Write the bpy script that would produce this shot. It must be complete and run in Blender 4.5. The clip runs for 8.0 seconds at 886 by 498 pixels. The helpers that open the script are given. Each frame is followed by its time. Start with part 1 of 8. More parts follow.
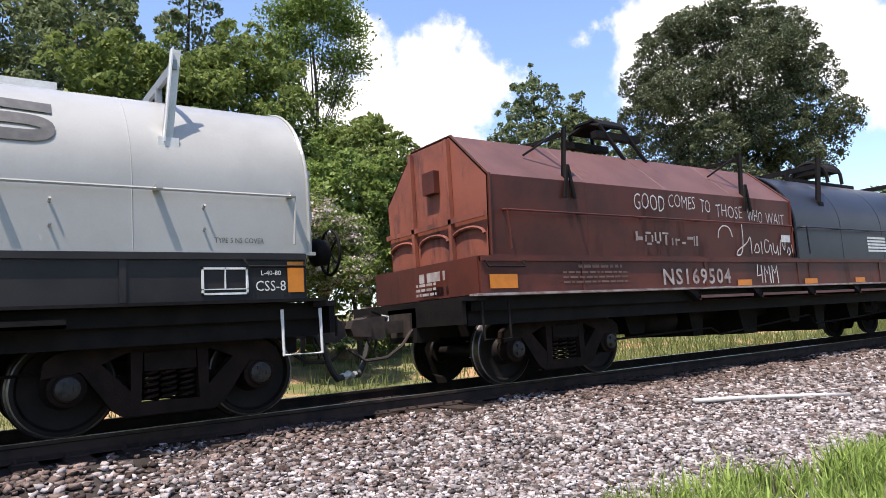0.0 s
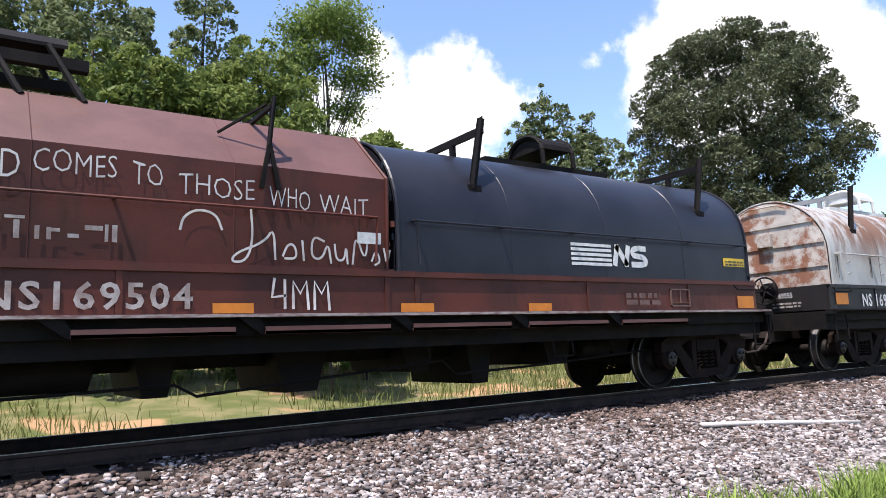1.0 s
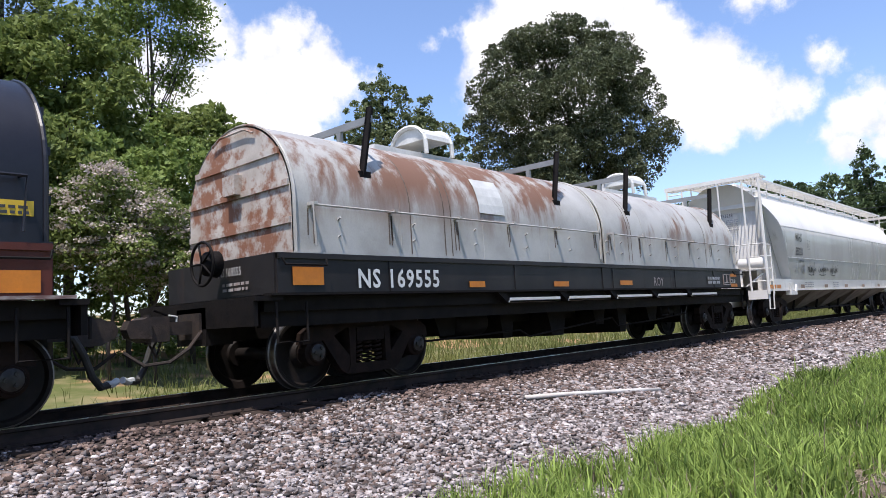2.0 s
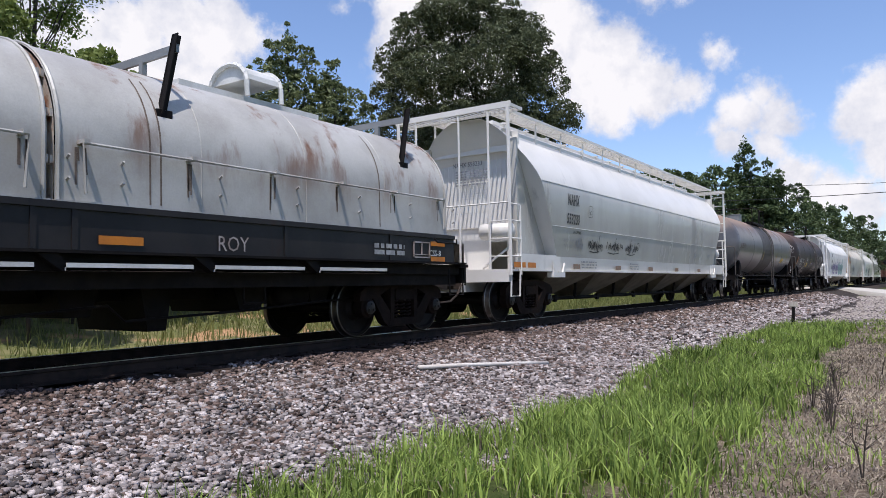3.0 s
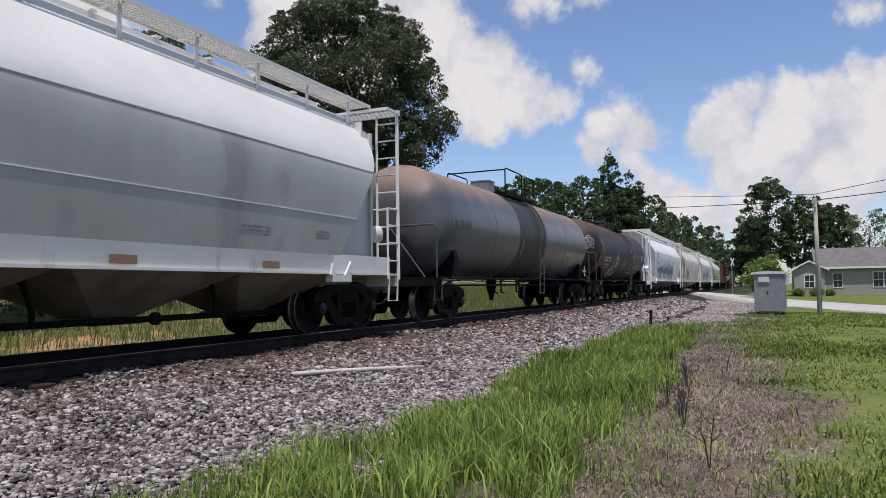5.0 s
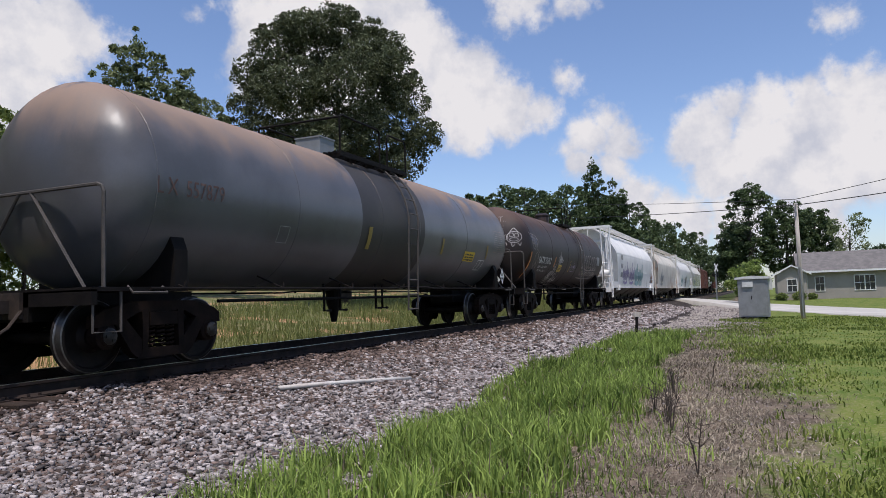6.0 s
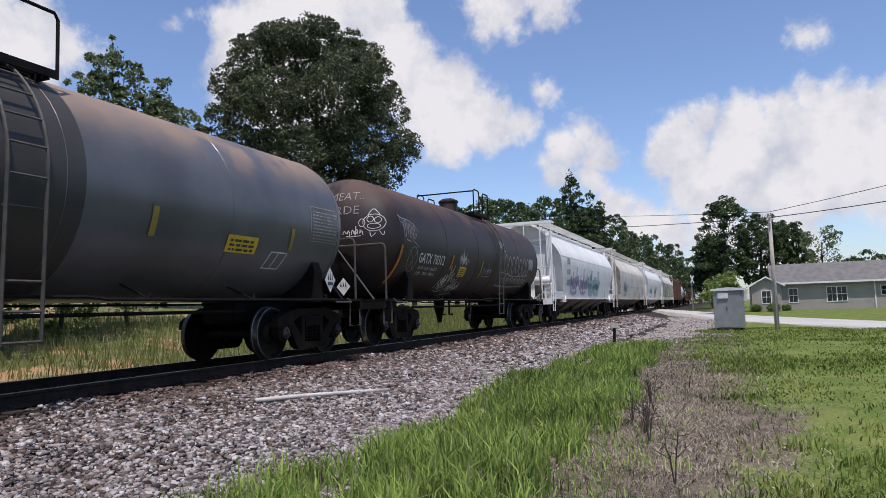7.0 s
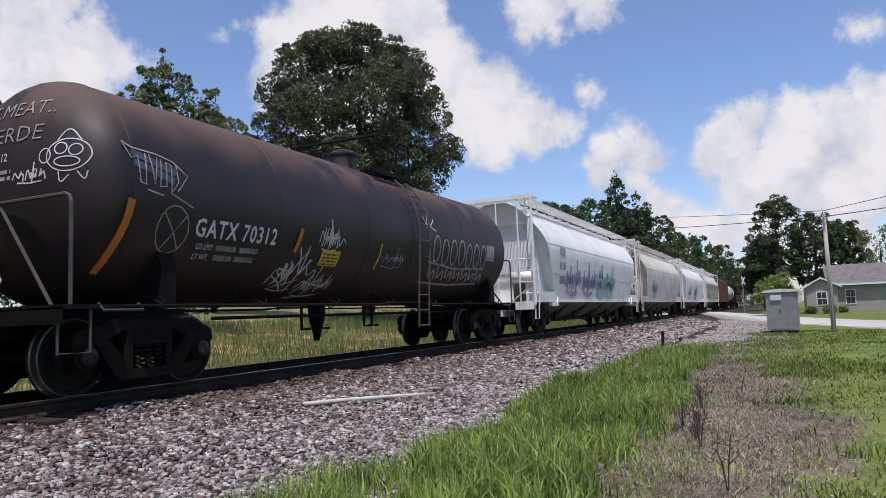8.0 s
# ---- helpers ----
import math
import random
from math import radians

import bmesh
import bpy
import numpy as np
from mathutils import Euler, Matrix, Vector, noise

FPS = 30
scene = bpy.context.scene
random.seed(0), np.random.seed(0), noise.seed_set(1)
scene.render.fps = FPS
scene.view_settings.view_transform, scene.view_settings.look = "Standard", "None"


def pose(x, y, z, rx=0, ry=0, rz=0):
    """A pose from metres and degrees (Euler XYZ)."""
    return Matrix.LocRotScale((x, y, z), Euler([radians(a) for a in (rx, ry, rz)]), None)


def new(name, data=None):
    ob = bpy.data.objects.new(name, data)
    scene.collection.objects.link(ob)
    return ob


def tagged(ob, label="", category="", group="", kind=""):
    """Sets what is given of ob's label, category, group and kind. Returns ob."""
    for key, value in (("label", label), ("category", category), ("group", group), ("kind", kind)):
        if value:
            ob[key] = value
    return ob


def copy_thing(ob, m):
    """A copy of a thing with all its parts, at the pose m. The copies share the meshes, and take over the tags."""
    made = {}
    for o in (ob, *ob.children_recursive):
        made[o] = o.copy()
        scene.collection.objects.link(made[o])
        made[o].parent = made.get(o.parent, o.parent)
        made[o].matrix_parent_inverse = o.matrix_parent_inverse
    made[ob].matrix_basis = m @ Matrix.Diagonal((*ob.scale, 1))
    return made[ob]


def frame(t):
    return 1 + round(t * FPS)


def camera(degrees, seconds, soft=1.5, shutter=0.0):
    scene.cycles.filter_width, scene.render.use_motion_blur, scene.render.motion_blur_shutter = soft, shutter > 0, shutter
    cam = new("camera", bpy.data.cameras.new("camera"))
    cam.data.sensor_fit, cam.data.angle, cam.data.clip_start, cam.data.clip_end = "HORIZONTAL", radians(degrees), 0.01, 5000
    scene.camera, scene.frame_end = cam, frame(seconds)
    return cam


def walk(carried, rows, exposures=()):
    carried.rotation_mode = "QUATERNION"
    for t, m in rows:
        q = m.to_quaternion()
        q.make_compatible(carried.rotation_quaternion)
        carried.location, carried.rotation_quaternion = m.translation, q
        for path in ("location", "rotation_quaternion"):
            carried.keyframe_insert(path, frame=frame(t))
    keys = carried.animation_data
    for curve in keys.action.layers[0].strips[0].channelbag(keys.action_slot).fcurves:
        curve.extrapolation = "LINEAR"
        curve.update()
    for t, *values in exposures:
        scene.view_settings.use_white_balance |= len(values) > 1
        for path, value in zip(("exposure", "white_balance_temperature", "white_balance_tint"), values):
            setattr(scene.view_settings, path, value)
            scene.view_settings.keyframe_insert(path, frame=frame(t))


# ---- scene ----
# camera: held by hand at one spot, panning after the train
cam = camera(63.98, 8.0, soft=0.85)
EYE = (0.0, 0.0, 0.785)
PATH = [
    (0.0, pose(*EYE, 96.42, 3.54, -34.68)),
    (0.5, pose(*EYE, 97.10, 3.28, -33.62)),
    (1.0, pose(*EYE, 97.87, 2.37, -34.19)),
    (1.5, pose(*EYE, 96.63, 2.93, -40.87)),
    (2.0, pose(*EYE, 95.63, 3.19, -47.33)),
    (2.2, pose(*EYE, 95.54, 2.78, -49.73)),
    (3.3, pose(*EYE, 92.69, 0.39, -57.78)),
    (3.5, pose(*EYE, 93.77, 0.93, -59.88)),
    (4.0, pose(*EYE, 93.51, 2.18, -61.85)),
    (4.5, pose(*EYE, 93.79, 1.61, -62.78)),
    (5.0, pose(*EYE, 93.17, 0.85, -65.49)),
    (5.2, pose(*EYE, 92.91, 1.17, -66.24)),
    (6.5, pose(*EYE, 94.71, 2.11, -67.09)),
    (7.0, pose(*EYE, 94.84, 1.87, -68.31)),
    (7.5, pose(*EYE, 95.07, 1.92, -67.65)),
    (8.0, pose(*EYE, 95.28, 2.20, -64.71)),
]
walk(cam, PATH, exposures=[(0.0, 0.66, 6900, 14), (0.5, 0.63, 6750, 14), (1.0, 0.73, 6700, 14), (1.5, 0.58, 6600, 14), (2.2, 0.27, 6550, 14), (3.3, -0.10, 6450, 14), (4.0, -0.22, 6500, 14), (5.0, -0.34, 6600, 14), (6.5, -0.26, 6500, 14), (8.0, -0.24, 6450, 14)])

# world: summer noon sky with cumulus clouds, and the sun high on the camera's side
SUN_TO = Vector((0.35, 0.17, -1.0)).normalized()
sun_data = bpy.data.lights.new("sun", "SUN")
sun_data.energy, sun_data.angle, sun_data.color = 5.0, radians(0.53), (1.0, 0.965, 0.915)
sun = new("sun", sun_data)
sun.rotation_euler = SUN_TO.to_track_quat("-Z", "Y").to_euler()
sun.location = (0, 0, 60)

# cumulus clouds: puffs of azimuth (from the line across the track towards its right end), elevation and radius, in degrees
FIRST_CLOUD = [(29.6, 23.5, 1.5), (30.5, 22.0, 1.6), (35.9, 22.4, 1.9), (34.0, 21.5, 1.9), (38.3, 20.5, 2.4), (40.1, 19.3, 1.8), (36.6, 18.7, 3.4), (31.9, 17.9, 3.2), (29.0, 17.3, 2.3), (25.4, 18.5, 2.7), (34, 15, 4.5), (27, 15, 4)]
SMALL_CLOUDS = [(47.6, 21.7, 0.5), (48.8, 22.6, 0.3), (96.6, 18.4, 0.9), (95.6, 18.2, 0.3), (73.9, 23.6, 2.5), (77.9, 23.9, 2.0), (72.4, 21.7, 0.7)]
BIG_CLOUD = [(59.3, 23.5, 6.2), (56.9, 19.3, 6.6), (64.4, 19.2, 4.2), (68.4, 16.4, 3.6), (72.1, 15.1, 2.6), (74.8, 14.5, 1.7), (69.2, 13.7, 2.1), (77.0, 16.9, 0.9)]
LOW_CLOUDS = [(78.7, 12.1, 1.8), (79.8, 13.4, 0.8), (81.2, 11.5, 1.6), (76.9, 11.4, 1.0), (82.9, 11.5, 0.7), (82.2, 7.5, 1.9), (84.0, 6.0, 1.8), (86.6, 5.3, 1.9), (81.5, 8.6, 0.9), (78.0, 10.4, 1.6), (80.5, 9.8, 1.5), (89.5, 5.2, 2.6), (94, 4.5, 3.0)]
RIGHT_CLOUD = [(87.4, 11.6, 2.7), (89.2, 13.4, 1.3), (86.1, 11.2, 1.5), (92.5, 12.9, 1.9), (91.2, 12.2, 2.0), (93.9, 13.6, 1.0), (96.7, 13.8, 1.7), (95.3, 11.8, 2.9), (98.4, 12.4, 3.1), (91.6, 9.9, 3.3), (88.6, 8.8, 2.6), (94.3, 8.0, 3.3), (97.4, 8.7, 3.6), (101.7, 9.9, 5.0)]
REST = [(118, 16, 4), (215, 18, 4), (300, 20, 4), (10, 32, 3)]
CLOUDS = FIRST_CLOUD + SMALL_CLOUDS + BIG_CLOUD + LOW_CLOUDS + RIGHT_CLOUD + REST
world = bpy.data.worlds.new("summer_sky")
scene.world = world
world.use_nodes = True
wn, wl = world.node_tree.nodes, world.node_tree.links
wn.clear()
sky = wn.new("ShaderNodeTexSky")
sky.sky_type, sky.sun_disc = "NISHITA", False
sky.sun_elevation = math.asin(-SUN_TO.z)
sky.sun_rotation = math.atan2(-SUN_TO.x, -SUN_TO.y)
sky.air_density, sky.dust_density, sky.ozone_density = 1.0, 0.8, 2.2
wtc = wn.new("ShaderNodeTexCoord")


def wmath(op, a, b=None, c=None):
    n = wn.new("ShaderNodeMath")
    n.operation = op
    for i, v in enumerate((a, b, c)):
        if v is None:
            continue
        if isinstance(v, (int, float)):
            n.inputs[i].default_value = v
        else:
            wl.new(v, n.inputs[i])
    return n.outputs[0]


def wnoise(vec, scale, detail, rough):
    n = wn.new("ShaderNodeTexNoise")
    n.inputs["Scale"].default_value, n.inputs["Detail"].default_value, n.inputs["Roughness"].default_value = scale, detail, rough
    wl.new(vec, n.inputs["Vector"])
    return n


puff = wnoise(wtc.outputs["Generated"], 15.0, 7.0, 0.6)
puff2 = wnoise(wtc.outputs["Generated"], 44.0, 5.0, 0.62)
fieldv = None
for az, el, r in CLOUDS:
    a, e = radians(az), radians(el)
    d = wn.new("ShaderNodeVectorMath")
    d.operation = "DISTANCE"
    wl.new(wtc.outputs["Generated"], d.inputs[0])
    d.inputs[1].default_value = (math.sin(a) * math.cos(e), math.cos(a) * math.cos(e), math.sin(e))
    v = wmath("SUBTRACT", r / 3.2 + 0.2, wmath("DIVIDE", d.outputs["Value"], radians(3.2)))
    fieldv = v if fieldv is None else wmath("MAXIMUM", fieldv, v)
shape = wmath("ADD", fieldv, wmath("MULTIPLY", wmath("SUBTRACT", puff.outputs["Fac"], 0.5), 1.25))
shape = wmath("ADD", shape, wmath("MULTIPLY", wmath("SUBTRACT", puff2.outputs["Fac"], 0.5), 0.75))
mr = wn.new("ShaderNodeMapRange")
mr.interpolation_type = "SMOOTHSTEP"
mr.inputs["From Min"].default_value, mr.inputs["From Max"].default_value = -0.06, 0.48
wl.new(shape, mr.inputs["Value"])
shade_noise = wnoise(wtc.outputs["Generated"], 14.0, 5.0, 0.6)
tone = wn.new("ShaderNodeValToRGB")
tone.color_ramp.elements[0].position, tone.color_ramp.elements[0].color = 0.40, (0.68, 0.72, 0.82, 1)
tone.color_ramp.elements[1].position, tone.color_ramp.elements[1].color = 0.66, (0.985, 0.985, 1.0, 1)
wl.new(wmath("ADD", shade_noise.outputs["Fac"], wmath("MULTIPLY", shape, 0.12)), tone.inputs["Fac"])
sky_bg, cloud_bg = wn.new("ShaderNodeBackground"), wn.new("ShaderNodeBackground")
sky_bg.inputs["Strength"].default_value, cloud_bg.inputs["Strength"].default_value = 0.15, 0.98
deep = wn.new("ShaderNodeMix")
deep.data_type, deep.blend_type = "RGBA", "MULTIPLY"
deep.inputs[0].default_value = 1.0
deep.inputs[7].default_value = (1.09, 1.14, 1.27, 1)
wl.new(sky.outputs["Color"], deep.inputs[6])
wl.new(deep.outputs[2], sky_bg.inputs["Color"])
wl.new(tone.outputs["Color"], cloud_bg.inputs["Color"])
wmix, wout = wn.new("ShaderNodeMixShader"), wn.new("ShaderNodeOutputWorld")
wl.new(mr.outputs["Result"], wmix.inputs["Fac"])
wl.new(sky_bg.outputs["Background"], wmix.inputs[1])
wl.new(cloud_bg.outputs["Background"], wmix.inputs[2])
wl.new(wmix.outputs["Shader"], wout.inputs["Surface"])


# materials
def mat(name, c1, c2=None, rough=0.6, metal=0.0, scale=2.0, fine=40.0, bump=0.15, spots=None, streak=False, amount=0.5, island=0.0, objrand=0.0, stretch=(1, 1, 1), dirt=0.25, spec=0.5, zlim=None):
    """Two-scale procedural paint, stone or metal. spots: (colour, roughness) of a second coat that breaks through where a noise is high; streak runs it down."""
    m = bpy.data.materials.new(name)
    m.use_nodes = True
    n, l = m.node_tree.nodes, m.node_tree.links
    b = n["Principled BSDF"]
    b.inputs["Metallic"].default_value = metal
    b.inputs["Specular IOR Level"].default_value = spec
    tc = n.new("ShaderNodeTexCoord")
    mp = n.new("ShaderNodeMapping")
    mp.inputs["Scale"].default_value = stretch
    l.new(tc.outputs["Object"], mp.inputs["Vector"])

    def noise_(sc, det=5.0, ro=0.6, vec=None):
        t = n.new("ShaderNodeTexNoise")
        t.inputs["Scale"].default_value, t.inputs["Detail"].default_value, t.inputs["Roughness"].default_value = sc, det, ro
        l.new(vec or mp.outputs["Vector"], t.inputs["Vector"])
        return t.outputs["Fac"]

    def ramp(fac, lo, hi):
        r = n.new("ShaderNodeMapRange")
        r.interpolation_type = "SMOOTHSTEP"
        r.inputs["From Min"].default_value, r.inputs["From Max"].default_value = lo, hi
        l.new(fac, r.inputs["Value"])
        return r.outputs["Result"]

    def mixc(fac, a, c, mode="MIX"):
        x = n.new("ShaderNodeMix")
        x.data_type, x.blend_type = "RGBA", mode
        if isinstance(fac, float):
            x.inputs[0].default_value = fac
        else:
            l.new(fac, x.inputs[0])
        for sock, v in ((x.inputs[6], a), (x.inputs[7], c)):
            if isinstance(v, tuple):
                sock.default_value = (*v, 1)
            else:
                l.new(v, sock)
        return x.outputs[2]

    c2 = c2 or tuple(v * 0.7 for v in c1)
    col = mixc(ramp(noise_(scale), 0.36, 0.66), c1, c2)
    fn = noise_(fine, 4.0, 0.7)
    g = n.new("ShaderNodeMapRange")
    g.inputs["To Min"].default_value, g.inputs["To Max"].default_value = 1.0 - dirt, 1.0 + dirt * 0.5
    l.new(fn, g.inputs["Value"])
    gr = n.new("ShaderNodeCombineColor")
    for k in range(3):
        l.new(g.outputs["Result"], gr.inputs[k])
    col = mixc(1.0, col, gr.outputs["Color"], "MULTIPLY")
    rough_sock = None
    if spots:
        sp = n.new("ShaderNodeMapping")
        sp.inputs["Scale"].default_value = (1.0, 1.0, 0.22) if streak else (1, 1, 1)
        l.new(tc.outputs["Object"], sp.inputs["Vector"])
        big = noise_(scale * 0.45, 3.0, 0.5)
        det = noise_(scale * 2.2, 8.0, 0.66, sp.outputs["Vector"])
        ad = n.new("ShaderNodeMath")
        ad.operation = "ADD"
        l.new(big, ad.inputs[0])
        l.new(det, ad.inputs[1])
        lim = 1.35 - 0.6 * amount
        f = ramp(ad.outputs[0], lim - 0.09, lim + 0.09)
        if zlim:
            sz = n.new("ShaderNodeSeparateXYZ")
            l.new(tc.outputs["Object"], sz.inputs[0])
            wob = n.new("ShaderNodeMath")
            wob.operation = "MULTIPLY_ADD"
            l.new(det, wob.inputs[0])
            wob.inputs[1].default_value = 1.1
            l.new(sz.outputs["Z"], wob.inputs[2])
            mu = n.new("ShaderNodeMath")
            mu.operation = "MULTIPLY"
            l.new(f, mu.inputs[0])
            l.new(ramp(wob.outputs[0], zlim[0] + 0.55, zlim[1] + 0.55), mu.inputs[1])
            f = mu.outputs[0]
        col = mixc(f, col, spots[0])
        rr = n.new("ShaderNodeMapRange")
        rr.inputs["To Min"].default_value, rr.inputs["To Max"].default_value = rough, spots[1]
        l.new(f, rr.inputs["Value"])
        rough_sock = rr.outputs["Result"]
    if island or objrand:
        src = n.new("ShaderNodeNewGeometry").outputs["Random Per Island"] if island else n.new("ShaderNodeObjectInfo").outputs["Random"]
        amt = island or objrand
        iv = n.new("ShaderNodeMapRange")
        iv.inputs["To Min"].default_value, iv.inputs["To Max"].default_value = 1.0 - amt, 1.0 + amt
        l.new(src, iv.inputs["Value"])
        ic = n.new("ShaderNodeCombineColor")
        for k in range(3):
            l.new(iv.outputs["Result"], ic.inputs[k])
        col = mixc(1.0, col, ic.outputs["Color"], "MULTIPLY")
    l.new(col, b.inputs["Base Color"])
    if rough_sock:
        l.new(rough_sock, b.inputs["Roughness"])
    else:
        rr = n.new("ShaderNodeMapRange")
        rr.inputs["To Min"].default_value, rr.inputs["To Max"].default_value = max(0.05, rough - 0.12), min(1.0, rough + 0.12)
        l.new(fn, rr.inputs["Value"])
        l.new(rr.outputs["Result"], b.inputs["Roughness"])
    if bump:
        bp = n.new("ShaderNodeBump")
        bp.inputs["Strength"].default_value, bp.inputs["Distance"].default_value = bump, 0.02
        l.new(fn, bp.inputs["Height"])
        l.new(bp.outputs["Normal"], b.inputs["Normal"])
    return m


def leaf_mat(name, c1, c2, trans=0.35):
    """Foliage: two greens by leaf, a little light passing through."""
    m = bpy.data.materials.new(name)
    m.use_nodes = True
    n, l = m.node_tree.nodes, m.node_tree.links
    b, out = n["Principled BSDF"], n["Material Output"]
    geo, tc, nz = n.new("ShaderNodeNewGeometry"), n.new("ShaderNodeTexCoord"), n.new("ShaderNodeTexNoise")
    nz.inputs["Scale"].default_value = 0.7
    l.new(tc.outputs["Object"], nz.inputs["Vector"])
    ad = n.new("ShaderNodeMath")
    ad.operation = "MULTIPLY_ADD"
    l.new(geo.outputs["Random Per Island"], ad.inputs[0])
    ad.inputs[1].default_value = 0.6
    l.new(nz.outputs["Fac"], ad.inputs[2])
    mr_ = n.new("ShaderNodeMapRange")
    mr_.inputs["From Min"].default_value, mr_.inputs["From Max"].default_value = 0.35, 1.2
    l.new(ad.outputs[0], mr_.inputs["Value"])
    mx = n.new("ShaderNodeMix")
    mx.data_type = "RGBA"
    mx.inputs[6].default_value, mx.inputs[7].default_value = (*c1, 1), (*c2, 1)
    l.new(mr_.outputs["Result"], mx.inputs[0])
    l.new(mx.outputs[2], b.inputs["Base Color"])
    b.inputs["Roughness"].default_value = 0.6
    b.inputs["Specular IOR Level"].default_value = 0.15
    t = n.new("ShaderNodeBsdfTranslucent")
    l.new(mx.outputs[2], t.inputs["Color"])
    ms = n.new("ShaderNodeMixShader")
    ms.inputs["Fac"].default_value = trans
    l.new(b.outputs["BSDF"], ms.inputs[1])
    l.new(t.outputs["BSDF"], ms.inputs[2])
    l.new(ms.outputs["Shader"], out.inputs["Surface"])
    return m


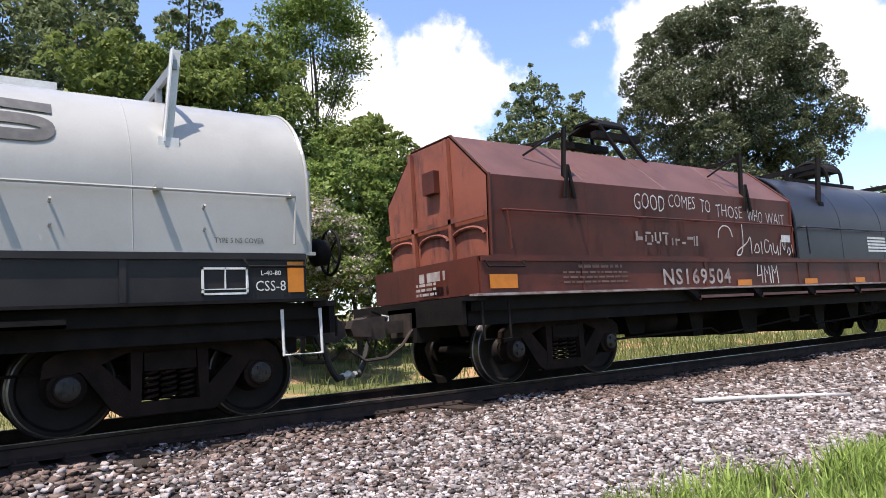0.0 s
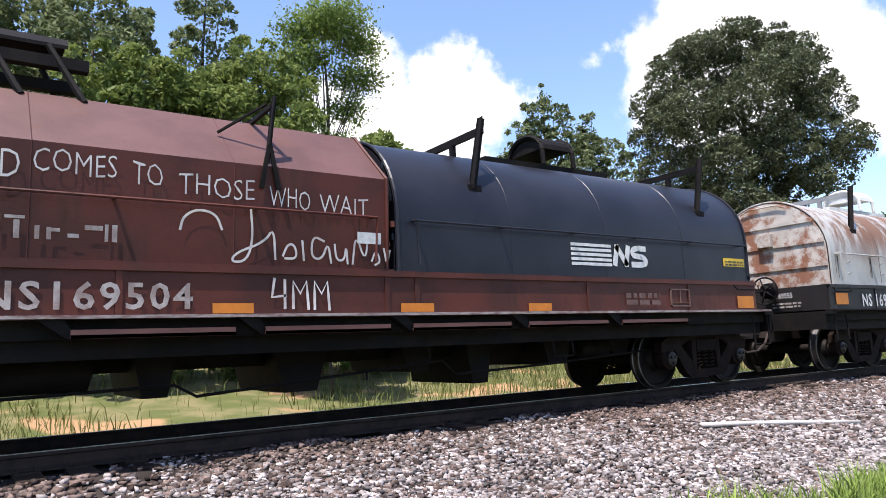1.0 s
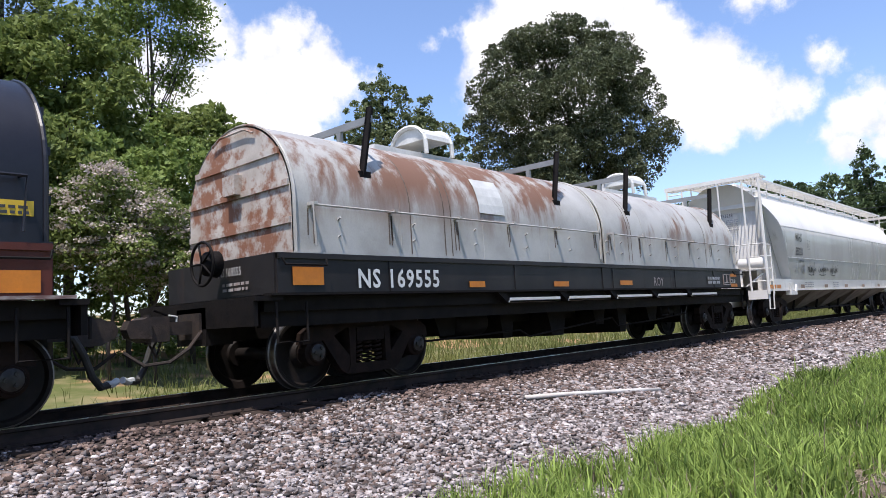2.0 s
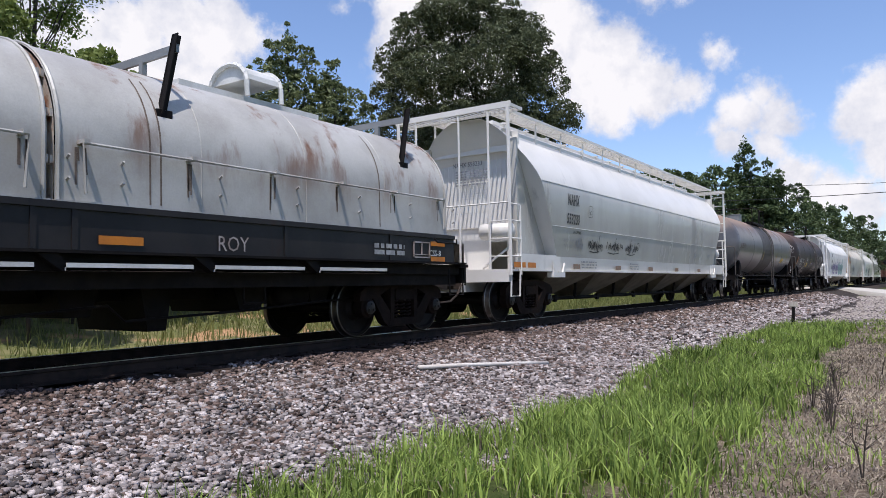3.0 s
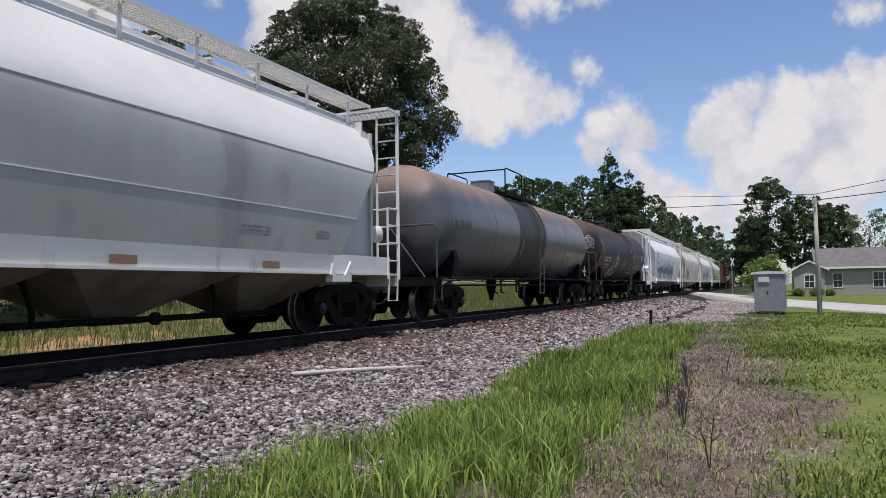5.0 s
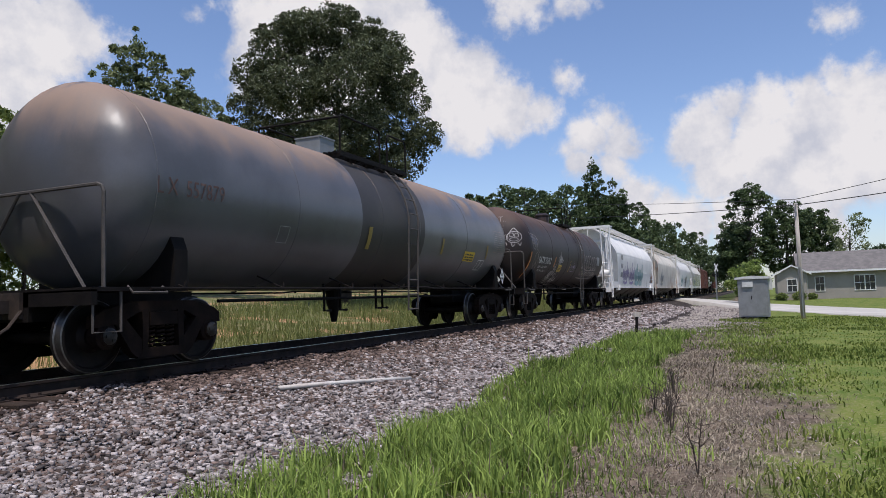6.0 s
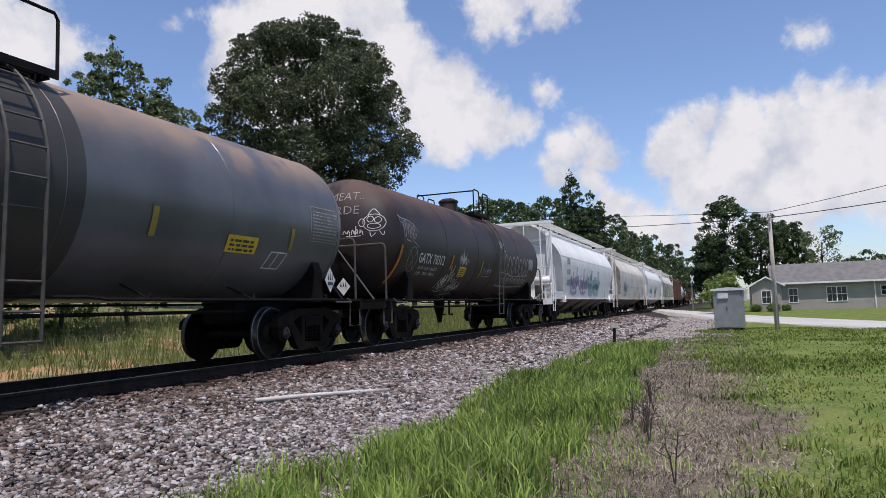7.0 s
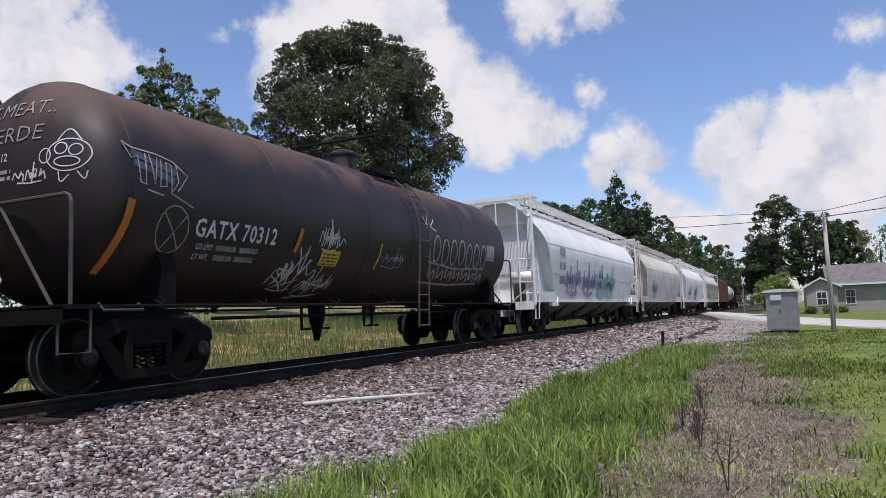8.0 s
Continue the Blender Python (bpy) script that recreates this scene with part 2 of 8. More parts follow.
M = {
    # bed far darker than the stones: gap shade painted into its colour
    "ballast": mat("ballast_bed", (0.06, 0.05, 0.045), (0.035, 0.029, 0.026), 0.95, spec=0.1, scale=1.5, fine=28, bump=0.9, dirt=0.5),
    "stone": mat("ballast_stone", (0.355, 0.32, 0.31), (0.165, 0.137, 0.13), 0.9, scale=7, fine=60, bump=0.3, island=0.8, spec=0.2),
    "rail": mat("rail_steel", (0.045, 0.03, 0.024), (0.022, 0.017, 0.015), 0.8, metal=0.1, spec=0.2, scale=5),
    "rail_head": mat("rail_head_steel", (0.5, 0.5, 0.5), (0.35, 0.34, 0.33), 0.3, metal=1.0, scale=5, bump=0.03),
    "tie": mat("old_tie_wood", (0.035, 0.025, 0.02), (0.085, 0.045, 0.034), 0.95, spec=0.15, scale=4, fine=50, bump=0.6, stretch=(1, 0.2, 1), objrand=0.3),
    # steel, truck and wheel colours sit below real steel, deepening the undercarriage shade
    "steel": mat("grimy_shade_dark_steel", (0.007, 0.006, 0.006), (0.013, 0.0105, 0.0095), 0.7, metal=0.0, spec=0.12, scale=4, bump=0.25),
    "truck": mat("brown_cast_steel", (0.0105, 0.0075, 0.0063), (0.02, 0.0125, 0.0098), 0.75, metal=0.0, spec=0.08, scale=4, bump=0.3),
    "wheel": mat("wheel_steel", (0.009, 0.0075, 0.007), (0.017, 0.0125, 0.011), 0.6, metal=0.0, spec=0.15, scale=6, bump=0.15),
    "cap": mat("worn_bearing_cap_steel", (0.03, 0.027, 0.025), (0.012, 0.01, 0.009), 0.5, metal=0.3, scale=14, bump=0.1),
    "tread": mat("bright_wheel_tread", (0.22, 0.21, 0.205), (0.13, 0.12, 0.115), 0.45, metal=1.0, scale=6, bump=0.03),
    "black": mat("black_car_paint", (0.014, 0.0125, 0.0135), (0.024, 0.0205, 0.02), 0.5, scale=1.4, bump=0.06, spots=((0.035, 0.024, 0.02), 0.85), streak=True, amount=0.2, spec=0.3),
    "blue_black": mat("blue_black_cover_paint", (0.012, 0.0125, 0.018), (0.02, 0.0205, 0.027), 0.36, scale=1.1, bump=0.05, spec=0.32, spots=((0.045, 0.042, 0.046), 0.7), streak=True, amount=0.15),
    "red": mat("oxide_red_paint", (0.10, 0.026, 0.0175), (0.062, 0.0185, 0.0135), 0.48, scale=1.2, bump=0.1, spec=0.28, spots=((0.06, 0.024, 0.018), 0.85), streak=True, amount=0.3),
    # end plates and roof are lighter reds than the side
    "red_end": mat("orange_red_end_paint", (0.26, 0.072, 0.04), (0.18, 0.05, 0.03), 0.65, scale=1.6, bump=0.1, spots=((0.10, 0.032, 0.022), 0.85), streak=True, amount=0.25),
    "red_roof": mat("lighter_red_roof_paint", (0.13, 0.06, 0.052), (0.095, 0.043, 0.037), 0.55, spec=0.35, scale=1.3, bump=0.08, spots=((0.12, 0.05, 0.04), 0.85), amount=0.2),
    "white_rust": mat("rust_stained_white_paint", (0.45, 0.44, 0.415), (0.34, 0.325, 0.30), 0.42, scale=1.0, bump=0.08, spots=((0.17, 0.092, 0.064), 0.85), streak=True, amount=0.55, dirt=0.2, spec=0.35, zlim=(1.9, 2.9)),
    "white_end": mat("heavily_rusted_white_paint", (0.54, 0.50, 0.45), (0.40, 0.34, 0.29), 0.6, scale=1.5, bump=0.12, spots=((0.24, 0.105, 0.06), 0.9), amount=0.52, dirt=0.15),
    "white_cover": mat("white_cover_paint", (0.345, 0.338, 0.315), (0.30, 0.294, 0.272), 0.24, scale=0.9, bump=0.04, spots=((0.40, 0.38, 0.34), 0.7), streak=True, amount=0.12, dirt=0.08),
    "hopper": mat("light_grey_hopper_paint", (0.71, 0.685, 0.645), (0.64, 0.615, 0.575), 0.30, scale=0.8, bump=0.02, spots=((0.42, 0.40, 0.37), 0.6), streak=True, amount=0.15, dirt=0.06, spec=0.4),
    # streaky grime plus a darker base that paints in the shade of the sides
    "hopper_grimy_shaded": mat("grimy_shaded_light_grey_sheet", (0.51, 0.49, 0.45), (0.43, 0.41, 0.37), 0.22, scale=0.7, bump=0.015, spots=((0.34, 0.32, 0.29), 0.5), streak=True, amount=0.2, dirt=0.06, spec=0.45, stretch=(1.0, 1.0, 0.45)),
    "hopper_white": mat("white_hopper_paint", (0.78, 0.765, 0.735), (0.68, 0.665, 0.64), 0.4, scale=0.7, bump=0.03, spots=((0.45, 0.42, 0.38), 0.7), streak=True, amount=0.2, dirt=0.08),
    "hopper_tan": mat("cream_hopper_paint", (0.62, 0.58, 0.50), (0.5, 0.46, 0.4), 0.55, scale=0.7, bump=0.03, spots=((0.38, 0.22, 0.14), 0.8), streak=True, amount=0.3, dirt=0.1),
    "bay": mat("dusty_hopper_bay", (0.20, 0.175, 0.145), (0.12, 0.10, 0.08), 0.8, scale=1.6, bump=0.1, dirt=0.2),
    "tank": mat("weathered_grey_tank_paint", (0.108, 0.108, 0.117), (0.072, 0.072, 0.077), 0.29, scale=0.7, bump=0.04, spots=((0.245, 0.17, 0.128), 0.8), streak=True, amount=0.78, dirt=0.15, zlim=(2.85, 3.75)),
    "tank_band": mat("dark_spill_band", (0.035, 0.031, 0.029), (0.05, 0.043, 0.038), 0.55, scale=0.8, bump=0.04),
    "tank_brown": mat("brown_black_tank_paint", (0.030, 0.020, 0.018), (0.019, 0.014, 0.013), 0.5, scale=0.7, bump=0.05, spots=((0.10, 0.06, 0.048), 0.8), streak=True, amount=0.75, dirt=0.2, zlim=(2.9, 3.9), spec=0.35),
    "brown_car": mat("boxcar_red_paint", (0.13, 0.045, 0.032), (0.09, 0.033, 0.025), 0.7, scale=0.6, bump=0.08),
    "white_paint": mat("white_lettering", (0.75, 0.75, 0.73), (0.6, 0.6, 0.58), 0.6, scale=8, bump=0.0, dirt=0.3),
    "faint": mat("faint_old_lettering", (0.17, 0.10, 0.085), (0.11, 0.06, 0.05), 0.7, scale=6, bump=0.0, dirt=0.4),
    "dull_white": mat("worn_white_lettering", (0.42, 0.38, 0.36), (0.26, 0.2, 0.18), 0.7, scale=6, bump=0.0, dirt=0.4),
    "chalk": mat("white_paint_marker", (0.68, 0.65, 0.62), (0.48, 0.43, 0.41), 0.7, scale=5, bump=0.0, dirt=0.3),
    "dark_paint": mat("black_lettering", (0.03, 0.03, 0.032), (0.06, 0.06, 0.06), 0.6, scale=8, bump=0.0),
    "grey_paint": mat("faint_grey_lettering", (0.25, 0.25, 0.25), (0.4, 0.4, 0.4), 0.6, scale=8, bump=0.0),
    "orange": mat("orange_reflector", (0.62, 0.20, 0.015), (0.5, 0.16, 0.015), 0.45, scale=5, bump=0.02, dirt=0.3),
    "old_orange": mat("faded_reflector", (0.30, 0.165, 0.09), (0.24, 0.19, 0.15), 0.6, scale=7, bump=0.0, dirt=0.3),
    "old_yellow": mat("dull_yellow_reflector", (0.36, 0.25, 0.045), (0.28, 0.19, 0.04), 0.5, scale=5, bump=0.0, dirt=0.3),
    "yellow": mat("yellow_placard", (0.75, 0.50, 0.03), (0.65, 0.42, 0.03), 0.5, scale=5, bump=0.0),
    "purple": mat("purple_graffiti", (0.30, 0.24, 0.40), (0.38, 0.34, 0.46), 0.6, scale=2, bump=0.0),
    "tag_blue": mat("dull_blue_graffiti", (0.055, 0.07, 0.12), (0.04, 0.045, 0.07), 0.6, scale=3, bump=0.0),
    "teal": mat("teal_graffiti", (0.25, 0.40, 0.40), (0.35, 0.48, 0.47), 0.6, scale=2, bump=0.0),
    "grime": mat("brown_grime", (0.10, 0.07, 0.052), (0.17, 0.13, 0.105), 0.85, scale=9, bump=0.0, dirt=0.3),
    "galv": mat("galvanised_sheet", (0.27, 0.28, 0.28), (0.22, 0.225, 0.225), 0.5, metal=0.3, scale=2, bump=0.05),
    "pale_metal": mat("pale_painted_steel", (0.62, 0.62, 0.60), (0.5, 0.5, 0.48), 0.5, scale=3, bump=0.05),
    "grey_tube": mat("grey_tube_steel", (0.06, 0.055, 0.052), (0.09, 0.078, 0.07), 0.6, scale=6, bump=0.1, spec=0.3),
    "coupler": mat("worn_coupler_steel", (0.028, 0.022, 0.019), (0.05, 0.035, 0.028), 0.7, scale=6, bump=0.3, spec=0.3),
    "hose": mat("rubber_hose", (0.02, 0.02, 0.02), (0.035, 0.033, 0.03), 0.7, scale=6),
    "pipe": mat("bleached_pipe", (0.60, 0.57, 0.53), (0.45, 0.40, 0.36), 0.7, scale=4, bump=0.1),
    "wood_pole": mat("grey_pole_wood", (0.46, 0.42, 0.37), (0.34, 0.30, 0.26), 0.95, scale=2, fine=30, bump=0.5, stretch=(4, 4, 0.3)),
    "siding": mat("tan_grey_siding", (0.33, 0.30, 0.26), (0.29, 0.265, 0.23), 0.7, scale=1, bump=0.05),
    "shingle": mat("grey_shingles", (0.17, 0.155, 0.145), (0.12, 0.11, 0.105), 0.9, scale=2, fine=12, bump=0.4),
    "trim": mat("white_house_trim", (0.75, 0.75, 0.73), (0.66, 0.66, 0.64), 0.5, scale=2, bump=0.02),
    "road": mat("pale_gravel_road", (0.50, 0.47, 0.43), (0.41, 0.385, 0.35), 0.95, scale=0.5, fine=14, bump=0.3),
    "bark": mat("bark", (0.075, 0.058, 0.045), (0.045, 0.036, 0.03), 0.95, scale=3, fine=20, bump=0.8, stretch=(1, 1, 0.25)),
    "worn_edge": mat("paint_worn_to_bright_edge", (0.36, 0.31, 0.29), (0.16, 0.085, 0.07), 0.6, scale=5, fine=60, bump=0.2, stretch=(1, 4, 4)),
    "stone_rusty": mat("rust_stained_ballast_stone", (0.17, 0.125, 0.108), (0.085, 0.058, 0.048), 0.9, scale=7, fine=60, bump=0.3, island=0.8, spec=0.2),
    "lawn": leaf_mat("mown_lawn_blades", (0.042, 0.08, 0.013), (0.25, 0.295, 0.07), 0.26),
    "leaf_dark": leaf_mat("dark_oak_leaves", (0.036, 0.048, 0.025), (0.165, 0.185, 0.105), 0.22),
    "leaf_mid": leaf_mat("hedge_leaves", (0.07, 0.108, 0.03), (0.255, 0.305, 0.095), 0.38),
    "leaf_bright": leaf_mat("bright_leaves", (0.085, 0.14, 0.035), (0.27, 0.34, 0.10), 0.4),
    "leaf_blue": leaf_mat("grey_green_leaves", (0.09, 0.12, 0.055), (0.235, 0.27, 0.14), 0.35),
    "leaf_far": leaf_mat("far_leaves", (0.04, 0.065, 0.032), (0.11, 0.15, 0.065), 0.25),
    "blossom": leaf_mat("cream_pink_blossom", (0.40, 0.33, 0.29), (0.60, 0.53, 0.46), 0.3),
    "grass": leaf_mat("tall_green_grass", (0.032, 0.068, 0.010), (0.36, 0.47, 0.115), 0.28),
    "weeds": leaf_mat("dry_weeds", (0.095, 0.125, 0.035), (0.26, 0.27, 0.10), 0.4),
    "litter": leaf_mat("brown_dead_litter", (0.04, 0.029, 0.022), (0.42, 0.355, 0.265), 0.1),
    "straw": leaf_mat("dead_stalks", (0.13, 0.105, 0.075), (0.30, 0.25, 0.18), 0.2),
}


def glass_mat():
    m = bpy.data.materials.new("dark_window_glass")
    m.use_nodes = True
    b = m.node_tree.nodes["Principled BSDF"]
    b.inputs["Base Color"].default_value = (0.02, 0.025, 0.03, 1)
    b.inputs["Roughness"].default_value = 0.08
    return m


M["glass"] = glass_mat()


# mesh helpers
def part(name, bm, material, parent=None, label="", smooth=False):
    """Links a bmesh as one mesh object, under a thing or a part if given."""
    me = bpy.data.meshes.new(name)
    bm.normal_update()
    bm.to_mesh(me)
    bm.free()
    me.materials.append(material)
    if smooth:
        me.polygons.foreach_set("use_smooth", [True] * len(me.polygons))
    ob = new(name, me)
    if parent:
        ob.parent = parent
    if label:
        ob["label"] = label
    return ob


def soft(ob, angle=35):
    """Smooth shading with creases kept sharp."""
    ob.data.set_sharp_from_angle(angle=radians(angle))
    return ob


def empty(name, m, label, category, group=""):
    e = new(name)
    e.matrix_basis = m
    return tagged(e, label, category, group)


def box(bm, x0, x1, y0, y1, z0, z1):
    v = [bm.verts.new((x, y, z)) for x in (x0, x1) for y in (y0, y1) for z in (z0, z1)]
    for f in ((0, 1, 3, 2), (4, 6, 7, 5), (0, 4, 5, 1), (2, 3, 7, 6), (0, 2, 6, 4), (1, 5, 7, 3)):
        bm.faces.new([v[i] for i in f])
    return v


def prism(bm, prof, x0, x1, axis="x"):
    """A closed profile of (y, z) drawn out along x, or of (x, z) along y."""
    put = (lambda a, p: (a, p[0], p[1])) if axis == "x" else (lambda a, p: (p[0], a, p[1]))
    a = [bm.verts.new(put(x0, p)) for p in prof]
    b = [bm.verts.new(put(x1, p)) for p in prof]
    n = len(prof)
    for i in range(n):
        bm.faces.new((a[i], a[(i + 1) % n], b[(i + 1) % n], b[i]))
    bm.faces.new(a[::-1])
    bm.faces.new(b)
    bmesh.ops.recalc_face_normals(bm, faces=list(bm.faces))


def tube(bm, pts, r, seg=8, r_end=None, caps=True):
    """A round bar along a polyline."""
    pts = [Vector(p) for p in pts]
    rings = []
    up = None
    for i, p in enumerate(pts):
        d = (pts[min(i + 1, len(pts) - 1)] - pts[max(i - 1, 0)]).normalized()
        if up is None:
            up = Vector((0, 0, 1)) if abs(d.z) < 0.9 else Vector((1, 0, 0))
        s = d.cross(up).normalized()
        up = s.cross(d).normalized()
        rr = r if r_end is None else r + (r_end - r) * i / (len(pts) - 1)
        rings.append([bm.verts.new(p + (s * math.cos(2 * math.pi * k / seg) + up * math.sin(2 * math.pi * k / seg)) * rr) for k in range(seg)])
    for a, b in zip(rings, rings[1:]):
        for k in range(seg):
            bm.faces.new((a[k], a[(k + 1) % seg], b[(k + 1) % seg], b[k]))
    if caps:
        bm.faces.new(rings[0][::-1])
        bm.faces.new(rings[-1])


def lathe(bm, prof, axis_from, axis_to, seg=32):
    """Rings of (distance along the axis, radius)."""
    a, b = Vector(axis_from), Vector(axis_to)
    d = (b - a).normalized()
    s = d.cross(Vector((0, 0, 1)) if abs(d.z) < 0.9 else Vector((1, 0, 0))).normalized()
    u = s.cross(d)
    rings = []
    for t, r in prof:
        rings.append([bm.verts.new(a + d * t + (s * math.cos(2 * math.pi * k / seg) + u * math.sin(2 * math.pi * k / seg)) * max(r, 1e-4)) for k in range(seg)])
    for p, q in zip(rings, rings[1:]):
        for k in range(seg):
            bm.faces.new((p[k], p[(k + 1) % seg], q[(k + 1) % seg], q[k]))
    bm.faces.new(rings[0][::-1])
    bm.faces.new(rings[-1])
    bmesh.ops.recalc_face_normals(bm, faces=list(bm.faces))


def raw(name, verts, faces, material, parent=None, smooth=False):
    """A mesh from numpy arrays: verts (n, 3), faces (m, 3 or 4)."""
    me = bpy.data.meshes.new(name)
    k = faces.shape[1]
    me.vertices.add(len(verts))
    me.vertices.foreach_set("co", verts.astype(np.float32).ravel())
    me.loops.add(faces.size)
    me.loops.foreach_set("vertex_index", faces.astype(np.int32).ravel())
    me.polygons.add(len(faces))
    me.polygons.foreach_set("loop_start", np.arange(0, faces.size, k, dtype=np.int32))
    me.update(calc_edges=True)
    me.validate()
    me.materials.append(material)
    if smooth:
        me.polygons.foreach_set("use_smooth", [True] * len(me.polygons))
    ob = new(name, me)
    if parent:
        ob.parent = parent
    return ob


# the plan: the track runs along x, rail tops at z = 0
TRACK = 8.30
NEAR, FAR = TRACK - 0.75, TRACK + 0.75
rng = np.random.default_rng(7)


def vnoise(x, y, size, seed):
    """Smooth random field from 0 to 1 with patches of that size in metres; works on arrays."""
    g = np.random.default_rng(seed).uniform(0, 1, (64, 64))
    u, v = np.asarray(x, float) / size, np.asarray(y, float) / size
    i, j = np.floor(u).astype(int), np.floor(v).astype(int)
    a, b = u - i, v - j
    a, b = a * a * (3 - 2 * a), b * b * (3 - 2 * b)
    q = lambda p, r: g[p % 64, r % 64]
    return q(i, j) * (1 - a) * (1 - b) + q(i + 1, j) * a * (1 - b) + q(i, j + 1) * (1 - a) * b + q(i + 1, j + 1) * a * b


def ground_z(x, y):
    """Height of the natural ground; works on arrays."""
    x, y = np.asarray(x, float), np.asarray(y, float)
    near = -0.85 + 0.35 * np.clip((x - 50) / 30, 0, 1)
    far = np.interp(y, [4.0, 10.5, 13, 19, 35, 60], [0.0, 0.0, 0.25, 0.95, 2.3, 3.2]) - 0.55
    t = np.clip((y - 4.0) / 6.0, 0, 1)
    bumps = 0.10 * (vnoise(x, y, 2.3, 1) - 0.5) + 0.05 * (vnoise(x, y, 0.8, 2) - 0.5)
    return near * (1 - t) + far * t + bumps * np.clip(1 - np.abs(x - 30) / 200, 0, 1)


def ballast_edge(x):
    return 0.5 * (vnoise(x, 0 * x, 2.1, 5) - 0.5) + 0.3 * (vnoise(x, 0 * x, 0.7, 6) - 0.5)


def ballast_z(y):
    return np.interp(y, [3.6, 4.0, 6.55, 6.95, 9.65, 10.1, 11.6, 12.2], [-1.0, -0.82, -0.27, -0.20, -0.20, -0.28, -0.62, -1.0])


def ground_material():
    m = bpy.data.materials.new("lineside_soil_and_turf")
    m.use_nodes = True
    n, l = m.node_tree.nodes, m.node_tree.links
    b = n["Principled BSDF"]
    b.inputs["Roughness"].default_value = 0.95
    b.inputs["Specular IOR Level"].default_value = 0.1
    tc, sep = n.new("ShaderNodeTexCoord"), n.new("ShaderNodeSeparateXYZ")
    l.new(tc.outputs["Object"], sep.inputs[0])

    def nz(sc, det=6.0):
        t = n.new("ShaderNodeTexNoise")
        t.inputs["Scale"].default_value, t.inputs["Detail"].default_value = sc, det
        l.new(tc.outputs["Object"], t.inputs["Vector"])
        return t.outputs["Fac"]

    def mth(op, a, c):
        x = n.new("ShaderNodeMath")
        x.operation = op
        for i, v in enumerate((a, c)):
            if isinstance(v, (int, float)):
                x.inputs[i].default_value = v
            else:
                l.new(v, x.inputs[i])
        return x.outputs[0]

    def step(v, lo, hi):
        r = n.new("ShaderNodeMapRange")
        r.interpolation_type = "SMOOTHSTEP"
        r.inputs["From Min"].default_value, r.inputs["From Max"].default_value = lo, hi
        l.new(v, r.inputs["Value"])
        return r.outputs["Result"]

    def mix(f, a, c):
        x = n.new("ShaderNodeMix")
        x.data_type = "RGBA"
        l.new(f, x.inputs[0])
        for s_, v in ((x.inputs[6], a), (x.inputs[7], c)):
            if isinstance(v, tuple):
                s_.default_value = (*v, 1)
            else:
                l.new(v, s_)
        return x.outputs[2]

    wob = mth("MULTIPLY", mth("SUBTRACT", nz(0.55), 0.5), 3.4)
    wob2 = mth("MULTIPLY", mth("SUBTRACT", nz(3.0), 0.5), 1.6)
    yy = mth("ADD", mth("ADD", sep.outputs["Y"], wob), wob2)
    xx = mth("ADD", mth("ADD", sep.outputs["X"], wob), wob2)
    lawn = mix(step(nz(1.3), 0.35, 0.65), (0.075, 0.122, 0.02), (0.14, 0.168, 0.038))
    lawn = mix(step(nz(22.0), 0.45, 0.75), lawn, (0.21, 0.20, 0.09))
    soil = mix(step(nz(2.4), 0.35, 0.65), (0.17, 0.13, 0.098), (0.075, 0.057, 0.043))
    soil = mix(step(nz(28.0), 0.54, 0.68), soil, (0.27, 0.235, 0.19))
    turf = mix(step(nz(5.0), 0.3, 0.7), (0.03, 0.045, 0.012), (0.07, 0.085, 0.03))
    weed = mix(step(nz(1.1), 0.4, 0.62), (0.10, 0.115, 0.04), (0.19, 0.17, 0.085))
    weed = mix(step(nz(0.42, 3.0), 0.54, 0.62), weed, (0.36, 0.22, 0.12))
    pad = mix(step(nz(9.0), 0.35, 0.65), (0.36, 0.325, 0.285), (0.20, 0.165, 0.14))
    col = mix(step(yy, -0.6, 0.2), lawn, soil)
    col = mix(step(yy, 1.85, 2.3), col, turf)
    inpad = mth("MULTIPLY", step(xx, 29.0, 33.0), step(yy, 0.0, 1.4))
    inpad = mth("MULTIPLY", inpad, mth("SUBTRACT", 1.0, step(xx, 66.0, 70.0)))
    col = mix(inpad, col, pad)
    col = mix(step(sep.outputs["Y"], 9.8, 10.4), col, weed)
    l.new(col, b.inputs["Base Color"])
    bp = n.new("ShaderNodeBump")
    bp.inputs["Strength"].default_value, bp.inputs["Distance"].default_value = 0.6, 0.03
    l.new(nz(30.0), bp.inputs["Height"])
    l.new(bp.outputs["Normal"], b.inputs["Normal"])
    return m


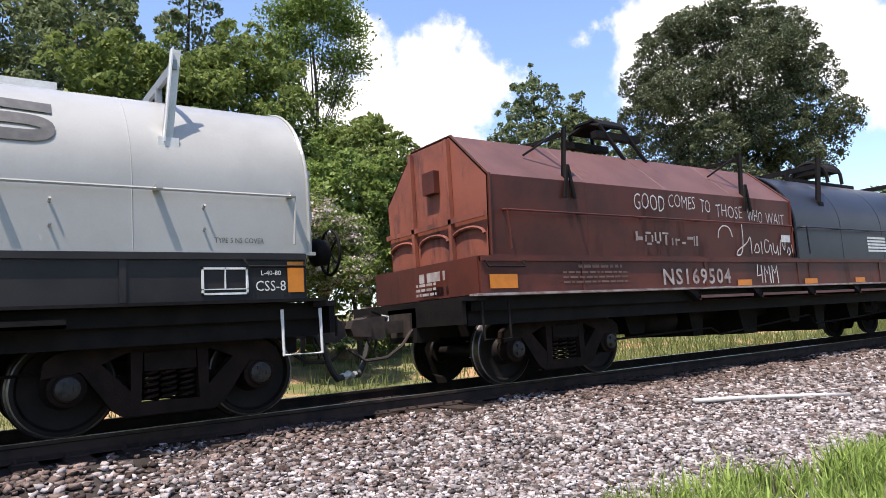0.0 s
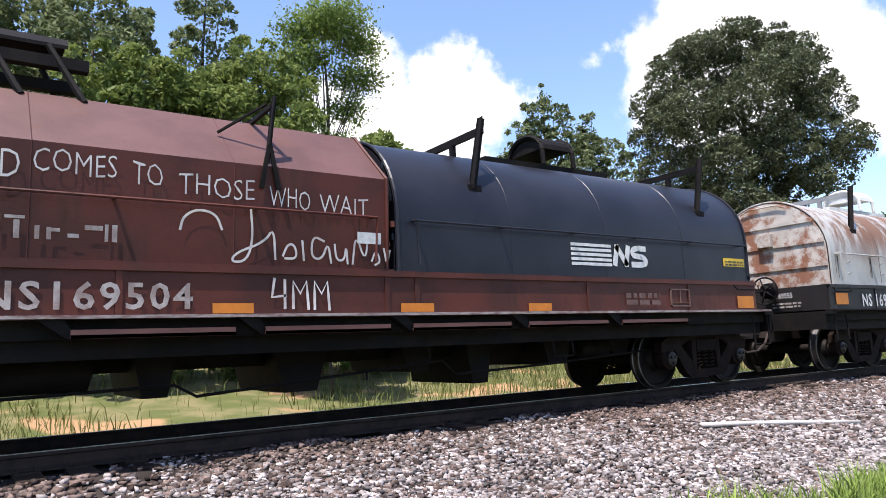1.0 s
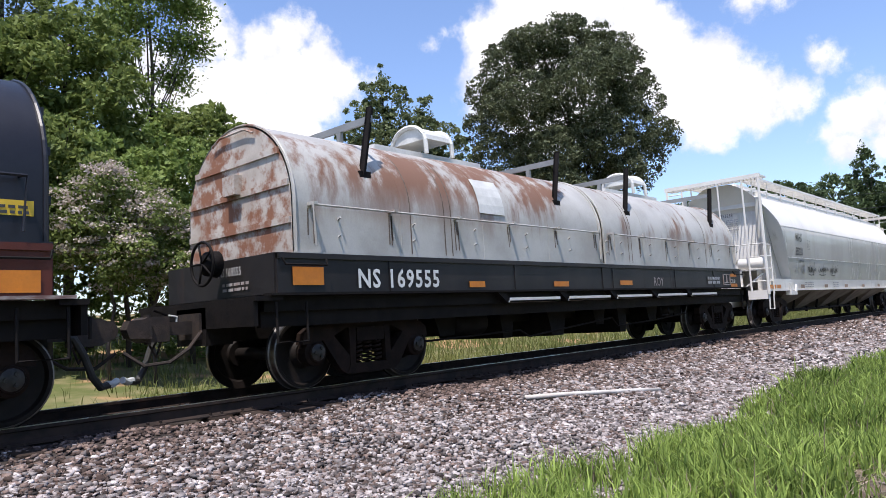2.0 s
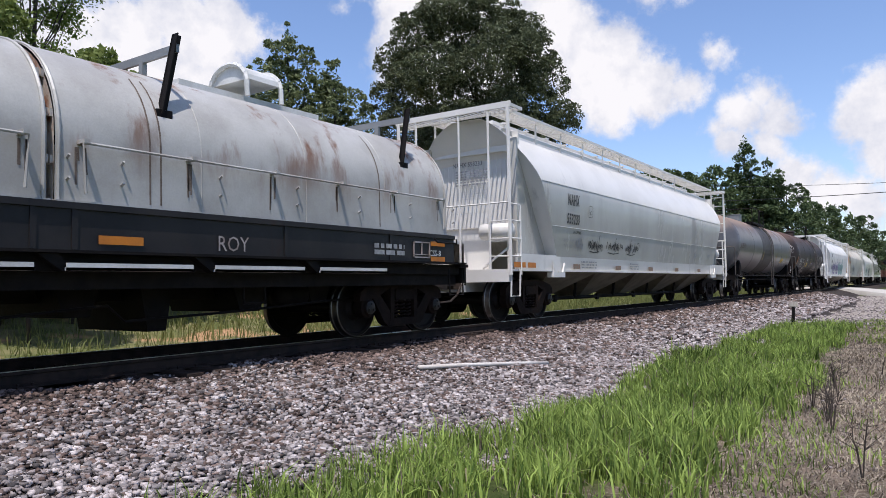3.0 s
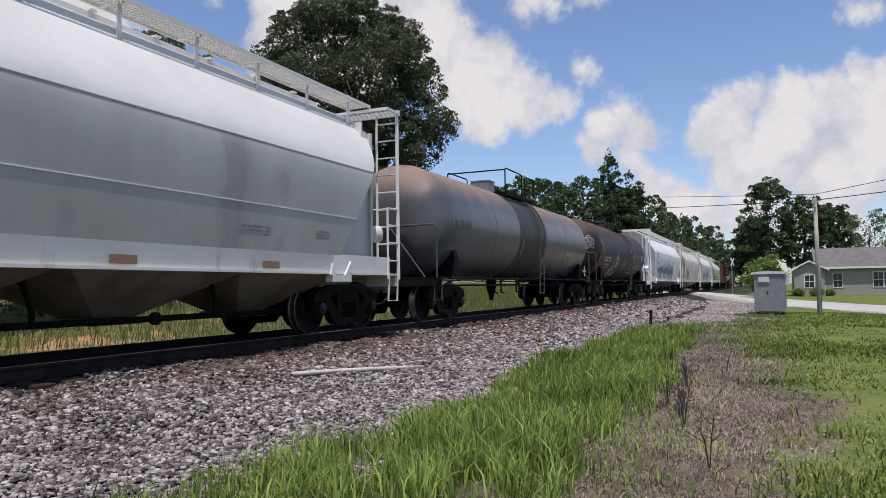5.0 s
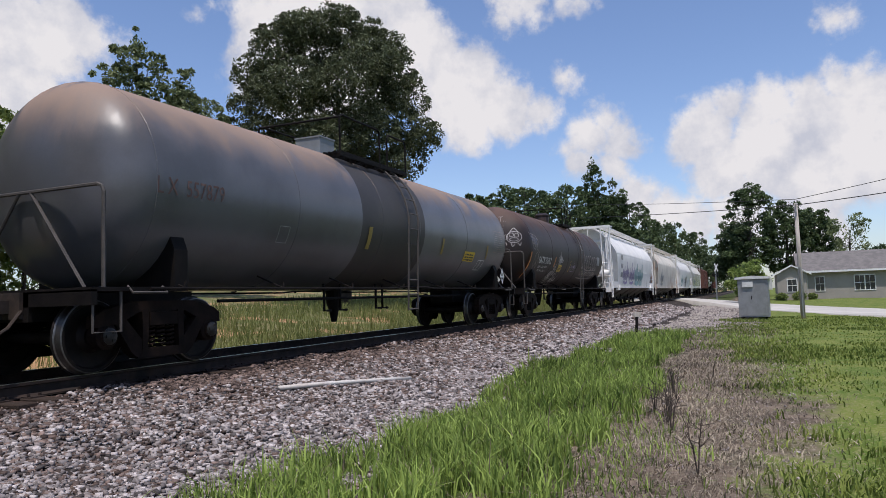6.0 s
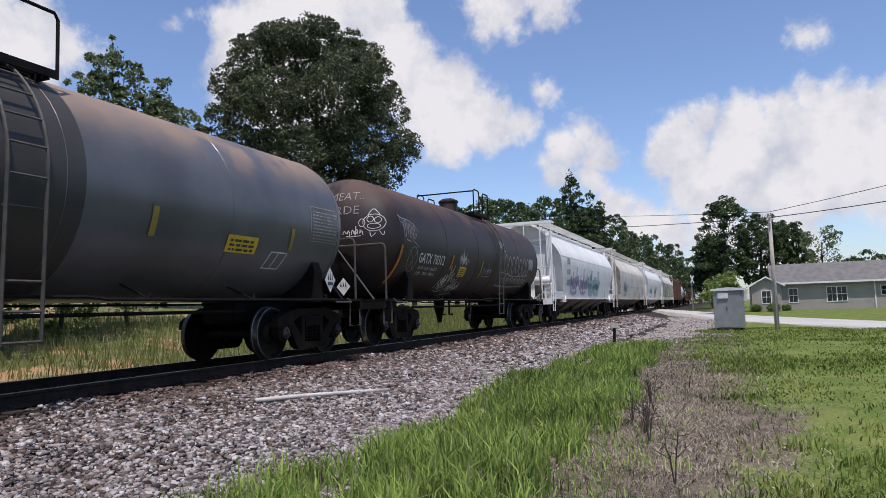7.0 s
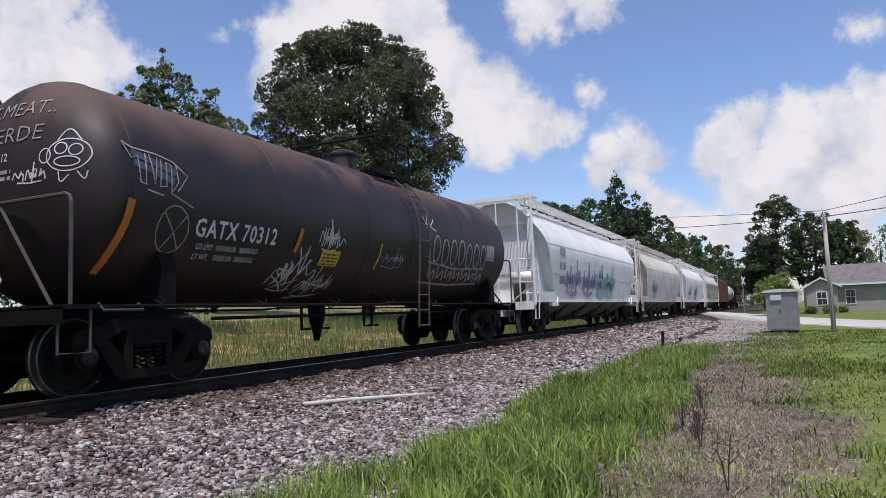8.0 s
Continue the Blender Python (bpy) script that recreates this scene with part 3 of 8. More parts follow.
def build_ground():
    xs = np.concatenate([[-1500, -600, -250, -120, -60], np.arange(-30, 60, 0.5), np.arange(60, 140, 2.5), [160, 200, 260, 400, 800, 2500]])
    ys = np.concatenate([[-1500, -500, -200, -100, -60, -40, -30], np.arange(-20, 26, 0.4), [30, 36, 45, 60, 90, 150, 300, 700, 2000]])
    X, Y = np.meshgrid(xs, ys, indexing="ij")
    v = np.stack([X, Y, ground_z(X, Y)], -1).reshape(-1, 3)
    i, j = np.meshgrid(np.arange(len(xs) - 1), np.arange(len(ys) - 1), indexing="ij")
    a = (i * len(ys) + j).ravel()
    f = np.stack([a, a + len(ys), a + len(ys) + 1, a + 1], -1)
    tagged(raw("ground", v, f, ground_material(), smooth=True), "lawn, bare soil and weedy verge beside the track", "ground", kind="structure")
    # ballast bed, its dark colour standing for shade in the gaps between stones
    ys = np.array([3.45, 4.15, 4.6, 5.1, 5.6, 6.1, 6.55, 6.95, 7.6, 8.3, 9.0, 9.65, 10.1, 10.8, 11.6, 12.2])
    xs = np.concatenate([[-120, -60], np.arange(-30, 60, 0.4), np.arange(60, 400, 6)])
    X, Y = np.meshgrid(xs, ys, indexing="ij")
    Z = ballast_z(Y) + 0.02 * np.sin(X * 1.7 + Y * 3) + 0.015 * np.sin(X * 4.1 - Y * 5)
    edge = ballast_edge(X)
    Y2 = Y + np.where(Y < 4.4, edge, 0)
    v = np.stack([X, Y2, Z], -1).reshape(-1, 3)
    i, j = np.meshgrid(np.arange(len(xs) - 1), np.arange(len(ys) - 1), indexing="ij")
    a = (i * len(ys) + j).ravel()
    f = np.stack([a, a + len(ys), a + len(ys) + 1, a + 1], -1)
    tagged(raw("ballast_bed", v, f, M["ballast"], smooth=True), "sloping ballast bed, coloured dark for the shade between stones", "ballast", kind="structure")


BLOCK_V = np.array([(x, y, z) for x in (-1, 1) for y in (-0.75, 0.75) for z in (-0.5, 0.5)], float)
BLOCK_F = np.array([(0, 1, 3), (0, 3, 2), (4, 6, 7), (4, 7, 5), (0, 4, 5), (0, 5, 1), (2, 3, 7), (2, 7, 6), (0, 2, 6), (0, 6, 4), (1, 5, 7), (1, 7, 3)])


def stones(name, pts, size, material, label, category):
    """Broken stones at the points, each turned and squashed its own way."""
    n = len(pts)
    s = size[:, None, None] * rng.uniform(0.55, 1.25, (n, 1, 3))
    v = BLOCK_V[None] * rng.uniform(0.45, 1.2, (n, 8, 3)) * s
    a, b = rng.uniform(0, 2 * np.pi, n), rng.normal(0, 0.55, n)
    ca, sa, cb, sb = np.cos(a), np.sin(a), np.cos(b), np.sin(b)
    x, y, z = v[..., 0], v[..., 1], v[..., 2]
    y, z = y * cb[:, None] - z * sb[:, None], y * sb[:, None] + z * cb[:, None]
    x, y = x * ca[:, None] - y * sa[:, None], x * sa[:, None] + y * ca[:, None]
    v = np.stack([x, y, z], -1) + pts[:, None]
    f = BLOCK_F[None] + (np.arange(n) * 8)[:, None, None]
    return tagged(raw(name, v.reshape(-1, 3), f.reshape(-1, 3), material), label, category, kind="stuff")


def build_stones():
    px, py, ps = [], [], []
    for x0, x1, y0, y1, n, s in ((1.5, 9, 3.1, 7.35, 39000, 0.0275), (9, 16, 3.1, 7.35, 26000, 0.033), (16, 30, 3.3, 7.35, 14000, 0.047), (30, 60, 4.2, 7.35, 7000, 0.075), (0, 25, 9.3, 10.6, 1800, 0.05), (-1, 1.5, 3.1, 7.3, 3600, 0.036), (-6, -1, 3.1, 7.3, 1500, 0.05)):
        px.append(rng.uniform(x0, x1, n))
        py.append(rng.uniform(y0, y1, n))
        ps.append(rng.uniform(0.6, 1.35, n) * s)
    x, y, s = map(np.concatenate, (px, py, ps))
    keep = (y > 3.30 + ballast_edge(x) + rng.uniform(-0.3, 0.25, len(x))) & ((y < 6.8) | (rng.uniform(0, 1, len(x)) < 0.4))
    x, y, s = x[keep], y[keep], s[keep]
    e = ballast_edge(x)
    # the place on the bed before its outer edge was made uneven
    yb = np.where(y < 4.15 + e, y - e, np.where(y < 4.6, 4.15 + 0.45 * (y - 4.15 - e) / (0.45 - e), y))
    bed = ballast_z(yb) + 0.02 * np.sin(x * 1.7 + yb * 3) + 0.015 * np.sin(x * 4.1 - yb * 5)
    z = np.maximum(bed, ground_z(x, y)) + s * rng.uniform(0.1, 0.7, len(x))
    rusty = rng.uniform(0, 1, len(x)) < np.interp(y, [4.5, 6.0, 6.9], [0.12, 0.42, 0.95]) * (0.6 + 0.8 * vnoise(x, y, 1.5, 9))
    p = np.stack([x, y, z], -1)
    stones("ballast_stones", p[~rusty], s[~rusty], M["stone"], "loose pinkish grey crushed stones along the track", "ballast")
    stones("rusty_ballast_stones", p[rusty], s[rusty], M["stone_rusty"], "rust-brown stained crushed stones near the rails", "ballast")
    n = 1100
    x, y = rng.uniform(3, 34, n), rng.uniform(-0.6, 2.0, n)
    s = rng.uniform(0.008, 0.024, n)
    px = 27 + 45 * rng.uniform(0, 1, 5200) ** 1.3
    py = rng.uniform(-0.3, 4.6, 5200)
    x, y = np.concatenate([x, px]), np.concatenate([y, py])
    s = np.concatenate([s, rng.uniform(0.015, 0.05, 5200)])
    stones("gravel", np.stack([x, y, ground_z(x, y) + s * 0.2], -1), s, M["stone"], "scattered small gravel in bare soil", "gravel")


def build_track():
    prof = [(-0.07, -0.17), (0.07, -0.17), (0.07, -0.155), (0.012, -0.13), (0.012, -0.045), (0.037, -0.035), (0.037, -0.004), (-0.037, -0.004), (-0.037, -0.035), (-0.012, -0.045), (-0.012, -0.13), (-0.07, -0.155)]
    for y in (NEAR, FAR):
        bm = bmesh.new()
        prism(bm, [(y + a, b) for a, b in prof], -150, 420)
        r = tagged(part("rail", bm, M["rail"]), "rusty brown steel rail with a worn shiny top", "rail", "rails of the track", "structure")
        bm = bmesh.new()
        box(bm, -150, 420, y - 0.026, y + 0.026, -0.004, 0.0)
        part("rail_top", bm, M["rail_head"], r, "worn bright running surface")
    bm = bmesh.new()
    box(bm, -0.115, 0.115, TRACK - 1.28, TRACK + 1.28, -0.36, -0.172)
    bmesh.ops.bevel(bm, geom=list(bm.edges), offset=0.012, segments=1, affect="EDGES")
    first = tagged(part("tie", bm, M["tie"]), "dark weathered wooden railway tie in ballast", "railway tie", "ties of the track")
    for y in (NEAR, FAR):
        bm = bmesh.new()
        box(bm, -0.1, 0.1, y - 0.17, y + 0.17, -0.172, -0.158)
        for sx in (-0.07, 0.07):
            for sy in (-0.1, 0.1):
                box(bm, sx - 0.012, sx + 0.012, y + sy - 0.012, y + sy + 0.012, -0.158, -0.128)
        part("tie_plate", bm, M["rail"], first, "rusty plate and spikes")
    first.matrix_basis = pose(-3, 0, 0, 0, 0, 0)
    rnd = random.Random(3)
    for i in range(1, 170):
        copy_thing(first, pose(-3 + i * 0.51 + rnd.uniform(-0.03, 0.03), rnd.uniform(-0.05, 0.05), rnd.uniform(-0.012, 0.008), 0, 0, rnd.uniform(-1.0, 1.0)))


build_ground()
build_track()


# the train: every car is built round its own middle, x along the track, y = 0 on the track's middle line, z from the rail tops
SPEED = 8.85
CARS, WHEELSETS = [], []
CACHE = {}
WHEEL_R = 0.457


def shared(name, key, make, material, parent, label="", smooth=False):
    """A part whose mesh is built once and used by all cars."""
    if key not in CACHE:
        bm = bmesh.new()
        make(bm)
        ob = part(name, bm, material, parent, label, smooth)
        if smooth:
            soft(ob)
        CACHE[key] = ob.data
        return ob
    ob = new(name, CACHE[key])
    ob.parent = parent
    if label:
        ob["label"] = label
    return ob


def make_wheelset(bm):
    for s in (-1, 1):
        prof = [(0.0, 0.10), (0.0, 0.17), (0.035, 0.19), (0.05, 0.36), (0.015, 0.39), (0.0, 0.485), (0.018, 0.49), (0.033, 0.475), (0.045, WHEEL_R + 0.003), (0.135, WHEEL_R - 0.004), (0.143, WHEEL_R - 0.02), (0.143, 0.40), (0.10, 0.375), (0.085, 0.20), (0.13, 0.165), (0.16, 0.15), (0.16, 0.09)]
        lathe(bm, prof, (0, s * 0.685, 0), (0, s * 1.5, 0), 40)
    lathe(bm, [(0, 0.07), (0.1, 0.085), (2.1, 0.085), (2.2, 0.07)], (0, -1.1, 0), (0, 1.1, 0), 16)
    for s in (-1, 1):
        lathe(bm, [(0, 0.10), (0.02, 0.105), (0.035, 0.07), (0.04, 0.03)], (0, s * 1.10, 0), (0, s * 1.3, 0), 14)
    # cap bolts show the turning
    for s in (-1, 1):
        for k in range(3):
            a = k * 2.094
            box(bm, math.cos(a) * 0.06 - 0.018, math.cos(a) * 0.06 + 0.018, s * 1.13 - 0.025, s * 1.13 + 0.025, math.sin(a) * 0.06 - 0.018, math.sin(a) * 0.06 + 0.018)


def make_side_frame(bm):
    polys = [
        [(-1.10, 0.56), (-1.08, 0.70), (-0.98, 0.77), (-0.5, 0.88), (0.5, 0.88), (0.98, 0.77), (1.08, 0.70), (1.10, 0.56), (0.72, 0.60), (0.40, 0.74), (-0.40, 0.74), (-0.72, 0.60)],
        [(-0.80, 0.62), (-0.62, 0.66), (-0.28, 0.30), (-0.28, 0.15), (-0.42, 0.15), (-0.52, 0.22)],
        [(0.80, 0.62), (0.52, 0.22), (0.42, 0.15), (0.28, 0.15), (0.28, 0.30), (0.62, 0.66)],
        [(-0.42, 0.15), (0.42, 0.15), (0.34, 0.27), (-0.34, 0.27)],
        [(-0.36, 0.26), (-0.27, 0.26), (-0.25, 0.76), (-0.36, 0.76)],
        [(0.36, 0.26), (0.36, 0.76), (0.25, 0.76), (0.27, 0.26)],
    ]
    for k, p in enumerate(polys):
        d = 0.004 * k
        prism(bm, p, -(0.94 - d), -(1.08 + d * 0.6), "y")
    for x in (-0.89, 0.89):
        lathe(bm, [(0, 0.165), (0.16, 0.165), (0.18, 0.13), (0.21, 0.12), (0.215, 0.04)], (x, -0.90, WHEEL_R), (x, -1.3, WHEEL_R), 18)


def make_bolster(bm):
    box(bm, -0.24, 0.24, -1.10, 1.10, 0.56, 0.735)
    box(bm, -0.22, 0.22, -0.88, 0.88, 0.50, 0.84)
    for x in (-0.40, 0.40):
        box(bm, x - 0.05, x + 0.05, -0.86, 0.86, 0.40, 0.52)


def make_spring(bm):
    for x in (-0.17, 0.0, 0.17):
        pts = [(x + 0.065 * math.cos(a), 0.065 * math.sin(a), 0.275 + 0.28 * a / (2 * math.pi * 5)) for a in np.linspace(0, 2 * math.pi * 5, 61)]
        tube(bm, pts, 0.016, 5)


def truck(car, x, big=True):
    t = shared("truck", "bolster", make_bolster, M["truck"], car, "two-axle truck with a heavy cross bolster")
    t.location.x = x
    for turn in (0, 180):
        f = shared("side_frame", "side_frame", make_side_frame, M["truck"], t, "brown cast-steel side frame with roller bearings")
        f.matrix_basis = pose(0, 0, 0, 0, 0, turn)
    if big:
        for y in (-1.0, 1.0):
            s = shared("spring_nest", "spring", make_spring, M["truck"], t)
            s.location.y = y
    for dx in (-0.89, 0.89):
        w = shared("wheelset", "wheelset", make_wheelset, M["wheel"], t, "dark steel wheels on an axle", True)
        w.location = (dx, 0, WHEEL_R)
        if len(w.data.materials) < 2:
            w.data.materials.append(M["tread"])
            w.data.materials.append(M["cap"])
            for p in w.data.polygons:
                c = p.center
                rr = math.hypot(c.x, c.z)
                if (abs(rr - WHEEL_R) < 0.012 and 0.7 < abs(c.y) < 0.835) or (abs(c.y) > 0.80 and rr > 0.437):
                    p.material_index = 1
                elif abs(c.y) > 1.08:
                    p.material_index = 2
        WHEELSETS.append((w, dx))


def make_coupler(bm):
    # shank and knuckle, pointing along +x from the end sill
    box(bm, -0.35, 0.42, -0.075, 0.075, 0.77, 0.93)
    prism(bm, [(0.36, 0.70), (0.62, 0.70), (0.74, 0.76), (0.74, 0.94), (0.62, 1.0), (0.36, 1.0)], -0.19, 0.13, "y")
    prism(bm, [(0.60, 0.74), (0.86, 0.76), (0.90, 0.86), (0.86, 0.96), (0.60, 0.98)], 0.02, 0.19, "y")
    box(bm, -0.30, 0.05, -0.26, 0.26, 0.70, 1.02)
    lathe(bm, [(0, 0.04), (0.34, 0.04)], (0.60, 0.06, 0.68), (0.60, 0.06, 1.1), 10)


def make_hose(bm):
    pts = [(0.10, -0.30, 0.86), (0.28, -0.34, 0.80), (0.38, -0.34, 0.62), (0.48, -0.30, 0.38), (0.60, -0.22, 0.25), (0.74, -0.1, 0.26)]
    fine_pts = []
    for a, b in zip(pts, pts[1:]):
        for k in range(4):
            fine_pts.append(Vector(a).lerp(Vector(b), k / 4))
    tube(bm, fine_pts + [Vector(pts[-1])], 0.04, 8)


def make_cock(bm):
    tube(bm, [(-0.1, -0.28, 0.86), (0.12, -0.30, 0.86), (0.2, -0.32, 0.83)], 0.035, 8)
    tube(bm, [(0.06, -0.30, 0.9), (0.05, -0.30, 1.0), (0.16, -0.30, 1.02)], 0.014, 6)


def make_clamp(bm):
    tube(bm, [(0.70, -0.13, 0.27), (0.78, -0.08, 0.26), (0.86, -0.02, 0.29)], 0.042, 8)


def make_chain(bm):
    tube(bm, [(0.30, -0.12, 1.0), (0.33, -0.16, 0.7), (0.4, -0.15, 0.52), (0.5, -0.1, 0.66), (0.55, 0.0, 0.72)], 0.014, 6)
    tube(bm, [(0.02, 0.25, 0.8), (0.2, 0.27, 0.6), (0.42, 0.24, 0.46), (0.7, 0.18, 0.44), (0.9, 0.1, 0.6)], 0.022, 6)


def make_cut_lever(bm):
    tube(bm, [(0.06, -1.35, 0.78), (0.06, -1.35, 0.98), (0.08, -0.9, 0.98), (0.10, -0.55, 0.90), (0.28, -0.12, 1.02), (0.5, 0.0, 1.08)], 0.016, 6)


def coupling(car, x, way):
    """Coupler, air hose and uncoupling lever at a car's end; way is +1 or -1."""
    for name, key, mk, mt, lb in (("coupler", "coupler", make_coupler, "coupler", "rusty cast knuckle coupler"), ("air_hose", "hose", make_hose, "hose", "black rubber brake hose hanging in a loop"), ("cut_lever", "lever", make_cut_lever, "steel", "bent uncoupling rod")):
        o = shared(name, key, mk, M[mt], car, lb, name == "air_hose")
        o.matrix_basis = pose(x, 0, 0, 0, 0, 0 if way > 0 else 180)
    o = shared("angle_cock", "cock", make_cock, M["pale_metal"], car, "pale brake-pipe valve and hose clamp", True)
    o.matrix_basis = pose(x, 0, 0, 0, 0, 0 if way > 0 else 180)
    o = shared("hose_clamp", "clamp", make_clamp, M["pale_metal"], car, "", True)
    o.matrix_basis = pose(x, 0, 0, 0, 0, 0 if way > 0 else 180)
    o = shared("uncoupling_chain", "chain", make_chain, M["coupler"], car)
    o.matrix_basis = pose(x, 0, 0, 0, 0, 0 if way > 0 else 180)


# surfaces to letter: (u along the car, v up) to a point and its height above the paint
def flat_side(y, z0=0.0, tilt=0.0):
    return lambda u, v, d=0.004: (u, y - d + tilt * v, z0 + v)


def end_face(x, way=-1):
    return lambda u, v, d=0.004: (x + way * d, u if way > 0 else -u, v)


def round_side(r, zc):
    """The near side of a tank: v runs up the shell from the middle height."""
    return lambda u, v, d=0.006: (u, -(r + d) * math.cos(v / r), zc + (r + d) * math.sin(v / r))


def arch_side(half, z0, rise):
    def f(u, v, d=0.004):
        if v < z0:
            return (u, -half - d, v)
        s = min(1.0, (v - z0) / rise)
        return (u, -(half + d) * math.sqrt(max(0.0, 1 - s * s)) - d * 0.5, z0 + (rise + d) * s)
    return f


def letter(text, surf, u, v0, size, material, parent, name="lettering", stretch=1.0, label="", weight=0.0, d=None):
    """Words in the built-in font, laid on a surface with their lower left corner at (u, v)."""
    cu = bpy.data.curves.new(name, "FONT")
    cu.body, cu.size, cu.offset, cu.resolution_u = text, size, weight, 2
    cu.space_character = 1.14 if weight > 0 else 1.0
    tmp = bpy.data.objects.new(name, cu)
    scene.collection.objects.link(tmp)
    me = bpy.data.meshes.new_from_object(tmp.evaluated_get(bpy.context.evaluated_depsgraph_get()))
    bpy.data.objects.remove(tmp)
    bpy.data.curves.remove(cu)
    co = np.empty(len(me.vertices) * 3)
    me.vertices.foreach_get("co", co)
    co = co.reshape(-1, 3)
    polys = sorted((min(co[v][0] for v in p.vertices), max(co[v][0] for v in p.vertices), tuple(p.vertices)) for p in me.polygons)
    bpy.data.meshes.remove(me)
    # one part for each word: a wide gap between letters ends it
    words, reach = [], None
    for a, b, f in polys:
        if reach is None or a > reach + 0.3 * size:
            words.append([])
        words[-1].append(f)
        reach = b if reach is None else max(reach, b)
    for faces in words:
        used = sorted({v for f in faces for v in f})
        at = {v: i for i, v in enumerate(used)}
        pts = [surf(u + co[v][0] * stretch, v0 + co[v][1]) if d is None else surf(u + co[v][0] * stretch, v0 + co[v][1], d) for v in used]
        me = bpy.data.meshes.new(name)
        me.from_pydata(pts, [], [[at[v] for v in f] for f in faces])
        me.materials.append(material)
        ob = new(name, me)
        ob.parent = parent
        if label:
            ob["label"] = label
    return ob


def strokes(lines, surf, width, material, parent, name="graffiti", label="", d=0.006):
    """Brush strokes: polylines of (u, v), each a flat ribbon that follows the surface."""
    for line in lines:
        bm = bmesh.new()
        pts = [Vector(p) for p in line]
        dense = [pts[0]]
        for a, b in zip(pts, pts[1:]):
            k = max(1, int((b - a).length / 0.12))
            dense += [a.lerp(b, (i + 1) / k) for i in range(k)]
        prev = None
        for i, p in enumerate(dense):
            t = dense[min(i + 1, len(dense) - 1)] - dense[max(i - 1, 0)]
            nrm = Vector((-t.y, t.x)).normalized() * width / 2 if t.length > 1e-6 else Vector((width / 2, 0))
            pair = [bm.verts.new(surf(*(p + nrm), d)), bm.verts.new(surf(*(p - nrm), d))]
            if prev:
                bm.faces.new((prev[0], prev[1], pair[1], pair[0]))
            prev = pair
        ob = part(name, bm, material, parent, label)
    return ob


def patch(surf, u0, u1, v0, v1, material, parent, name, label="", d=0.005, slant=0.0):
    """A painted or stuck-on rectangle."""
    bm = bmesh.new()
    k = max(1, int((v1 - v0) / 0.12))
    rows = []
    for i in range(k + 1):
        v = v0 + (v1 - v0) * i / k
        sh = slant * (v - v0)
        rows.append([bm.verts.new(surf(u0 + sh, v, d)), bm.verts.new(surf(u1 + sh, v, d))])
    for a, b in zip(rows, rows[1:]):
        bm.faces.new((a[0], a[1], b[1], b[0]))
    return part(name, bm, material, parent, label)


def bars(surf, u, v, w, h, rows, material, parent, gap=0.45, name="small_print", d=0.005, seed=1):
    """Writing too small to read: rows of short bars."""
    rnd = random.Random(seed)
    bm = bmesh.new()
    step = h / rows
    for r in range(rows):
        x = u
        while x < u + w:
            ln = rnd.uniform(0.4, 1.6) * step * 1.6
            x1 = min(u + w, x + ln)
            z0 = v + h - (r + 1) * step
            q = [bm.verts.new(surf(*p, d)) for p in ((x, z0), (x1, z0), (x1, z0 + step * (1 - gap)), (x, z0 + step * (1 - gap)))]
            bm.faces.new(q)
            x = x1 + step * 0.45
    return tagged(part(name, bm, material, parent), "rows of small worn print", kind="stuff")


def tag_scribble(u, v, w, h, seed, n=7):
    """A spray tag: overlapping jagged scrawls that spell nothing, with one tall stroke."""
    rnd = random.Random(seed)
    out = []
    for i in range(n):
        x0, wd = u + w * i / n, w / n
        x, y = x0 - 0.3 * wd, rnd.uniform(0.0, 0.3)
        line = []
        for k in range(rnd.randrange(4, 7)):
            line.append((x, v + h * y))
            x += wd * rnd.uniform(-0.15, 0.75)
            y = rnd.uniform(0.55, 1.05) if k % 2 == 0 else rnd.uniform(-0.1, 0.4)
        out.append(rounded(line, 2))
    t = u + w * rnd.uniform(0.3, 0.7)
    out.append([(t, v - 0.25 * h), (t + 0.05 * w, v + 1.35 * h)])
    out.append([(u + 0.1 * w, v - 0.1 * h), (u + 0.45 * w, v - 0.2 * h), (u + 0.8 * w, v - 0.08 * h)])
    return out


def rounded(line, times=3):
    """Cuts the corners of a polyline until it runs smoothly."""
    for _ in range(times):
        out = [line[0]]
        for a, b in zip(line, line[1:]):
            out += [(a[0] * 0.75 + b[0] * 0.25, a[1] * 0.75 + b[1] * 0.25), (a[0] * 0.25 + b[0] * 0.75, a[1] * 0.25 + b[1] * 0.75)]
        line = out + [line[-1]]
    return line


def brake_wheel(car, x, y, z, material, way=-1):
    bm = bmesh.new()
    ring = [(x, y + 0.27 * math.cos(a), z + 0.27 * math.sin(a)) for a in np.linspace(0, 2 * math.pi, 25)]
    tube(bm, ring, 0.018, 6, caps=False)
    for k in range(5):
        a = k * 1.2566
        tube(bm, [(x, y, z), (x, y + 0.26 * math.cos(a), z + 0.26 * math.sin(a))], 0.014, 5)
    w = part("brake_wheel", bm, material, car, "round spoked hand-brake wheel", True)
    bm = bmesh.new()
    lathe(bm, [(0, 0.05), (0.05, 0.15), (0.2, 0.17), (0.24, 0.1)], (x, y, z), (x - way * 1.0, y, z), 16)
    part("brake_gear", bm, material, w, "", True)


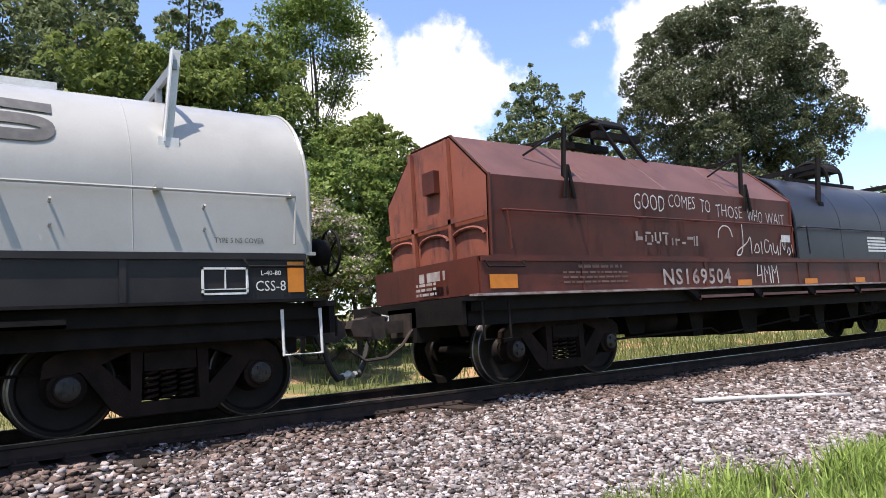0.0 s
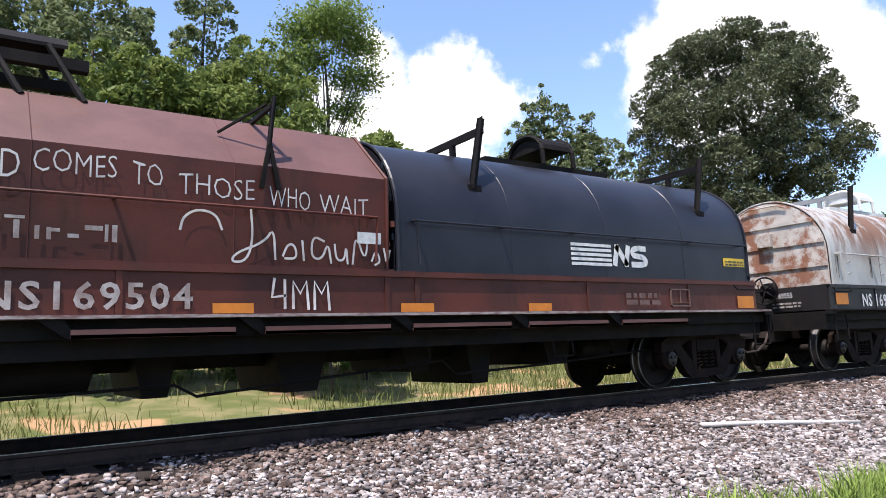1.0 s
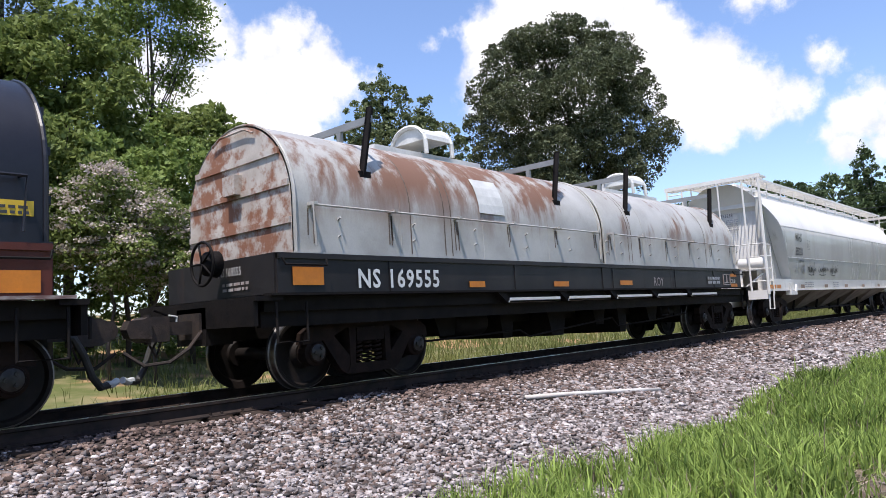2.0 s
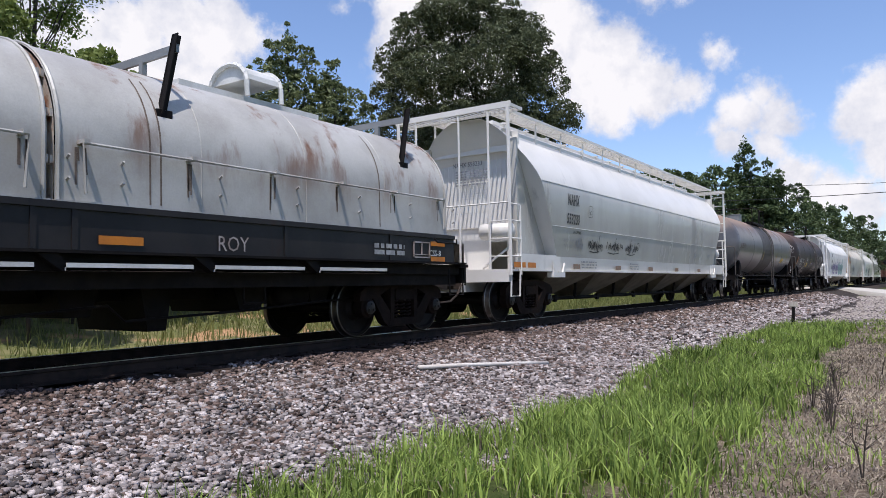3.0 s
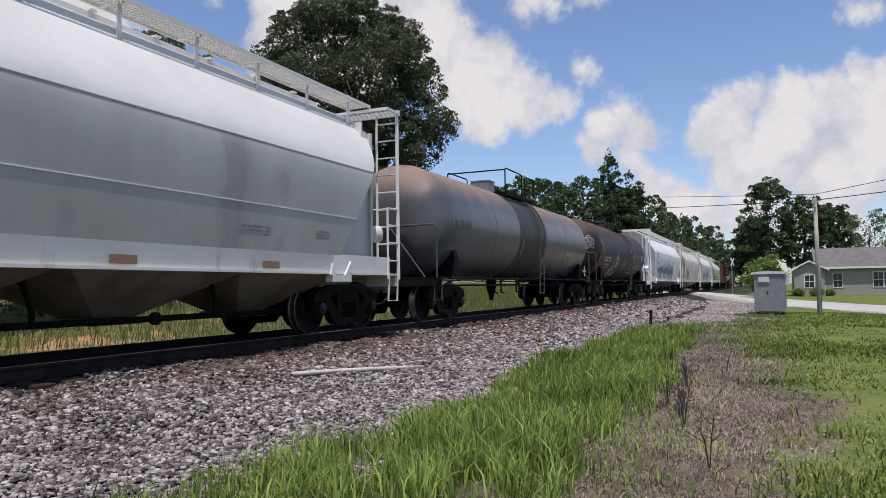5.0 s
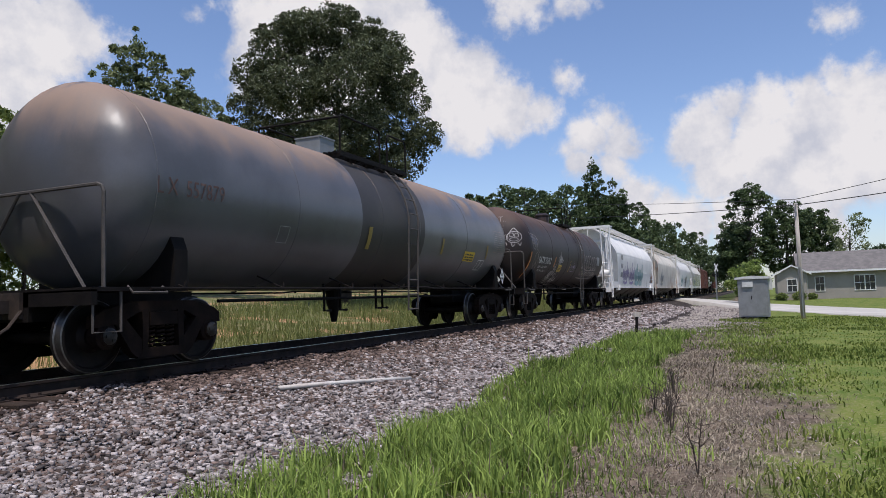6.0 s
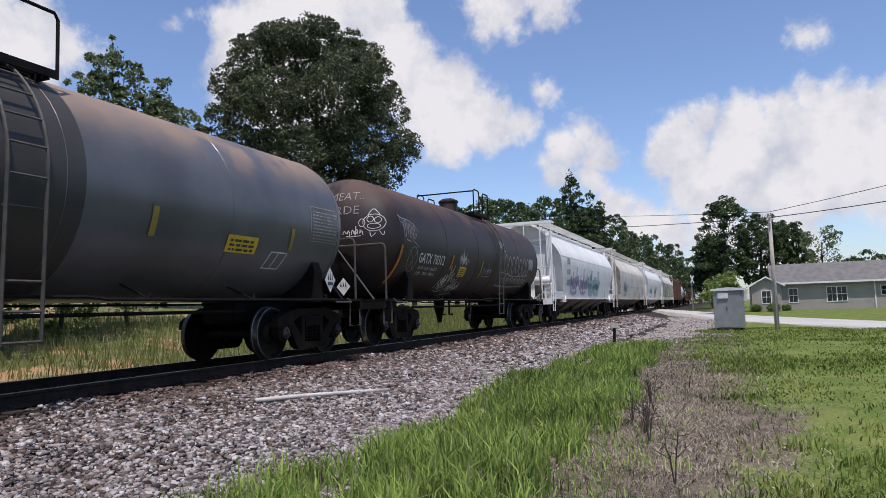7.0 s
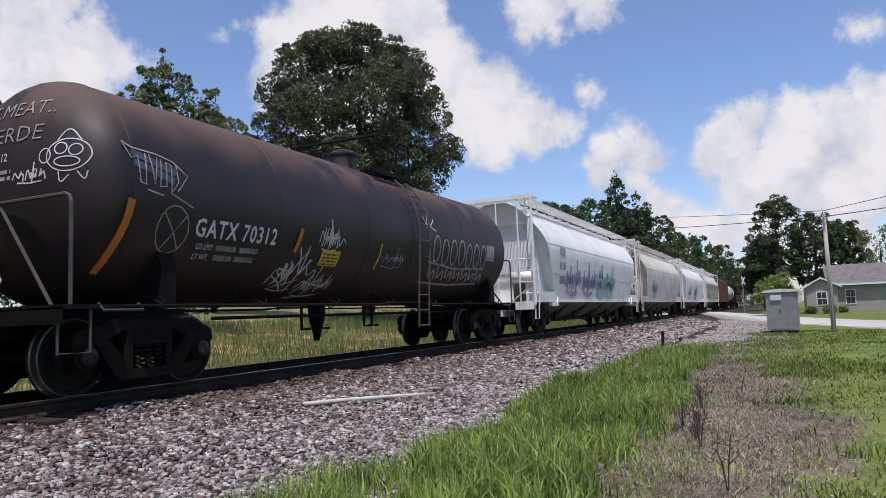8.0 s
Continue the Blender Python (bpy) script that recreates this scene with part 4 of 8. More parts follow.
def coil_cover(car, x0, x1, style, mats):
    """A removable cover over one half of a coil car: arched or six-sided."""
    side, roof, endm = mats
    if style == "hex":
        prof = [(-1.22, 1.68), (-1.27, 2.75), (-0.5, 3.45), (0.5, 3.45), (1.27, 2.75), (1.22, 1.68)]
    else:
        prof = [(-1.25, 1.68)] + [(-1.25 * math.cos(a), 2.35 + 1.15 * math.sin(a)) for a in np.linspace(0, math.pi, 25)] + [(1.25, 1.68)]
    bm = bmesh.new()
    rows = []
    for x in (x0, x1):
        rows.append([bm.verts.new((x, *p)) for p in prof])
    for i in range(len(prof) - 1):
        bm.faces.new((rows[0][i], rows[0][i + 1], rows[1][i + 1], rows[1][i]))
    bmesh.ops.recalc_face_normals(bm, faces=list(bm.faces))
    for f in bm.faces:
        if f.normal.dot(f.calc_center_median() - Vector((f.calc_center_median().x, 0, 2.2))) < 0:
            f.normal_flip()
    shell = part("cover_shell", bm, side, car, "", style != "hex")
    if style != "hex":
        soft(shell)
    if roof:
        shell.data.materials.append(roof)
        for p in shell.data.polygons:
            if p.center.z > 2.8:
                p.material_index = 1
    # end plates, a lip proud of the shell round each end, seams
    for x, w in ((x0, -1), (x1, 1)):
        bm = bmesh.new()
        inner = [(y * 0.985, z if i in (0, len(prof) - 1) else 1.68 + (z - 1.68) * 0.985) for i, (y, z) in enumerate(prof)]
        bm.faces.new([bm.verts.new((x + w * 0.002, *p)) for p in inner])
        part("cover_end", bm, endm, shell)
        if style == "hex":
            for y in (-0.47, 0.47):
                bm = bmesh.new()
                box(bm, x - 0.03 + w * 0.04, x + 0.03 + w * 0.04, y - 0.035, y + 0.035, 1.62, 3.40)
                part("end_post", bm, endm, shell)
            bm = bmesh.new()
            box(bm, x - 0.02 + w * 0.05, x + 0.02 + w * 0.06, -1.24, 1.24, 2.20, 2.27)
            part("end_rib", bm, endm, shell)
            for k in (-1, 0, 1):
                bm = bmesh.new()
                cx = k * 0.82
                arc = [(x + w * 0.03, cx + 0.36 * math.cos(a), 1.98 + 0.12 * math.sin(a)) for a in np.linspace(0, math.pi, 9)]
                tube(bm, arc, 0.025, 6)
                part("arched_rib", bm, endm, shell)
        else:
            for z in (2.08, 2.55, 2.98):
                hw = 1.22 if z < 2.35 else 1.22 * math.sqrt(1 - ((z - 2.35) / 1.15) ** 2)
                bm = bmesh.new()
                prism(bm, [(-hw, z - 0.03), (hw, z - 0.03), (hw, z + 0.05), (-hw, z + 0.05)], x, x + w * 0.03)
                part("end_rib", bm, endm, shell)
            bm = bmesh.new()
            tube(bm, [(x + w * 0.04, -0.5, 3.32), (x + w * 0.05, -0.3, 3.40), (x + w * 0.05, 0.3, 3.40), (x + w * 0.04, 0.5, 3.32)], 0.015, 6)
            part("end_grab_iron", bm, endm, shell)
        bm = bmesh.new()
        box(bm, x + w * 0.004, x + w * 0.10, -0.20, 0.10, 2.70, 3.02) if style == "hex" else box(bm, x + w * 0.004, x + w * 0.12, -0.16, 0.14, 2.56, 2.82)
        part("latch_box", bm, M["red"] if style == "hex" else endm, shell, "small box on the end plate")
    bm = bmesh.new()
    for x in (x0 + 0.03, x1 - 0.03):
        tube(bm, [(x, y * 1.006, z + 0.004) for y, z in prof], 0.022, 6)
    nseam = 4
    for k in range(1, nseam):
        x = x0 + (x1 - x0) * k / nseam
        tube(bm, [(x, y * 1.0005, z) for y, z in prof], 0.005, 4)
    for s in (-1, 1):
        box(bm, x0 - 0.02, x1 + 0.02, s * 1.30 if s < 0 else 1.22, -1.22 if s < 0 else 1.30, 1.655, 1.69)
    part("seam", bm, side, shell)
    # hand rails on both sides with stand-offs
    for s in (-1, 1):
        bm = bmesh.new()
        y = s * 1.37
        tube(bm, [(x0 + 0.25, y, 1.76), (x0 + 0.22, y, 2.27), (x1 - 0.22, y, 2.27), (x1 - 0.25, y, 1.76)], 0.016, 6)
        n = 6
        for k in range(n):
            x = x0 + 0.25 + (x1 - x0 - 0.5) * k / (n - 1)
            tube(bm, [(x, y, 2.27), (x, s * 1.24, 2.29)], 0.02, 6)
            if s < 0 and style != "hex" and side is not M["blue_black"]:
                box(bm, x - 0.03, x + 0.03, -1.39, -1.25, 2.27, 2.31)
                tube(bm, [(x + 0.45, -1.30, 2.15), (x + 0.45, -1.25, 2.12)], 0.014, 6)
                tube(bm, [(x + 0.45, -1.30, 1.92), (x + 0.45, -1.25, 1.90)], 0.014, 6)
        part("hand_rail", bm, side if style != "hex" else M["red"], shell)
    # lifting posts with a cross bar
    plain = style == "hex" or side is M["white_cover"]
    lean = 0.0 if plain else 0.10
    for x in (x0 + (1.45 if plain else 1.27), x1 - (1.45 if plain else 1.32 if x1 < 1 else 1.09)):
        for s in (-1, 1):
            bm = bmesh.new()
            base_y, base_z = (s * 1.22, 2.74) if style == "hex" else (s * 1.14, 2.84)
            top, wd = (3.56, 0.022) if style == "hex" else (3.78, 0.05)
            prism(bm, [(x - wd, base_z - 0.05), (x + wd, base_z - 0.05), (x + lean + 0.10 + wd, top), (x + lean + 0.10 - wd, top)], base_y - s * 0.02, base_y - s * 0.06, "y")
            prism(bm, [(x - wd, base_z - 0.05), (x - wd + 0.015, base_z - 0.05), (x + lean + 0.115 - wd, top), (x + lean + 0.10 - wd, top)], base_y + s * wd, base_y - s * 0.06, "y")
            box(bm, x - 0.1, x + 0.1, base_y - 0.03, base_y + 0.03, base_z - 0.12, base_z)
            if style == "hex":
                prism(bm, [(x - 0.12, 2.5), (x - 0.07, 2.5), (x, 2.9), (x + 0.07, 2.5), (x + 0.12, 2.5), (x + 0.025, 2.98), (x - 0.025, 2.98)], s * 1.28, s * 1.31, "y")
                tube(bm, [(x + 0.04, s * 1.1, 3.5), (x - 0.42, s * 0.85, 3.18)], 0.018, 5)
            part("lifting_post", bm, M["pale_metal"] if side is M["white_cover"] else M["steel"], shell, "upright angle iron beside the crown")
        bm = bmesh.new()
        box(bm, x + lean + 0.06, x + lean + 0.10, -1.15, 1.15, 3.44 if style == "hex" else 3.56, 3.49 if style == "hex" else 3.66)
        for y in (-0.45, 0.45):
            box(bm, x + lean + 0.05, x + lean + 0.11, y - 0.04, y + 0.04, 3.30, 3.50 if style == "hex" else 3.58)
        part("cross_bar", bm, M["galv"] if side is M["white_rust"] or side is M["white_cover"] else M["steel"], shell, "bar across the crown between the posts")
    # lifting bracket on the crown
    xc = (x0 + x1) / 2
    bm = bmesh.new()
    if style == "hex":
        for x in (xc - 0.28, xc + 0.28):
            for s in (-1, 1):
                tube(bm, [(x + 0.22, s * 0.55, 3.40), (x - 0.10, s * 0.35, 4.02), (x, 0, 4.16)], 0.035, 6)
        box(bm, xc - 0.55, xc + 0.55, -0.42, -0.30, 3.78, 3.90)
        box(bm, xc - 0.55, xc + 0.55, 0.30, 0.42, 3.78, 3.90)
        prism(bm, [(-0.34, 4.02), (-0.2, 4.14), (0.2, 4.14), (0.34, 4.02), (0.34, 4.06), (0.2, 4.18), (-0.2, 4.18), (-0.34, 4.06)], xc - 0.36, xc + 0.36)
    else:
        box(bm, xc - 1.3, xc + 1.3, -0.22, 0.22, 3.46, 3.58)
        for x in (xc - 0.32, xc + 0.32):
            arc = [(x, 0.42 * math.cos(a), 3.52 + 0.52 * math.sin(a) ** 0.6) for a in np.linspace(0.0, math.pi, 13)]
            for p, q in zip(arc, arc[1:]):
                tube(bm, [p, q], 0.04, 5)
        prism(bm, [(0.40 * math.cos(a), 3.78 + 0.26 * math.sin(a)) for a in np.linspace(0, math.pi, 11)], xc - 0.30, xc + 0.30)
    part("lifting_bracket", bm, M["steel"] if (style == "hex" or side is M["blue_black"]) else M["pale_metal"], shell, "arched lifting bracket on the crown")
    return shell


def coil_car(xc, label, body_mat, covers, deck_mat, print_mat, side_strip, marks, stencil, R=7.0):
    car = empty("coil_car", pose(xc, TRACK, 0), label, "railcar", "cars of the train")
    CARS.append((car, xc))
    L = 7.6
    bm = bmesh.new()
    for s in (-1, 1):
        box(bm, -L, R, s * 1.33 if s < 0 else 1.29, -1.29 if s < 0 else 1.33, 1.19, 1.67)
        box(bm, -L, R, s * 1.36 if s < 0 else 1.30, -1.30 if s < 0 else 1.36, 1.60, 1.66)
        for x in (-L + 1.8, -3.0, -0.2, 0.2, 3.0, R - 1.8):
            box(bm, x - 0.03, x + 0.03, s * 1.345 if s < 0 else 1.31, -1.31 if s < 0 else 1.345, 1.2, 1.6)
    for x in (-L, R):
        box(bm, x - 0.02, x + 0.02, -1.29, 1.29, 1.19, 1.67)
    part("body", bm, body_mat, car, "steel trough body")
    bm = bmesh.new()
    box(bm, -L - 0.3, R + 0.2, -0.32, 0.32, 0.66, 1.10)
    part("centre_sill", bm, M["steel"], car, "centre sill in grimy steel darkened for shade")
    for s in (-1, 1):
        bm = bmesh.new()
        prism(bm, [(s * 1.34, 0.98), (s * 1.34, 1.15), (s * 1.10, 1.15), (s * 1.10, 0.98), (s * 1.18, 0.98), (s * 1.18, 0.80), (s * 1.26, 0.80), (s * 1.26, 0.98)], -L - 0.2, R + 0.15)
        part("side_sill", bm, M["steel"], car, "side channel in grimy steel darkened for shade")
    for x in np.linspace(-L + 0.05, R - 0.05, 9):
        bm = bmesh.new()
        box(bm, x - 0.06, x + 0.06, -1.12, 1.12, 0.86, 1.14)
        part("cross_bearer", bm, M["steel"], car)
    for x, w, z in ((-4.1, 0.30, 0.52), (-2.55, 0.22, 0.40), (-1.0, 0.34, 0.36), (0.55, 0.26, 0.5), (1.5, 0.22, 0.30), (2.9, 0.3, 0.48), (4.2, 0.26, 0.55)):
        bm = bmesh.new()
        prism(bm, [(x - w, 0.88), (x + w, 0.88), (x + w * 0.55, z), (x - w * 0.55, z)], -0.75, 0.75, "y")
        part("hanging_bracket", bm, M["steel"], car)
    bm = bmesh.new()
    lathe(bm, [(0, 0.05), (0.05, 0.2), (0.75, 0.2), (0.8, 0.05)], (-3.9, -0.62, 0.70), (-2.9, -0.62, 0.70), 18)
    part("brake_reservoir", bm, M["steel"], car, "", True)
    bm = bmesh.new()
    lathe(bm, [(0, 0.04), (0.04, 0.15), (0.55, 0.15), (0.6, 0.04)], (3.4, -0.65, 0.68), (4.4, -0.65, 0.68), 18)
    part("brake_cylinder", bm, M["steel"], car, "", True)
    bm = bmesh.new()
    tube(bm, [(-5.0, -0.85, 0.46), (-2.4, -0.9, 0.52), (-2.2, -0.95, 0.40), (0.8, -0.9, 0.62), (1.0, -0.9, 0.44), (2.6, -0.95, 0.50), (5.0, -0.8, 0.62)], 0.018, 6)
    tube(bm, [(2.4, -1.2, 0.9), (2.4, -1.22, 0.60), (2.75, -1.22, 0.60), (2.75, -1.2, 0.9)], 0.018, 6)
    part("brake_rod", bm, M["steel"], car)
    # walkway ledges
    for s in (-1, 1):
        bm = bmesh.new()
        a, b = (-1.50, -1.33) if s < 0 else (1.33, 1.50)
        box(bm, -L - 0.2, R + 0.15, a, b, 1.155, 1.185)
        part("walkway", bm, deck_mat, car, "narrow ledge along the body, worn bright at the edge")
    for k in range(5):
        bm = bmesh.new()
        x = -3.4 + k * 1.72
        box(bm, x, x + 1.42, -1.50, -1.30, 0.985, 1.015)
        box(bm, x, x + 1.42, -1.50, -1.485, 0.985, 1.06)
        part("side_step", bm, side_strip, car)
        bm = bmesh.new()
        prism(bm, [(x - 0.26, 1.15), (x - 0.05, 1.15), (x + 0.06, 0.98), (x - 0.02, 0.98)], -1.46, -1.30, "y")
        part("bracket", bm, M["steel"], car)
    for w in (-1, 1):
        bm = bmesh.new()
        H = L if w < 0 else R
        xe = w * (H + 0.02)
        x1 = w * (H + (0.38 if w < 0 else 0.28))
        box(bm, min(xe, x1), max(xe, x1), -1.45, 1.45, 1.10, 1.155)
        box(bm, min(x1, x1 - w * 0.06), max(x1, x1 - w * 0.06), -1.40, 1.40, 0.82, 1.10)
        box(bm, min(xe, x1), max(xe, x1), -0.36, 0.36, 0.62, 1.08)
        e = part("end_platform", bm, M["steel"], car, "end sill and step plate")
        bm = bmesh.new()
        tube(bm, [(w * (H + 0.1), -1.43, 1.08), (w * (H + 0.1), -1.45, 0.62), (w * (H - 0.32), -1.45, 0.62), (w * (H - 0.32), -1.43, 1.08)], 0.018, 6)
        part("step_iron", bm, M["pale_metal"] if print_mat is M["white_paint"] else M["steel"], e)
        bm = bmesh.new()
        tube(bm, [(w * (H - 0.02), -1.40, 1.60), (w * (H - 0.05), -1.43, 1.52), (w * (H - 0.65), -1.43, 1.52), (w * (H - 0.68), -1.38, 1.6)], 0.014, 6)
        part("grab_iron", bm, M["steel"], e)
        coupling(car, w * (H + (0.36 if w < 0 else 0.26)), w)
    truck(car, -6.0)
    truck(car, 5.85)
    for x0, x1, style, mats in covers:
        coil_cover(car, x0, x1, style, mats)
    side = flat_side(-1.335)
    for x, w, z0, z1 in marks:
        patch(side, x, x + w, z0, z1, M["orange"], car, "reflector", "orange reflective marker", d=0.012)
    bars(side, -6.2, 1.30, 1.3, 0.2, 3, M["faint"], car, seed=3, d=0.012, gap=0.62) if marks[0][0] < -7 and print_mat is M["dull_white"] and body_mat is M["red"] else None
    if stencil < 6:
        bars(side, stencil - 1.0, 1.28, 0.75, 0.2, 2, M["faint"] if body_mat is M["red"] else M["grey_paint"], car, seed=4, d=0.012, gap=0.3)
    bm = bmesh.new()
    for a in ((0, 0.02, 1.25, 1.52), (0.44, 0.46, 1.25, 1.52), (0.225, 0.235, 1.3, 1.52), (0, 0.46, 1.5, 1.52), (0, 0.46, 1.25, 1.27), (0, 0.46, 1.30, 1.31)):
        box(bm, stencil + a[0], stencil + a[1], -1.352, -1.33, a[2], a[3])
    part("test_stencil", bm, print_mat if body_mat is not M["red"] else M["faint"], car, "white framed stencil panel")
    return car


def build_coil_cars():
    white = (M["white_cover"], None, M["white_cover"])
    a = coil_car(-4.08, "black coil car under clean white arched covers", M["black"], [(-7.35, -0.05, "arch", white), (0.05, 7.3, "arch", white)], M["steel"], M["white_paint"], M["steel"], [(-7.5, 0.46, 1.28, 1.5), (6.97, 0.18, 1.26, 1.58)], 6.09, 7.18)
    side = flat_side(-1.335)
    letter("CSS-8", side, 6.62, 1.28, 0.15, M["white_paint"], a, stretch=0.9, d=0.012)
    letter("L-40-80", side, 6.68, 1.44, 0.07, M["white_paint"], a, d=0.012)
    arch = arch_side(1.25, 2.35, 1.15)
    letter("TYPE 5 NS COVER", arch, 6.25, 1.78, 0.075, M["dark_paint"], a, stretch=0.85)
    strokes([rounded([(4.84, 3.04), (4.3, 3.07), (3.95, 3.06), (3.95, 2.91), (4.3, 2.90), (4.8, 2.89), (4.8, 2.73), (4.5, 2.72), (3.9, 2.74)])], arch, 0.115, M["dark_paint"], a, "emblem", "dark painted emblem", d=0.01)
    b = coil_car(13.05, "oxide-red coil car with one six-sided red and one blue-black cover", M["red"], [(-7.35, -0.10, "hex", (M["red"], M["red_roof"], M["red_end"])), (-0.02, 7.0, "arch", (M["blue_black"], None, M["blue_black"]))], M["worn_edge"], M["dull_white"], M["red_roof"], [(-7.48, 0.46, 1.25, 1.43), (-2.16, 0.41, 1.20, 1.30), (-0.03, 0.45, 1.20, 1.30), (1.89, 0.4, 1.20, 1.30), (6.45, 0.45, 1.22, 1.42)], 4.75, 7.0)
    hexs = flat_side(-1.22, 1.68, -0.047)
    letter("NS169504", side, -4.11, 1.25, 0.34, M["dull_white"], b, weight=0.006, stretch=1.1, label="worn stencilled car number", d=0.012)
    for word, u, v, width in (("GOOD", -4.53, 0.74, 0.72), ("COMES", -3.71, 0.80, 0.68), ("TO", -2.89, 0.76, 0.27), ("THOSE", -2.47, 0.70, 0.76), ("WHO", -1.55, 0.65, 0.46), ("WAIT", -0.98, 0.62, 0.6)):
        hand = letter(word, hexs, u, v, 0.31 if word != "GOOD" else 0.37, M["chalk"], b, name="graffiti", label="white hand-painted words", weight=-0.004, d=0.02)
        xs = [p.co.x for p in hand.data.vertices]
        rnd = random.Random(len(word))
        for p in hand.data.vertices:
            t = (p.co.x - min(xs)) / (max(xs) - min(xs))
            p.co.x = u + t * width
            p.co.z += 0.012 * math.sin(t * 9 + len(word)) - 0.02 * t
    sig = [[(-1.75, 0.62), (-1.72, 0.30), (-1.78, 0.06), (-1.95, 0.04), (-1.9, 0.14), (-1.6, 0.26), (-1.5, 0.42), (-1.48, 0.08)], [(-1.4, 0.12), (-1.34, 0.26), (-1.26, 0.24), (-1.24, 0.1), (-1.38, 0.1)], [(-1.18, 0.3), (-1.16, 0.08)], [(-0.92, 0.30), (-1.06, 0.36), (-1.08, 0.12), (-0.95, 0.1), (-0.88, 0.3), (-0.84, 0.06)], [(-0.8, 0.28), (-0.78, 0.1), (-0.68, 0.1), (-0.66, 0.28), (-0.64, 0.06)], [(-0.58, 0.06), (-0.54, 0.42), (-0.42, 0.08), (-0.38, 0.42)], [(-0.34, 0.1), (-0.28, 0.24), (-0.22, 0.1), (-0.3, 0.06)], [(-0.18, 0.26), (-0.14, 0.06), (-0.1, 0.24)], [(-2.45, 0.34), (-2.42, 0.48), (-2.28, 0.56), (-2.1, 0.52), (-2.04, 0.36)]]
    strokes([rounded(line, 2) for line in sig], hexs, 0.024, M["chalk"], b, label="looping white painted signature", d=0.02)
    # what is left of a painted word: worn scraps of its strokes
    for u0, u1, v0, v1 in ((0, 0.03, 0.3, 1), (0.03, 0.10, 0.35, 0.62), (0.15, 0.23, 0.84, 1), (0.14, 0.165, 0.25, 0.75), (0.24, 0.265, 0.25, 0.75), (0.17, 0.24, 0, 0.16),
                           (0.29, 0.315, 0.3, 1), (0.365, 0.39, 0.3, 1), (0.315, 0.365, 0.12, 0.28), (0.41, 0.51, 0.86, 1), (0.455, 0.485, 0, 0.8), (0.56, 0.585, 0, 0.6),
                           (0.62, 0.645, 0, 0.55), (0.645, 0.69, 0.36, 0.52), (0.73, 0.79, 0.12, 0.3), (0.82, 0.92, 0.5, 0.72), (0.93, 0.95, 0, 0.8), (0.97, 1, 0, 0.8)):
        patch(hexs, -4.53 + 1.52 * u0, -4.53 + 1.52 * u1, 0.19 + 0.2 * v0, 0.19 + 0.2 * v1, M["dull_white"], b, "paint_scrap", "worn scrap of white painted lettering", d=0.02)
    strokes([[(-1.53, 1.56), (-1.56, 1.36), (-1.40, 1.38)], [(-1.42, 1.55), (-1.42, 1.24)], [(-1.33, 1.24), (-1.33, 1.53), (-1.25, 1.40), (-1.18, 1.53), (-1.16, 1.23)], [(-1.09, 1.23), (-1.09, 1.53), (-1.01, 1.40), (-0.94, 1.53), (-0.92, 1.22)]], side, 0.03, M["chalk"], b, d=0.014)
    patch(hexs, -0.52, -0.22, 0.30, 0.43, M["white_paint"], b, "sticker", "white paper sticker", d=0.024)
    arch_b = arch_side(1.25, 2.35, 1.15)
    bm = bmesh.new()
    for k in range(5):
        z = 1.86 + k * 0.068
        box(bm, 2.80, 3.60, -1.262, -1.255, z - 0.02, z + 0.022)
    part("emblem", bm, M["white_paint"], b, "white striped emblem")
    strokes([[(3.66, 1.85), (3.73, 2.16)], [(3.71, 2.15), (3.93, 1.86)], [(3.90, 1.85), (3.97, 2.16)]], arch_b, 0.095, M["white_paint"], b, "emblem", "white angular emblem", d=0.01)
    strokes([rounded([(4.36, 2.12), (4.16, 2.13), (4.05, 2.10), (4.06, 2.01), (4.30, 2.00), (4.36, 1.93), (4.30, 1.88), (4.02, 1.88)], 2)], arch_b, 0.085, M["white_paint"], b, "emblem", "white angular emblem", d=0.01)
    patch(arch_b, 6.28, 6.87, 1.92, 2.06, M["yellow"], b, "placard", "yellow warning plate", d=0.01)
    bars(arch_b, 6.33, 1.935, 0.5, 0.1, 2, M["dark_paint"], b, d=0.014)
    bars(end_face(-7.66), 0.05, 1.42, 0.62, 0.14, 1, M["dull_white"], b, d=0.03, gap=0.1)
    bars(end_face(-7.66), -0.05, 1.24, 0.5, 0.2, 3, M["dull_white"], b, d=0.03)
    bars(side, -5.9, 1.51, 0.9, 0.07, 1, M["faint"], b, seed=13, d=0.012, gap=0.4)
    rusty = (M["white_rust"], None, M["white_end"])
    c = coil_car(30.07, "black coil car under rust-stained white arched covers", M["black"], [(-7.3, -0.04, "arch", rusty), (0.04, 6.88, "arch", rusty)], M["steel"], M["dull_white"], M["pale_metal"], [(-7.4, 0.46, 1.28, 1.5), (-4.19, 0.37, 1.24, 1.33), (-1.91, 0.47, 1.24, 1.33), (0.44, 0.5, 1.26, 1.35), (6.27, 0.42, 1.20, 1.28), (6.27, 0.42, 1.46, 1.54)], 5.79)
    letter("NS 169555", side, -6.40, 1.25, 0.34, M["white_paint"], c, weight=0.008, stretch=0.9, label="white stencilled car number", d=0.012)
    letter("NS 169555", end_face(-7.64), 0.1, 1.46, 0.15, M["white_paint"], c, stretch=0.8, d=0.012)
    bars(end_face(-7.64), 0.2, 1.27, 0.6, 0.13, 2, M["dull_white"], c, d=0.012)
    letter("ROY", side, 1.9, 1.24, 0.26, M["dull_white"], c, stretch=0.9, d=0.012)
